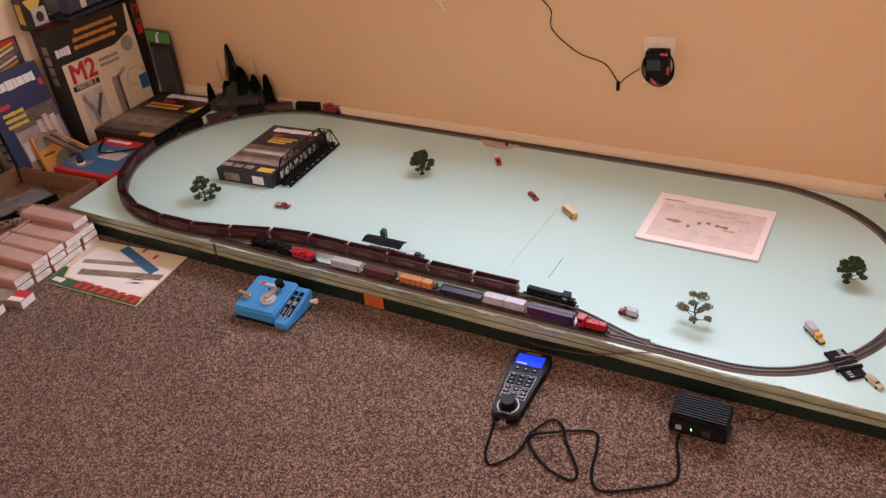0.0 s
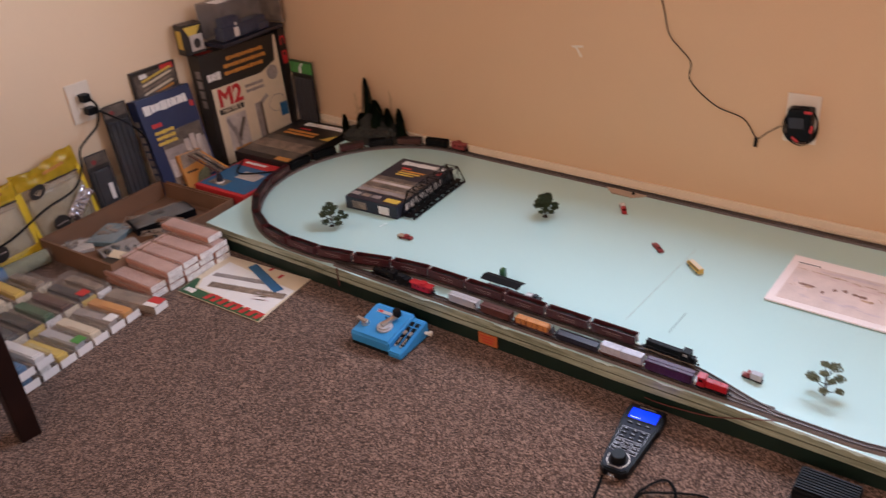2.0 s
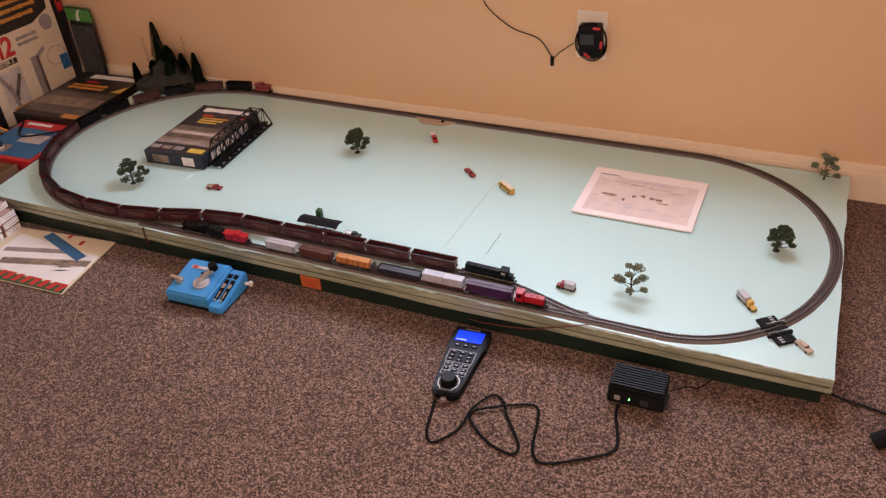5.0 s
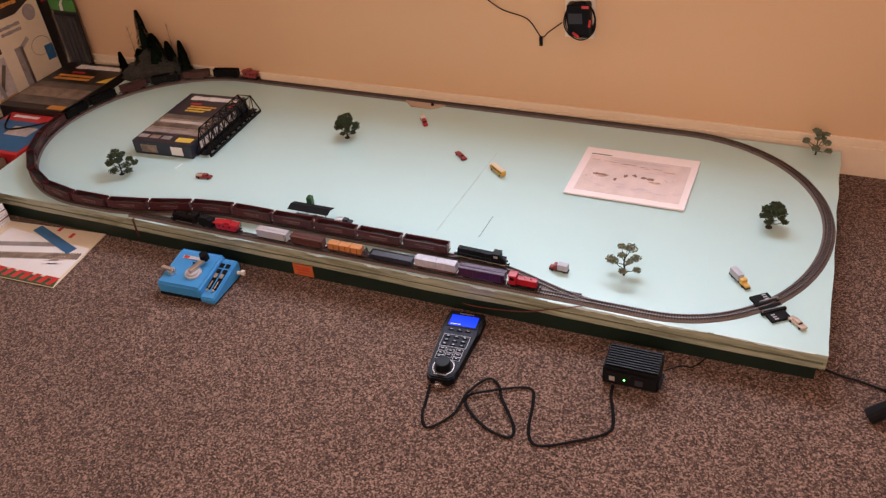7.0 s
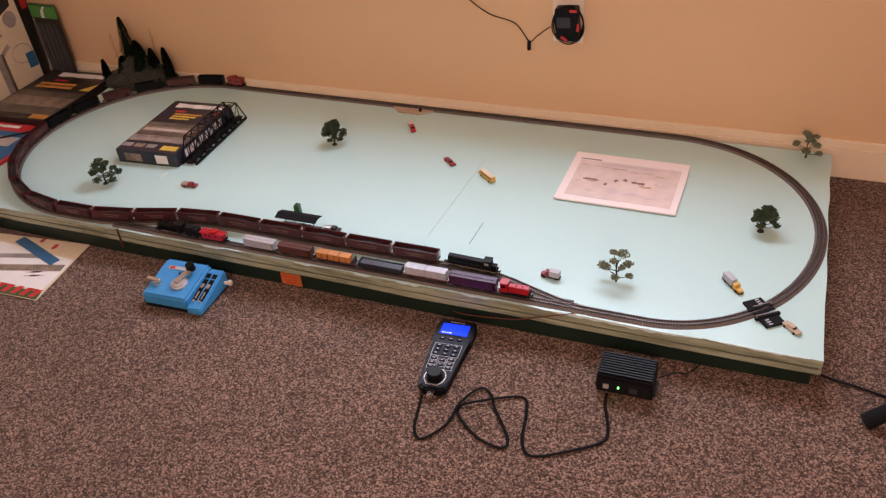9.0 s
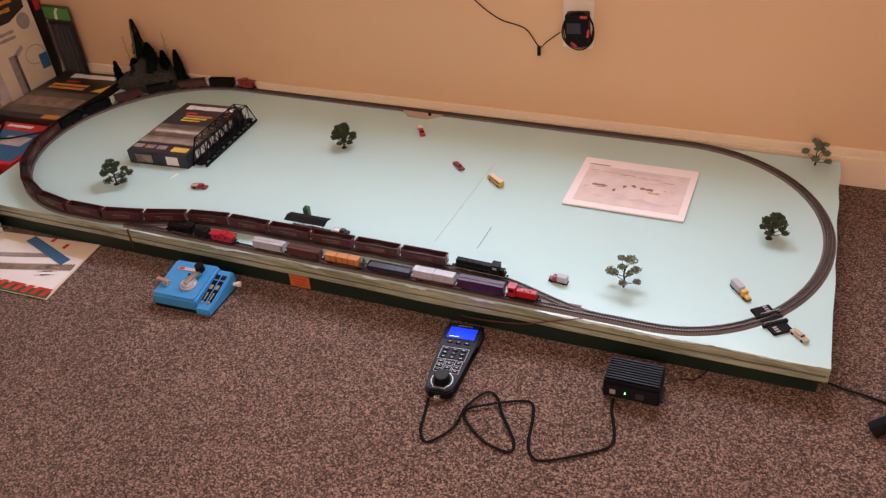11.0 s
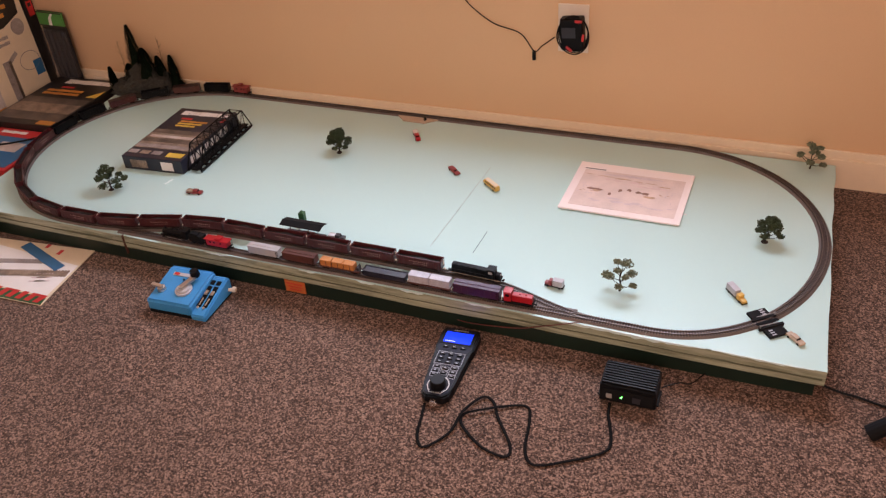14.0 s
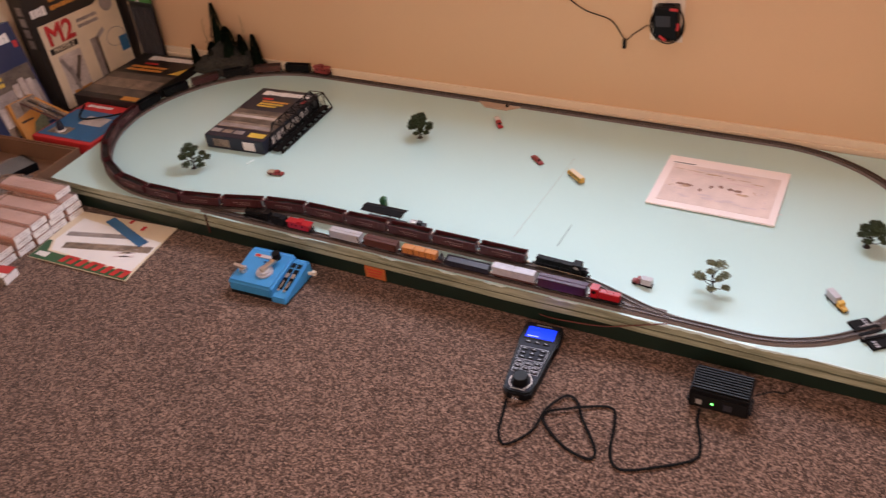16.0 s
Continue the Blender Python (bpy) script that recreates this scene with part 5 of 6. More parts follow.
outline_box(0, 0.006, 0.053, 0.032)
for y in (-0.0175, -0.0290, -0.0385):
    for k in (-1, 0, 1):
        if (y, k) != (-0.0385, 0):
            outline_box(k * 0.0172, y - (0.003 if k == 0 else 0), 0.0140, 0.0085)
part("button_outline", bm, TOY_WHITE, ob)
part("knob", cyl(cyl(bmesh.new(), (0, -0.062, 0.0215), 0.0155, 0.014, 28, 0.0140), (0, -0.062, 0.0355), 0.0140, 0.0012, 28, 0.0125), BLACK, ob)
bm = bmesh.new()
for s in range(30):
    a = radians(-50 + 280 * s / 29)
    if 0.35 < abs(math.cos(a)):
        box(bm, (math.cos(a) * 0.0198, -0.062 + math.sin(a) * 0.0205, 0.0220), (0.0020, 0.0024, 0.0005))
part("knob_scale", bm, WHITE, ob)
bars(ob, "brand_bars", 7, 0.030, 0.0024, 0, 0.0825, 0.0218, GREY)
bars(ob, "brand_bars", 6, 0.026, 0.0024, 0.0, -0.0815, 0.0218, GREY)
part("jack", one_box((0.0, -0.0935, 0.0085), (0.012, 0.010, 0.008), 0.0008), CLEAR_THICK, ob)

# flat cord from the handset to the command box
way = [(-0.658, -0.222, 0.006), (-0.652, -0.252, 0.003), (-0.641, -0.298, 0.003), (-0.620, -0.316, 0.003), (-0.590, -0.272, 0.004), (-0.584, -0.222, 0.008), (-0.563, -0.174, 0.005), (-0.540, -0.180, 0.003),
       (-0.521, -0.212, 0.003), (-0.480, -0.268, 0.003), (-0.482, -0.293, 0.003), (-0.528, -0.284, 0.003), (-0.575, -0.250, 0.004), (-0.582, -0.226, 0.004), (-0.558, -0.209, 0.007), (-0.502, -0.175, 0.003), (-0.476, -0.174, 0.003),
       (-0.464, -0.210, 0.003), (-0.453, -0.270, 0.003), (-0.428, -0.294, 0.003), (-0.373, -0.265, 0.003), (-0.326, -0.230, 0.003), (-0.322, -0.200, 0.003), (-0.338, -0.150, 0.008), (-0.341, -0.124, 0.012)]
tagged(part("flat_cable", tube(bmesh.new(), smooth_line(way, 8), 0.0029, 8, 0.4), CORD), "flat black cord looped on the carpet", "cable")

# the black command box
ob = thing("command_box", pose(-0.314, -0.082, 0.0, 0, 0, 1.0) @ Matrix.Diagonal((1, 1, 1.22, 1)), "black ribbed command box with a green light", "control box")
part("housing", one_box((0, 0, 0.019), (0.100, 0.062, 0.032), 0.003), BLACK, ob)
for i in range(9):
    part("cooling_rib", one_box((0, -0.026 + i * 0.0065, 0.0365), (0.094, 0.0036, 0.0045), 0.0006), BLACK, ob)
part("front_panel", one_box((0, -0.0316, 0.018), (0.092, 0.0016, 0.022)), BLACK_MATT, ob)
part("socket", one_box((-0.032, -0.0328, 0.016), (0.010, 0.0022, 0.008)), GREY, ob)
part("socket", one_box((0.016, -0.0328, 0.016), (0.014, 0.0022, 0.010)), DARK_GREY, ob)
part("indicator", cyl(bmesh.new(), (0, 0, 0), 0.0014, 0.002, 12, m=pose(-0.010, -0.0322, 0.017, 90, 0, 0)), LED, ob, "glowing green indicator")
for sx in (-1, 1):
    part("mounting_ear", one_box((sx * 0.051, 0, 0.0035), (0.006, 0.040, 0.003), 0.0008), BLACK, ob)
tagged(part("track_wire", tube(bmesh.new(), smooth_line([(-0.262, -0.060, 0.012), (-0.235, -0.045, 0.018), (-0.215, -0.030, 0.008), (-0.195, 0.008, 0.004)], 6), 0.0014, 6), BLACK), "thin black wire behind the command box", "cable")
tagged(part("feeder_wire", tube(bmesh.new(), smooth_line([(-0.700, 0.0115, 0.012), (-0.655, -0.004, 0.022), (-0.600, -0.006, 0.028), (-0.545, -0.0055, 0.036), (-0.500, -0.0050, 0.052), (-0.462, -0.0045, 0.066), (-0.430, 0.0030, 0.0730)], 8), 0.0011, 6), WIRE_RED), "thin red-brown track feeder wire", "cable")
tagged(part("floor_cord", tube(bmesh.new(), smooth_line([(-0.010, 0.045, 0.004), (0.030, 0.032, 0.004), (0.063, 0.027, 0.004), (0.124, 0.013, 0.004), (0.30, -0.02, 0.004), (0.55, -0.03, 0.004)], 6), 0.0024, 7), BLACK), "thin black power cord on the carpet", "cable")

# the foot of a folding stand at the room's open side
ob = thing("folding_stand", None, "black tubular folding stand with rubber feet", "stand")
for a, b in (((0.085, -0.055, 0.012), (0.60, 0.09, 0.46)), ((0.105, -0.262, 0.012), (0.72, 0.10, 0.50)), ((0.95, 0.25, 0.012), (0.60, 0.09, 0.46)), ((1.05, 0.05, 0.012), (0.72, 0.10, 0.50))):
    leg = part("leg", rod(bmesh.new(), a, b, 0.0105, 14), BLACK, ob)
    d = (Vector(b) - Vector(a)).normalized()
    part("rubber_foot", rod(bmesh.new(), Vector(a) - d * 0.010, Vector(a) + d * 0.032, 0.0145, 14, 0.0135), BLACK_MATT, leg)
part("top_bar", rod(bmesh.new(), (0.58, 0.085, 0.46), (0.74, 0.105, 0.505), 0.011, 12), BLACK, ob)

# ---- cartons and packages against the west wall ----
# white-faced starter set carton
ob = carton("track_set_box", west(0.560, 0.0, -2.436, 2.0, -3) @ Matrix.Diagonal((0.93, 1, 1, 1)), 0.350, 0.392, 0.066, INK_BLACK, "large white and black track set carton with red M2")
panel(ob, "white_panel", 0.325, 0.270, 0.010, 0.138, 0, CREAM)
part("white_wedge", slab([(0.075, 0.273), (0.172, 0.273), (0.172, 0.386), (0.162, 0.386), (0.150, 0.30)], 0.0, 0.0008), CREAM, ob)
lettering(ob, "M2", 0.086, -0.080, 0.232, 0.0008, INK_RED, heavy=0.030)
panel(ob, "black_strip", 0.110, 0.018, -0.085, 0.188, 0.0006, INK_BLACK)
lettering(ob, "MASTER 2", 0.019, -0.085, 0.188, 0.0013, CREAM)
bars(ob, "brand_bars", 4, 0.060, 0.030, -0.130, 0.312, 0.0, WHITE, 0.2)
for i, (w, x) in enumerate(((0.170, 0.020), (0.195, 0.016), (0.180, 0.006))):
    bars(ob, "slogan_bars", 12, w, 0.014, x, 0.358 - i * 0.024, 0.0, INK_ORANGE, 0.18)
for i in range(2):
    bars(ob, "subtitle_bars", 8, 0.085, 0.012, 0.035, 0.245 - i * 0.018, 0.0006, PHOTO_GREY, 0.15)
panel(ob, "photo", 0.090, 0.125, -0.075, 0.105, 0.0006, PHOTO_PALE)
for k, (x, y, a, l) in enumerate(((-0.096, 0.112, 24, 0.100), (-0.066, 0.104, -30, 0.096), (-0.088, 0.086, 8, 0.080))):
    part("track_photo", box(bmesh.new(), (0, 0, 0), (0.014, l, 0.0006), m=pose(x, y, 0.0016 + 0.0005 * k, 0, 0, a)), (PHOTO_GREY, PHOTO_DARK, PHOTO_GREY)[k], ob)
panel(ob, "tower_photo", 0.034, 0.128, 0.036, 0.112, 0.0006, PHOTO_GREY)
part("tower_arm_photo", box(bmesh.new(), (0, 0, 0), (0.052, 0.014, 0.0006), m=pose(0.062, 0.178, 0.0011, 0, 0, 28)), PHOTO_GREY, ob)
panel(ob, "tower_shade_photo", 0.010, 0.124, 0.048, 0.112, 0.0013, PHOTO_DARK)
panel(ob, "orange_patch", 0.075, 0.020, -0.070, 0.040, 0.0012, INK_ORANGE)
panel(ob, "yellow_patch", 0.060, 0.032, 0.115, 0.030, 0.0006, INK_YELLOW)
panel(ob, "blue_corner", 0.036, 0.050, 0.152, 0.120, 0.0012, INK_BLUE)
part("round_seal", cyl(bmesh.new(), (0.128, 0.262, 0.0006), 0.026, 0.0006, 24), PHOTO_GREY, ob)
bm = bmesh.new()
for k in range(28):
    a, b = 2 * math.pi * k / 28, 2 * math.pi * (k + 1) / 28
    rod(bm, (0.125 + 0.040 * math.cos(a), 0.150 + 0.030 * math.sin(a), 0.001), (0.125 + 0.040 * math.cos(b), 0.150 + 0.030 * math.sin(b), 0.001), 0.0010, 4)
part("track_plan", bm, PHOTO_GREY, ob)
bm = bmesh.new()
for i in range(4):
    box(bm, (-0.1755, 0.225 + i * 0.034, -0.025), (0.0010, 0.026, 0.026))
part("spine_bars", bm, PHOTO_GREY, ob)
part("spine_mark", cyl(bmesh.new(), (0, 0, 0), 0.036, 0.001, 24, m=pose(-0.130, 0.3922, -0.030, 90, 0, 0) @ Matrix.Diagonal((1, 0.5, 1, 1))), INK_RED, ob)

ob = carton("track_set_box", west(0.7455, 0.0, -2.432, 0.0, 0), 0.032, 0.402, 0.085, INK_BLACK, "narrow black carton with red letters beside the white-faced one")
for i in range(2):
    bm = one_box((0, 0.372 - i * 0.052, 0.0005), (0.022, 0.006, 0.0010))
    for sx in (-1, 1):
        box(bm, (sx * 0.009, 0.358 - i * 0.052, 0.0005), (0.005, 0.026, 0.0010))
    part("red_letter_block", bm, INK_RED, ob)
panel(ob, "red_strip", 0.022, 0.030, 0, 0.290, 0, INK_RED)

# display case on the cartons
ob = thing("display_case", pose(-2.448, 0.595, 0.411, 0, 0, 4), "clear display case holding a dark blue model", "display case", CARTONS)
part("base", one_box((0, 0, 0.006), (0.098, 0.288, 0.012), 0.002), NAVY, ob)
part("model", box(box(one_box((0.012, -0.02, 0.036), (0.044, 0.200, 0.046), 0.006), (0.012, -0.075, 0.070), (0.038, 0.070, 0.030), 0.005), (0.036, 0.06, 0.026), (0.010, 0.05, 0.024), 0.003), WALTH_BLUE, ob, "dark blue model")
part("back_card", one_box((-0.046, 0, 0.078), (0.002, 0.286, 0.112)), PHOTO_GREY, ob)
part("cover", one_box((0, 0, 0.080), (0.098, 0.288, 0.118), 0.003), CLEAR_DARK, ob, "clear plastic cover")
part("lid", one_box((0.012, -0.03, 0.1405), (0.050, 0.19, 0.003), 0.001), WHITE, ob, "pale lid")
part("brown_end", one_box((0, 0.146, 0.080), (0.102, 0.012, 0.128), 0.002), PHOTO_BROWN, ob)
part("small_figure", cyl(one_box((0.0505, -0.075, 0.040), (0.001, 0.022, 0.030)), (0, 0, 0), 0.006, 0.001, 12, m=pose(0.051, -0.075, 0.066, 0, 90, 0)), PHOTO_PALE, ob)

ob = carton("small_kit_box", west(0.400, 0.402, -2.462, 0.0, -6) @ Matrix.Diagonal((0.78, 1, 0.8, 1)), 0.098, 0.098, 0.058, INK_BLACK, "small black and yellow carton on top")
part("yellow_corner", slab([(-0.040, 0.090), (0.040, 0.090), (-0.005, 0.035)], 0.0, 0.0008), INK_YELLOW, ob)
panel(ob, "photo", 0.060, 0.052, 0.012, 0.036, 0.0009, PHOTO_PALE)
part("lamp_photo", cyl(bmesh.new(), (0.012, 0.034, 0.0015), 0.016, 0.0006, 18), INK_BLACK, ob)
part("side_patch", one_box((-0.0494, 0.05, -0.028), (0.0008, 0.060, 0.036)), INK_YELLOW, ob)

ob = carton("kit_box", west(0.262, 0.0, -2.505, 2.0, 2), 0.170, 0.392, 0.022, INK_BLACK, "tall dark kit carton with a pink corner")
panel(ob, "photo", 0.160, 0.090, 0, 0.335, 0, PHOTO_DARK)
for i in range(5):
    part("printed_pipe", box(bmesh.new(), (0, 0, 0), (0.120, 0.007, 0.0006), m=pose(0.005, 0.310 + i * 0.014, 0.0010, 0, 0, 10)), (INK_ORANGE, CREAM, PHOTO_BROWN, CREAM, INK_YELLOW)[i], ob)
panel(ob, "pink_corner", 0.050, 0.018, 0.050, 0.380, 0.0006, INK_RED)
panel(ob, "white_badge", 0.028, 0.014, -0.045, 0.372, 0.0012, WHITE)

# deep blue kit carton leaning on the wall
ob = carton("kit_box", west(0.240, 0.002, -2.402, 12.0, -1), 0.208, 0.325, 0.050, WALTH_BLUE, "deep blue kit carton with a photo of silos")
bars(ob, "brand_bars", 8, 0.165, 0.032, -0.004, 0.286, 0.0, WHITE, 0.12)
panel(ob, "photo", 0.160, 0.180, 0.016, 0.112, 0, PHOTO_GREY)
panel(ob, "photo_sky", 0.158, 0.052, 0.016, 0.176, 0.0006, PHOTO_DARK)
panel(ob, "photo_ground", 0.158, 0.034, 0.016, 0.040, 0.0006, PHOTO_BROWN)
for i in range(3):
    part("silo_photo", rod(bmesh.new(), (0.024 + 0.024 * i, 0.052, -0.004), (0.024 + 0.024 * i, 0.160 + 0.010 * (i == 1), -0.004), 0.0115, 14), PHOTO_PALE, ob, "pale printed silo")
panel(ob, "shed_photo", 0.060, 0.060, -0.030, 0.084, 0.0008, PHOTO_PALE)
panel(ob, "rail_photo", 0.030, 0.040, 0.080, 0.046, 0.0014, PHOTO_DARK)
panel(ob, "orange_tab", 0.036, 0.013, -0.058, 0.232, 0.0006, INK_RED)
for i in range(3):
    bars(ob, "title_bars", 7, 0.072, 0.012, -0.040, 0.208 - 0.018 * i, 0.0006, INK_YELLOW, 0.12)
panel(ob, "red_badge", 0.014, 0.020, 0.090, 0.262, 0, INK_RED)
bm = bmesh.new()
for i in range(8):
    box(bm, (-0.1080, 0.070 + i * 0.026, -0.025), (0.0010, 0.018, 0.026))
part("spine_bars", bm, PHOTO_GREY, ob)

# dark hanging packs
HANG = "hanging packs by the outlet"


def hang_pack(y, x, w, h, lean, label, stripes, header):
    ob = thing("blister_pack", west(y, 0.0, x, lean), label, "blister pack", HANG)
    part("card", one_box((0, h / 2, -0.0006), (w, h, 0.0016), 0.0004), INK_BLACK, ob)
    part("header", box(one_box((0, h - 0.022, 0.0009), (w * 0.92, 0.036, 0.0010)), (0, h - 0.010, 0.0014), (w * 0.40, 0.006, 0.0008)), header, ob)
    part("header_mark", cyl(bmesh.new(), (-w * 0.15, h - 0.026, 0.0013), 0.008, 0.0008, 16), DULL_RED, ob)
    for i in range(stripes):
        k = w * 0.8 / stripes
        part("strip", one_box((-w * 0.4 + (i + 0.5) * k, (h - 0.05) / 2 + 0.004, 0.006), (k * 0.75, h - 0.07, 0.009), 0.001), DARK_GREY, ob)
    part("blister", one_box((0, (h - 0.05) / 2 + 0.004, 0.007), (w * 0.92, h - 0.058, 0.012), 0.002), CLEAR_DARK, ob, "smoky clear blister")
    return ob


ob = hang_pack(0.083, -2.483, 0.085, 0.328, 3.5, "tall dark blister pack of track pieces", 4, PHOTO_DARK)
ob = hang_pack(-0.033, -2.463, 0.078, 0.212, 4.5, "short dark blister pack with a white slot", 1, PHOTO_DARK)
panel(ob, "white_slot", 0.014, 0.052, 0.012, 0.085, 0.0135, WHITE)
ob = thing("blister_pack", pose(-2.352, 0.744, 0.0, 0, 0, -4) @ Matrix.Diagonal((1, 1, 0.95, 1)), "dark hanging pack with a green header", "blister pack", HANG)
part("card", one_box((0, 0, 0.155), (0.112, 0.002, 0.31)), INK_BLACK, ob)
part("header", one_box((0, -0.004, 0.286), (0.112, 0.006, 0.046), 0.002), INK_GREEN, ob, "green header")
part("header_border", box(one_box((0, -0.0074, 0.2615), (0.112, 0.0008, 0.004)), (0, -0.0074, 0.3070), (0.112, 0.0008, 0.004)), INK_BLACK, ob)
part("header_mark", slab([(-0.010, 0.264), (0.004, 0.264), (0.006, 0.290), (0.018, 0.304), (0.008, 0.304), (-0.006, 0.288)], 0.0, 0.0008), WHITE, ob).matrix_basis = pose(0, -0.0074, 0, 90, 0, 0)
for i in range(5):
    part("track_piece", one_box((-0.040 + i * 0.020, -0.006, 0.130), (0.012, 0.008, 0.225), 0.001), DARK_GREY, ob)
part("blister", one_box((0, -0.010, 0.130), (0.102, 0.018, 0.245), 0.004), CLEAR_DARK, ob, "smoky clear blister")

# cartons lying flat by the board
ob = carton("kit_box", pose(-2.240, 0.400, 0.078, 0, 0, 3.0), 0.250, 0.330, 0.077, INK_BLACK, "large dark kit carton lying flat in the corner")
bars(ob, "brand_bars", 8, 0.180, 0.032, 0.022, 0.300, 0.0, WHITE, 0.12)
panel(ob, "photo", 0.238, 0.150, 0, 0.105, 0, PHOTO_DARK)
panel(ob, "photo_ground", 0.236, 0.060, 0, 0.110, 0.0006, PHOTO_BROWN)
for i in range(2):
    bars(ob, "title_bars", 9, 0.140, 0.016, -0.020, 0.232 - 0.022 * i, 0.0, INK_ORANGE, 0.1)
panel(ob, "red_tab", 0.050, 0.010, -0.030, 0.258, 0, INK_RED)
panel(ob, "orange_patch", 0.060, 0.024, 0.085, 0.018, 0.0006, INK_ORANGE)
part("yellow_corner", slab([(0.124, 0.20), (0.124, 0.25), (0.085, 0.20)], 0.0, 0.0008), INK_YELLOW, ob)
ob = carton("kit_box", pose(-2.192, 0.175, 0.061, 0, 0, 2.0) @ Matrix.Diagonal((0.79, 1, 1, 1)), 0.285, 0.222, 0.060, INK_RED, "red and blue kit carton lying flat by the board")
panel(ob, "sky_photo", 0.262, 0.160, -0.004, 0.095, 0, INK_BLUE)
panel(ob, "photo_pale", 0.110, 0.050, 0.020, 0.120, 0.0006, PHOTO_PALE)
panel(ob, "photo_brown", 0.090, 0.040, -0.060, 0.050, 0.0006, PHOTO_BROWN)
bars(ob, "title_bars", 8, 0.120, 0.016, -0.050, 0.202, 0.0, WHITE, 0.15)
tagged(part("lead_wire", tube(bmesh.new(), smooth_line([(-2.300, 0.370, 0.064), (-2.245, 0.300, 0.066), (-2.190, 0.290, 0.072), (-2.120, 0.355, 0.070), (-2.080, 0.395, 0.082), (-2.055, 0.410, 0.0770)], 8), 0.0028, 7), BLACK), "black lead with a plug over the red carton", "cable")

# orange bag, glue bottle and a small dark tool between the cartons
ob = carton("scenery_pouch", west(0.243, 0.0, -2.372, 16.0, -6), 0.088, 0.128, 0.016, INK_ORANGE, "orange and brown printed scenery pouch", "pouch")
part("brown_top", slab([(-0.040, 0.082), (0.043, 0.098), (0.043, 0.127), (-0.036, 0.127)], 0.0, 0.0030), PHOTO_BROWN, ob)
part("olive_patch", slab([(0.043, 0.004), (0.043, 0.070), (0.004, 0.052), (-0.020, 0.004)], 0.0, 0.0024), LEAF_OLIVE, ob)
bars(ob, "title_bars", 5, 0.040, 0.008, -0.012, 0.066, 0.0, INK_BLACK, 0.2)
ob = thing("stick_bundle", None, "dark brown stripwood sticks leaning by the red carton", "sticks")
for k in range(5):
    part("stick", box(rod(bmesh.new(), (-2.292 - 0.002 * k, 0.262 + 0.011 * k, 0.066), (-2.418, 0.236 + 0.012 * k, 0.120 + 0.004 * (k % 2)), 0.0036, 4), (-2.296 - 0.002 * k, 0.263 + 0.011 * k, 0.0675), (0.010, 0.005, 0.004)), (BROWN_CAR, PHOTO_BROWN, INK_BLACK, PHOTO_BROWN, INK_ORANGE)[k], ob)
ob = thing("bottle_cap", pose(-2.236, 0.220, 0.0612, 0, 0, 0), "dark navy nozzle cap with a white ring on a red carton", "bottle cap")
part("cap_ring", cyl(bmesh.new(), (0, 0, 0), 0.0130, 0.006, 20), WHITE, ob, "white ring")
part("nozzle", cyl(cyl(bmesh.new(), (0, 0, 0.006), 0.0110, 0.014, 20, 0.0100), (0, 0, 0.020), 0.0085, 0.012, 20, 0.0060), NAVY, ob)

# yellow bags of ground foam
BAGS = "yellow bags against the wall"


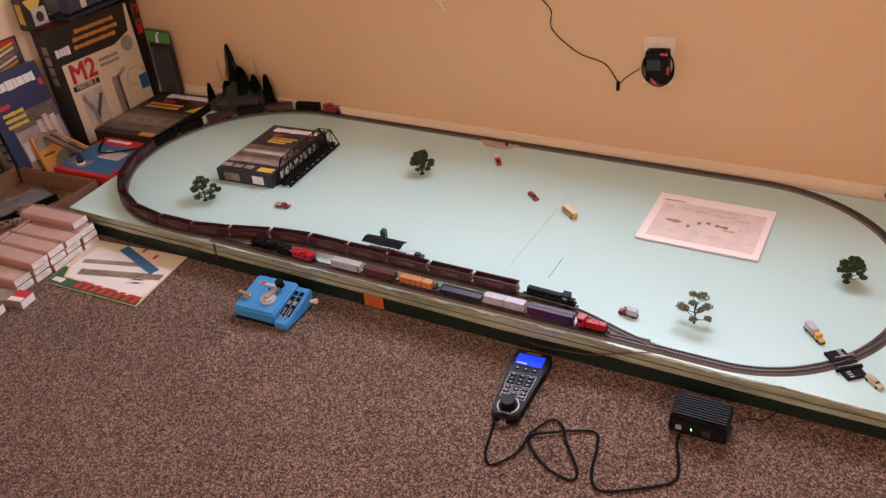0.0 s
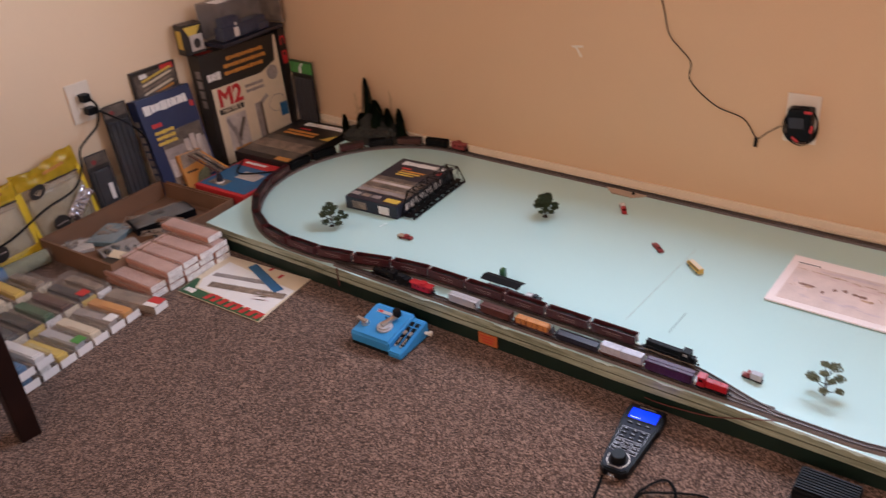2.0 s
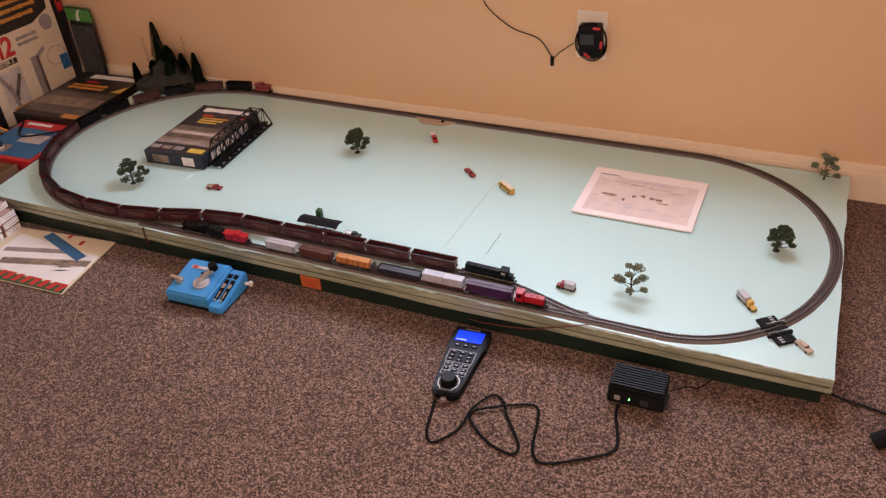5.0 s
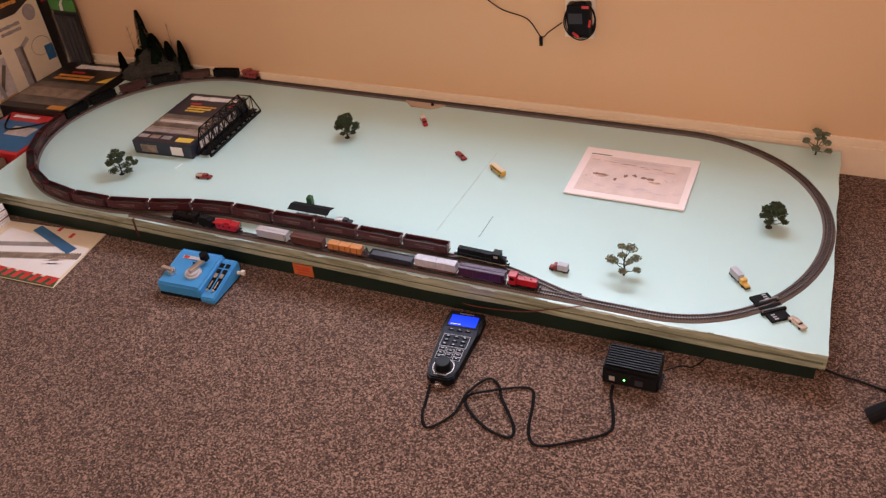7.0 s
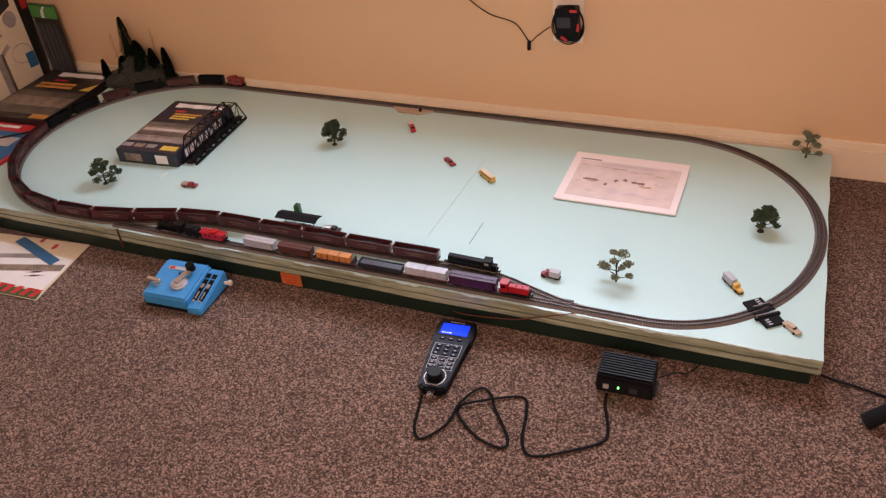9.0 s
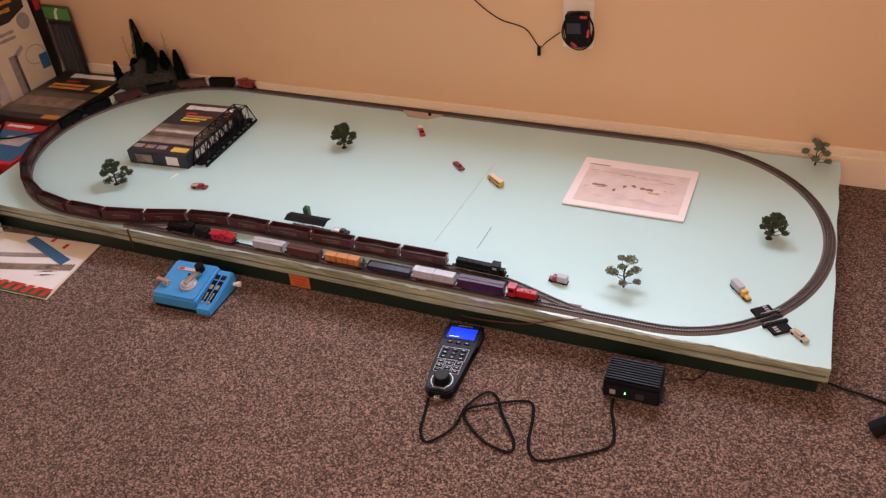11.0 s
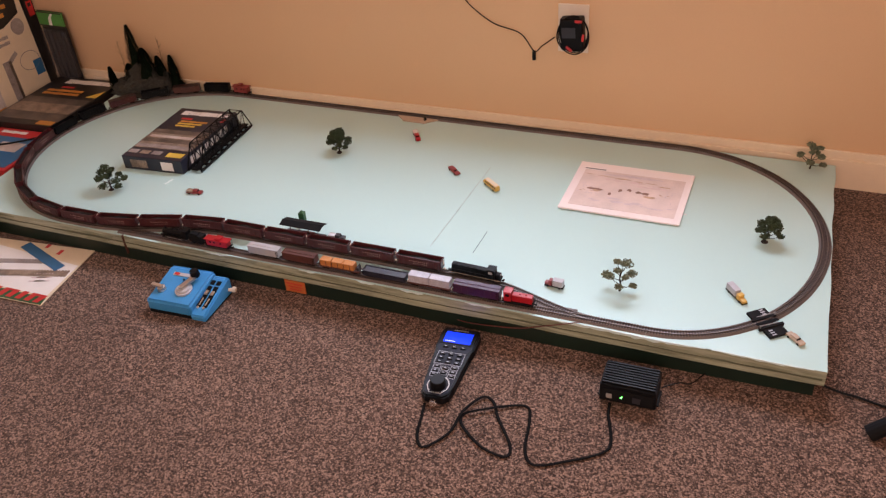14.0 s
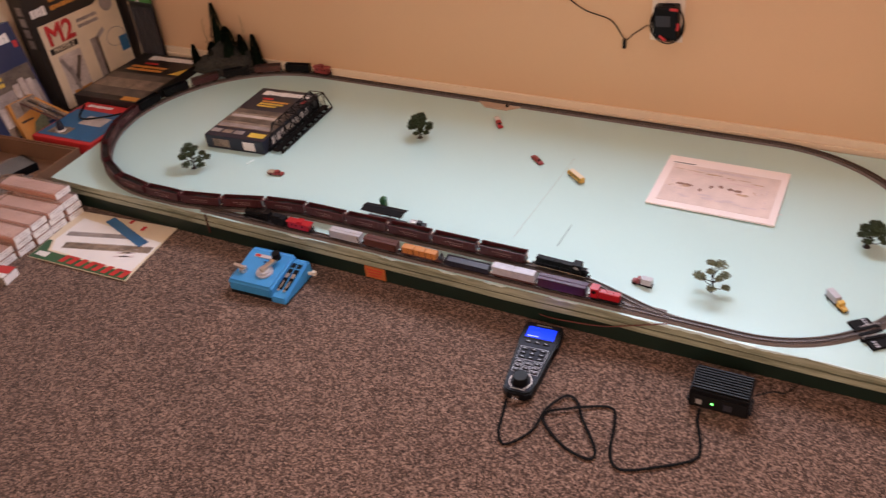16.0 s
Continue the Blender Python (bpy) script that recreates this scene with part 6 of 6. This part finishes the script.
def foam_bag(y, x, w, h, seed, label, fill, tip=0.0):
    rng = random.Random(seed)
    ob = thing("scenery_bag", west(y, 0.004, x, 4.0) @ pose(0, 0, 0, 0, 0, tip), label, "plastic bag", BAGS)

    def pillow(w0, h0, y0, d, n=22):
        bm = bmesh.new()
        grid = {}
        for side in (0, 1):
            for i in range(n + 1):
                for j in range(n + 1):
                    u, v = i / n, j / n
                    edge = (math.sin(math.pi * u) * math.sin(math.pi * v)) ** 0.45
                    wr = 0.006 * noise.noise((u * 5 + seed, v * 5, side)) + 0.003 * noise.noise((u * 14, v * 14 + seed, side))
                    z = (d * edge * (1.15 - 0.5 * v) + wr * edge) * (1 if side else 0.15)
                    grid[side, i, j] = bm.verts.new((w0 * (u - 0.5) * (1 + 0.03 * math.sin(9 * v + seed)), y0 + h0 * v, z))
            for i in range(n):
                for j in range(n):
                    bm.faces.new((grid[side, i, j], grid[side, i + 1, j], grid[side, i + 1, j + 1], grid[side, i, j + 1]))
        bmesh.ops.remove_doubles(bm, verts=bm.verts, dist=0.0004)
        return bm
    part("filling", pillow(w * 0.84, h * 0.60, 0.006, 0.024), fill, ob, "crumbly scenery filling", True)
    part("film", pillow(w, h * 0.80, 0.0, 0.036), FILM, ob, "clear film", True)
    top = bmesh.new()
    n = 24
    rows = []
    for j in range(7):
        v = j / 6
        rows.append([])
        for i in range(n + 1):
            u = i / n
            crest = h * (0.97 + 0.035 * math.sin(5.2 * u + seed) + 0.02 * noise.noise((u * 6, seed, 0)))
            foot = h * (0.76 - 0.05 * u)
            z = 0.012 * math.sin(math.pi * u) ** 0.5 * (1 - 0.6 * v) + 0.008 * noise.noise((u * 7 + seed, v * 3, 2)) + 0.006
            rows[-1].append(top.verts.new((w * 1.02 * (u - 0.5), foot + (crest - foot) * v, z)))
    for a, b in zip(rows, rows[1:]):
        for i in range(n):
            top.faces.new((a[i], a[i + 1], b[i + 1], b[i]))
    bmesh.ops.solidify(top, geom=list(top.faces), thickness=0.0012)
    part("header", top, BAG_YELLOW, ob, "crumpled yellow printed header", True)
    for sx in (-1, 1):
        part("yellow_border", one_box((sx * w * 0.470, h * 0.38, 0.010), (w * 0.060, h * 0.74, 0.005), 0.001), BAG_YELLOW, ob)
    part("yellow_border", one_box((0, 0.014, 0.014), (w * 0.96, 0.026, 0.010), 0.003), BAG_YELLOW, ob)
    part("round_label", cyl(bmesh.new(), (-w * 0.14, h * 0.24, 0.0375), 0.025, 0.0012, 24), INK_BLACK, ob)
    part("label_bar", one_box((-w * 0.14, h * 0.24, 0.0390), (0.036, 0.003, 0.0008)), PHOTO_GREY, ob)
    badge = part("oval_badge", cyl(bmesh.new(), (0, 0, 0), 0.026, 0.0012, 22, m=pose(-w * 0.26, h * 0.70, 0.031, 0, 0, 20) @ Matrix.Diagonal((1, 0.74, 1, 1))), INK_BLACK, ob)
    bm = bmesh.new()
    for k in range(-2, 3):
        rod(bm, (-w * 0.26, h * 0.65, 0.0326), (-w * 0.26 + 0.007 * k, h * 0.725 - 0.003 * abs(k), 0.0326), 0.0006, 4)
    part("printed_twig", bm, CREAM, badge)
    part("title_strip", box(bmesh.new(), (0, 0, 0), (w * 0.50, 0.004, 0.001), m=pose(w * 0.16, h * 0.735, 0.030, 0, 0, -3)), INK_BLACK, ob)
    part("title_strip", box(bmesh.new(), (0, 0, 0), (w * 0.34, 0.009, 0.001), m=pose(w * 0.10, h * 0.86, 0.024, 0, 0, 4)), INK_ORANGE, ob)
    return ob


ob = foam_bag(-0.178, -2.472, 0.205, 0.252, 3, "yellow-edged bag with silvery scenery foil", CRUMB, 5.0)
bm = bmesh.new()
bmesh.ops.create_grid(bm, x_segments=26, y_segments=12, size=0.5)
for q in bm.verts:
    edge = min(1.0, 6 * (0.5 - abs(q.co.x)), 6 * (0.5 - abs(q.co.y)))
    q.co = Vector((q.co.x * 0.105 * (1 + 0.2 * noise.noise((q.co.y * 5, 1, 1))), q.co.y * 0.044, edge * (0.007 + 0.006 * noise.noise((q.co.x * 9, q.co.y * 6, 3)) + 0.004 * noise.noise((q.co.x * 23, q.co.y * 15, 5)))))
bmesh.ops.transform(bm, matrix=pose(0.046, 0.085, 0.036, 0, 0, 40), verts=bm.verts)
part("foil", bm, FOIL, ob, "crumpled silvery foil")
foam_bag(-0.385, -2.455, 0.190, 0.240, 7, "yellow-topped bag of beige scenery crumbs", CRUMB, 3.0)

# cardboard tray with small packets
ob = thing("cardboard_tray", pose(-2.262, -0.070, 0.0, 0, 0, 3), "shallow brown cardboard tray of small parts", "tray")
part("tray_floor", one_box((0, 0, 0.002), (0.330, 0.445, 0.003)), CARDBOARD, ob)
for sx in (-1, 1):
    part("long_side", box(one_box((sx * 0.1640, 0, 0.0295), (0.0035, 0.447, 0.059)), (sx * 0.1575, 0, 0.0280), (0.0035, 0.421, 0.056)), CARDBOARD, ob)
for sy in (-1, 1):
    part("short_side", box(one_box((0, sy * 0.2215, 0.0290), (0.324, 0.0035, 0.058)), (0, sy * 0.2150, 0.0275), (0.302, 0.0035, 0.055)), CARDBOARD, ob)
SMALL = "packets in the tray"
rng = random.Random(12)
for u, v, w, l, d, a, mat, lab in ((-0.020, 0.085, 0.085, 0.190, 0.022, -14, BLACK, "black parts pack under crinkled film"), (-0.075, -0.060, 0.095, 0.120, 0.014, 24, PACK_TEAL, "grey-blue card packet in the tray"),
                                   (0.045, -0.105, 0.090, 0.110, 0.016, -16, PHOTO_GREY, "grey parts packet under clear film"), (-0.098, -0.160, 0.090, 0.075, 0.010, 62, PHOTO_PALE, "pale film packet in the tray corner"),
                                   (0.085, 0.060, 0.070, 0.120, 0.012, -6, DARK_GREY, "dark grey parts packet in the tray"), (0.110, -0.170, 0.060, 0.055, 0.030, 12, INK_BLACK, "small black carton with a cream flap")):
    pk = thing("packet", pose(-2.262 + u, -0.070 + v, 0.0045, 0, 0, a), lab, "packet", SMALL)
    part("card", one_box((0, 0, d / 2), (w, l, d), 0.001), mat, pk)
    if mat is INK_BLACK:
        part("flap", box(bmesh.new(), (0, 0, 0), (w, l * 0.5, 0.001), m=pose(0.004, 0.020, d + 0.006, 16, 0, 0)), CREAM, pk, "cream inner flap")
        continue
    bm = bmesh.new()
    bmesh.ops.create_grid(bm, x_segments=14, y_segments=20, size=0.5)
    for q in bm.verts:
        edge = min(1.0, 5 * (0.5 - abs(q.co.x)), 5 * (0.5 - abs(q.co.y)))
        q.co = Vector((q.co.x * w * 0.94, q.co.y * l * 0.94, d + 0.001 + edge * (0.012 + 0.010 * noise.noise((q.co.x * 4 + a, q.co.y * 7, 1)) + 0.004 * noise.noise((q.co.x * 13, q.co.y * 17, a)))))
    part("film", bm, FILM_BRIGHT, pk, "crinkled clear film", True)
    if mat is not BLACK:
        bm = bmesh.new()
        for k in range(7):
            box(bm, (rng.uniform(-0.3, 0.3) * w, rng.uniform(-0.35, 0.35) * l, d + 0.003), (rng.uniform(0.008, 0.022), rng.uniform(0.006, 0.018), 0.006), 0.001)
        part("small_parts", bm, (PHOTO_BROWN, BLACK_MATT)[mat is PHOTO_GREY], pk, "small loose parts")
junk = (BLACK, DARK_GREY, PHOTO_BROWN, CARDBOARD, PHOTO_DARK)
for i in range(9):
    u, v = rng.uniform(-0.115, 0.11), rng.uniform(-0.14, 0.185)
    pk = thing("parts_sprue", pose(-2.262 + u, -0.070 + v, 0.012 + 0.008 * (i % 3), rng.uniform(-6, 6), rng.uniform(-6, 6), rng.uniform(0, 180)), "small dark parts sprue among the packets", "model part", SMALL)
    w, l = rng.uniform(0.022, 0.050), rng.uniform(0.04, 0.085)
    bm = bmesh.new()
    for sx in (-1, 1):
        rod(bm, (sx * w / 2, -l / 2, 0), (sx * w / 2, l / 2, 0), 0.0020, 5)
    for k in range(5):
        rod(bm, (-w / 2, -l / 2 + l * k / 4, 0), (w / 2, -l / 2 + l * k / 4, 0), 0.0018, 5)
        box(bm, (rng.uniform(-0.3, 0.3) * w, -l / 2 + l * (k + 0.4) / 5, 0.001), (w * 0.4, l * 0.12, 0.005), 0.0008)
    part("frame", bm, junk[i % 5], pk)

# stacks of white-ended model cases
STACK = "stacked white-ended model cases"
case = thing("model_case", pose(-2.02, -0.264, 0.0, 0, 0, 3), "slim pinkish model case with a white end label", "plastic case", STACK)
part("insert", one_box((-0.002, 0, 0.0072), (0.194, 0.046, 0.0115), 0.001), PINKISH, case, "orange-red insert")
# sheet added to give the case's top its pale hazy glare
part("top_haze", one_box((-0.003, 0.001, 0.0150), (0.186, 0.040, 0.0032), 0.0008), CASE_HAZE, case, "pale pink sheet added for the hazy glare on top")
part("cover", one_box((0, 0, 0.0102), (0.200, 0.0505, 0.0198), 0.0012), CLEAR_THICK, case, "clear cover")
part("end_label", one_box((0.1004, 0, 0.0102), (0.0010, 0.047, 0.0165)), WHITE, case, "white end label")
part("label_bar", one_box((0.1011, -0.004, 0.0145), (0.0006, 0.030, 0.0012)), PHOTO_GREY, case)
part("label_bar", one_box((0.1011, 0.004, 0.0075), (0.0006, 0.024, 0.0010)), PHOTO_GREY, case)
for c, n in enumerate((2, 3, 3, 3, 4)):
    for r in range(n):
        if c == 0 and r == 0:
            continue
        sh = (0.008 if (c, r) in ((1, 2), (3, 2)) else 0.0) + 0.003 * ((c * 7 + r * 3) % 3)
        copy_thing(case, pose(-2.02 + sh - 0.018 * (c == 4 and r == 3), -0.264 + 0.0527 * c, 0.0206 * r, 0, 0, 3 + ((c + r) % 3 - 1) * 0.8))

# clear cases of rolling stock, laid in rows
ROWCASE = "clear model cases laid in rows"
rng = random.Random(21)


def clear_case(x, y, a, inner, label, l=0.165, w=0.046, tag=None, end=WHITE):
    ob = thing("clear_case", pose(x, y, 0.0005, 0, 0, a), label, "plastic case", ROWCASE)
    part("tray", one_box((0, 0, 0.004), (l - 0.004, w - 0.003, 0.006), 0.001), CASE_TRAY, ob, "brownish plastic tray")
    part("model", box(one_box((0, 0, 0.0145), (l * 0.80, 0.028, 0.017), 0.002), (l * 0.1, 0, 0.024), (l * 0.5, 0.022, 0.004), 0.001), inner, ob)
    part("cover", one_box((0, 0, 0.0155), (l, w, 0.029), 0.0016), CLEAR, ob, "clear cover")
    part("end_label", one_box((l / 2 + 0.0006, 0, 0.012), (0.0010, w * 0.92, 0.020)), end, ob, "pale end label")
    if tag:
        part("price_tag", one_box((l * 0.36, 0.004, 0.0306), (0.030, 0.028, 0.0010)), tag, ob)
    return ob


front = [(INK_BLUE, "clear case with a teal model inside", None), (WHITE, "clear case with a white model inside", None), (INK_YELLOW, "clear case with a mustard yellow model", None), (SILVER, "clear case with silver model and green tag", INK_GREEN),
         (CREAM, "clear case with a cream model inside", None), (PHOTO_GREY, "clear case with a grey model and white tag", WHITE), (INK_ORANGE, "clear case with an orange model inside", None)]
for i, (inner, lab, tag) in enumerate(front):
    k = i / 6
    clear_case(-1.925 - 0.042 * k, -0.672 + 0.049 * i, 8 + rng.uniform(-1.5, 1.5), inner, lab, tag=tag)
    if i < 2:
        o = clear_case(-1.928 - 0.042 * k, -0.674 + 0.049 * i, 8, inner, lab)
        o.location.z = 0.0312
second = [(BROWN_CAR, "clear case with a brown model inside", None), (DARK_GREY, "clear case with a dark grey model", None), (INK_BLACK, "clear case with a black model inside", None), (DEEP_GREEN, "clear case with a dark green model", None),
          (BROWN_CAR, "clear case with a brown model inside", None), (NAVY, "clear case with navy model and red tag", INK_RED), (PHOTO_BROWN, "clear case with a rusty model inside", None)]
for i, (inner, lab, tag) in enumerate(second):
    clear_case(-2.118 - 0.003 * i, -0.645 + 0.050 * i, 7 + rng.uniform(-2, 2), inner, lab, tag=tag, end=(WHITE, CREAM, INK_YELLOW)[i % 3])
third = [(INK_YELLOW, "clear case with a mustard yellow model", None), (PHOTO_BROWN, "clear case with a rusty model inside", None), (CREAM, "clear case with a cream model inside", None), (INK_YELLOW, "clear case with a mustard yellow model", None), (PHOTO_BROWN, "clear case with a rusty model inside", None)]
for i, (inner, lab, tag) in enumerate(third):
    clear_case(-2.296, -0.640 + 0.055 * i, 5 + rng.uniform(-2, 2), inner, lab, l=0.150, end=CREAM)
ob = thing("model_case", pose(-1.945, -0.318, 0.0, 0, 0, 10), "model case with red and white end label", "plastic case", ROWCASE)
part("insert", one_box((0, 0, 0.011), (0.176, 0.040, 0.018), 0.001), PHOTO_BROWN, ob)
part("cover", one_box((0, 0, 0.012), (0.180, 0.045, 0.023), 0.0015), CLEAR, ob, "clear cover")
part("end_label", one_box((0.0906, 0, 0.012), (0.001, 0.042, 0.019)), WHITE, ob)
part("red_label", one_box((0.070, 0.008, 0.0242), (0.040, 0.026, 0.0010)), INK_RED, ob, "red label")
part("white_label", one_box((0.070, -0.013, 0.0242), (0.040, 0.015, 0.0010)), WHITE, ob)

# tube of grass mat
ob = thing("mat_tube", None, "clear tube with a blue label by the bags", "tube")
part("roll", rod(bmesh.new(), (-2.392, -0.68, 0.024), (-2.368, -0.315, 0.024), 0.0215, 24), LEAF_OLIVE, ob)
part("film", rod(bmesh.new(), (-2.392, -0.69, 0.024), (-2.367, -0.305, 0.024), 0.0230, 24), CLEAR, ob, "clear film")
part("blue_band", rod(bmesh.new(), (-2.3800, -0.500, 0.024), (-2.3772, -0.440, 0.024), 0.0237, 24), INK_BLUE, ob, "blue label band")

# ---- wall fittings ----


def outlet(m, label):
    ob = thing("wall_outlet", m, label, "outlet", "wall outlets")
    part("cover_plate", one_box((0, 0, 0.003), (0.077, 0.122, 0.006), 0.0025), OFFWHITE, ob)
    for sy in (-1, 1):
        part("socket", box(bmesh.new(), (0, sy * 0.0195, 0.0066), (0.034, 0.028, 0.0022), 0.001), OFFWHITE, ob)
        bm = bmesh.new()
        for sx in (-1, 1):
            box(bm, (sx * 0.0065, sy * 0.0195 + 0.003, 0.0078), (0.0022, 0.008, 0.0006))
        part("slot_pair", bm, BLACK, ob)
    part("screw", cyl(bmesh.new(), (0, 0, 0.006), 0.003, 0.0012, 12), STEEL, ob)
    return ob


NORTH = lambda x, z, y=WALL_Y: Matrix(((1, 0, 0, x), (0, 0, -1, y), (0, 1, 0, z), (0, 0, 0, 1)))
outlet(NORTH(-0.646, 0.350), "beige duplex wall outlet behind a black adapter")
outlet(west(-0.002, 0.356, WALL_X), "cream duplex wall outlet with two black plugs")

# adapter with its cord wound round it
ob = thing("power_adapter", NORTH(-0.641, 0.348, WALL_Y - 0.0092), "black plug-in adapter wrapped in its own cord", "adapter")
part("housing", box(bmesh.new(), (0, 0, 0.019), (0.056, 0.078, 0.036), 0.006, m=pose(0, 0, 0, 0, 0, 4)), BLACK, ob)
part("label_field", box(bmesh.new(), (-0.006, 0.006, 0.0376), (0.034, 0.026, 0.0008), m=pose(0, 0, 0, 0, 0, 4)), DARK_GREY, ob)
for i in range(4):
    pts = []
    for k in range(33):
        a = 2 * math.pi * k / 32
        pts.append(Vector((0.002 + (0.0335 + 0.002 * i) * math.cos(a) * (1 + 0.04 * math.sin(3 * a + i)), -0.004 + (0.043 + 0.0015 * i) * math.sin(a), 0.010 + 0.006 * i + 0.003 * math.sin(2 * a + i))))
    part("wound_cord", tube(bmesh.new(), pts, 0.0017, 6), BLACK, ob)
for x, y, a in ((0.018, 0.036, 0), (0.030, -0.004, 85), (-0.004, -0.034, -35)):
    part("red_tie", box(bmesh.new(), (0, 0, 0), (0.018, 0.006, 0.004), 0.001, m=pose(x, y, 0.0395, 0, 0, a)), INK_RED, ob, "red cord tie")
line = [(-1.062, WALL_Y - 0.004, 0.737), (-1.040, WALL_Y - 0.004, 0.670), (-1.012, WALL_Y - 0.004, 0.590), (-0.993, WALL_Y - 0.004, 0.521), (-0.962, WALL_Y - 0.004, 0.488), (-0.931, WALL_Y - 0.004, 0.455), (-0.928, WALL_Y - 0.004, 0.406), (-0.858, WALL_Y - 0.004, 0.351),
        (-0.784, WALL_Y - 0.004, 0.328), (-0.747, WALL_Y - 0.005, 0.284), (-0.725, WALL_Y - 0.008, 0.300), (-0.690, WALL_Y - 0.012, 0.328)]
tagged(part("adapter_cord", tube(bmesh.new(), smooth_line(line, 6), 0.0015, 6), BLACK), "thin black cord hanging down the beige wall", "cable")
tagged(part("cord_clip", one_box((-0.747, WALL_Y - 0.005, 0.272), (0.008, 0.008, 0.024), 0.001), BLACK), "small black clip on the wall cord", "clip")
ob = thing("tape_scraps", NORTH(-1.252, 0.449, WALL_Y - 0.0002), "crossed scraps of pale tape on the wall", "tape")
part("tape_strip", box(bmesh.new(), (0, 0, 0.0006), (0.034, 0.006, 0.0010), m=pose(-0.004, 0.010, 0, 0, 0, 6)), OFFWHITE, ob)
part("tape_strip", box(bmesh.new(), (0.002, -0.002, 0.0016), (0.036, 0.006, 0.0010), m=pose(0, 0, 0, 0, 0, -58)), OFFWHITE, ob)
ob = thing("tape_scraps", west(-0.402, 0.386, WALL_X + 0.0002), "strip of pale tape on the cream wall", "tape")
part("tape_strip", box(bmesh.new(), (0, 0, 0.0006), (0.085, 0.007, 0.0010), m=pose(0, 0, 0, 0, 0, 5)), WHITE, ob)

# two plugs and their cables at the west outlet
ob = thing("power_plug", west(0.000, 0.372, WALL_X + 0.008), "black plug with a cable in the upper socket", "plug")
part("plug_body", one_box((0.004, 0, 0.014), (0.026, 0.024, 0.028), 0.004), BLACK, ob)
ob = thing("power_plug", west(0.004, 0.330, WALL_X + 0.008), "black plug with a cable in the lower socket", "plug")
part("plug_body", one_box((0.006, 0, 0.016), (0.030, 0.022, 0.032), 0.004), BLACK, ob)
line = [(-2.492, 0.010, 0.372), (-2.480, 0.020, 0.340), (-2.478, 0.002, 0.290), (-2.470, -0.050, 0.262), (-2.438, -0.095, 0.250), (-2.415, -0.118, 0.205), (-2.405, -0.165, 0.160), (-2.400, -0.268, 0.140), (-2.400, -0.400, 0.095), (-2.430, -0.560, 0.075), (-2.45, -0.80, 0.02), (-2.46, -1.0, 0.005)]
tagged(part("power_cable", tube(bmesh.new(), smooth_line(line, 8), 0.0036, 8), BLACK), "black cable drooping from outlet across the bags", "cable")
line = [(-2.490, 0.022, 0.330), (-2.465, 0.050, 0.305), (-2.448, 0.095, 0.262), (-2.440, 0.128, 0.205), (-2.445, 0.140, 0.120), (-2.450, 0.150, 0.030)]
tagged(part("power_cable", tube(bmesh.new(), smooth_line(line, 8), 0.0032, 8), BLACK), "black cable running down behind the packs", "cable")

# ---- dark side table ----
ob = thing("side_table", pose(-1.958, -0.948, 0.0, 0, 0, -6), "dark-stained wooden side table with a lower shelf", "table")
part("tabletop", one_box((0, 0, 0.612), (0.508, 0.508, 0.026), 0.005), WOOD_DARK, ob)
for sx in (-1, 1):
    for sy in (-1, 1):
        lx, ly = sx * 0.225, sy * 0.225
        part("leg", box(bmesh.new(), (lx, ly, 0.2995), (0.042, 0.042, 0.599), 0.003, taper=1.0), WOOD_DARK, ob)
for a in range(4):
    m = Matrix.Rotation(a * math.pi / 2, 4, "Z")
    part("apron", box(bmesh.new(), (0, 0.225, 0.560), (0.42, 0.018, 0.078), 0.002, m=m), WOOD_DARK, ob)
part("shelf", cyl(cyl(bmesh.new(), (0, 0, 0.116), 0.262, 0.012, 48, 0.266), (0, 0, 0.128), 0.266, 0.006, 48, 0.262), WOOD_DARK, ob)
ob = thing("device_box", pose(-1.822, -0.905, 0.1345, 0, 0, -22), "flat black device with a white label", "device")
part("housing", one_box((0, 0, 0.018), (0.20, 0.17, 0.034), 0.004), BLACK, ob)
part("white_label", one_box((0.078, 0.040, 0.0356), (0.030, 0.060, 0.0010)), WHITE, ob)
part("metal_edge", one_box((0.1004, 0, 0.020), (0.0012, 0.16, 0.004)), STEEL, ob)
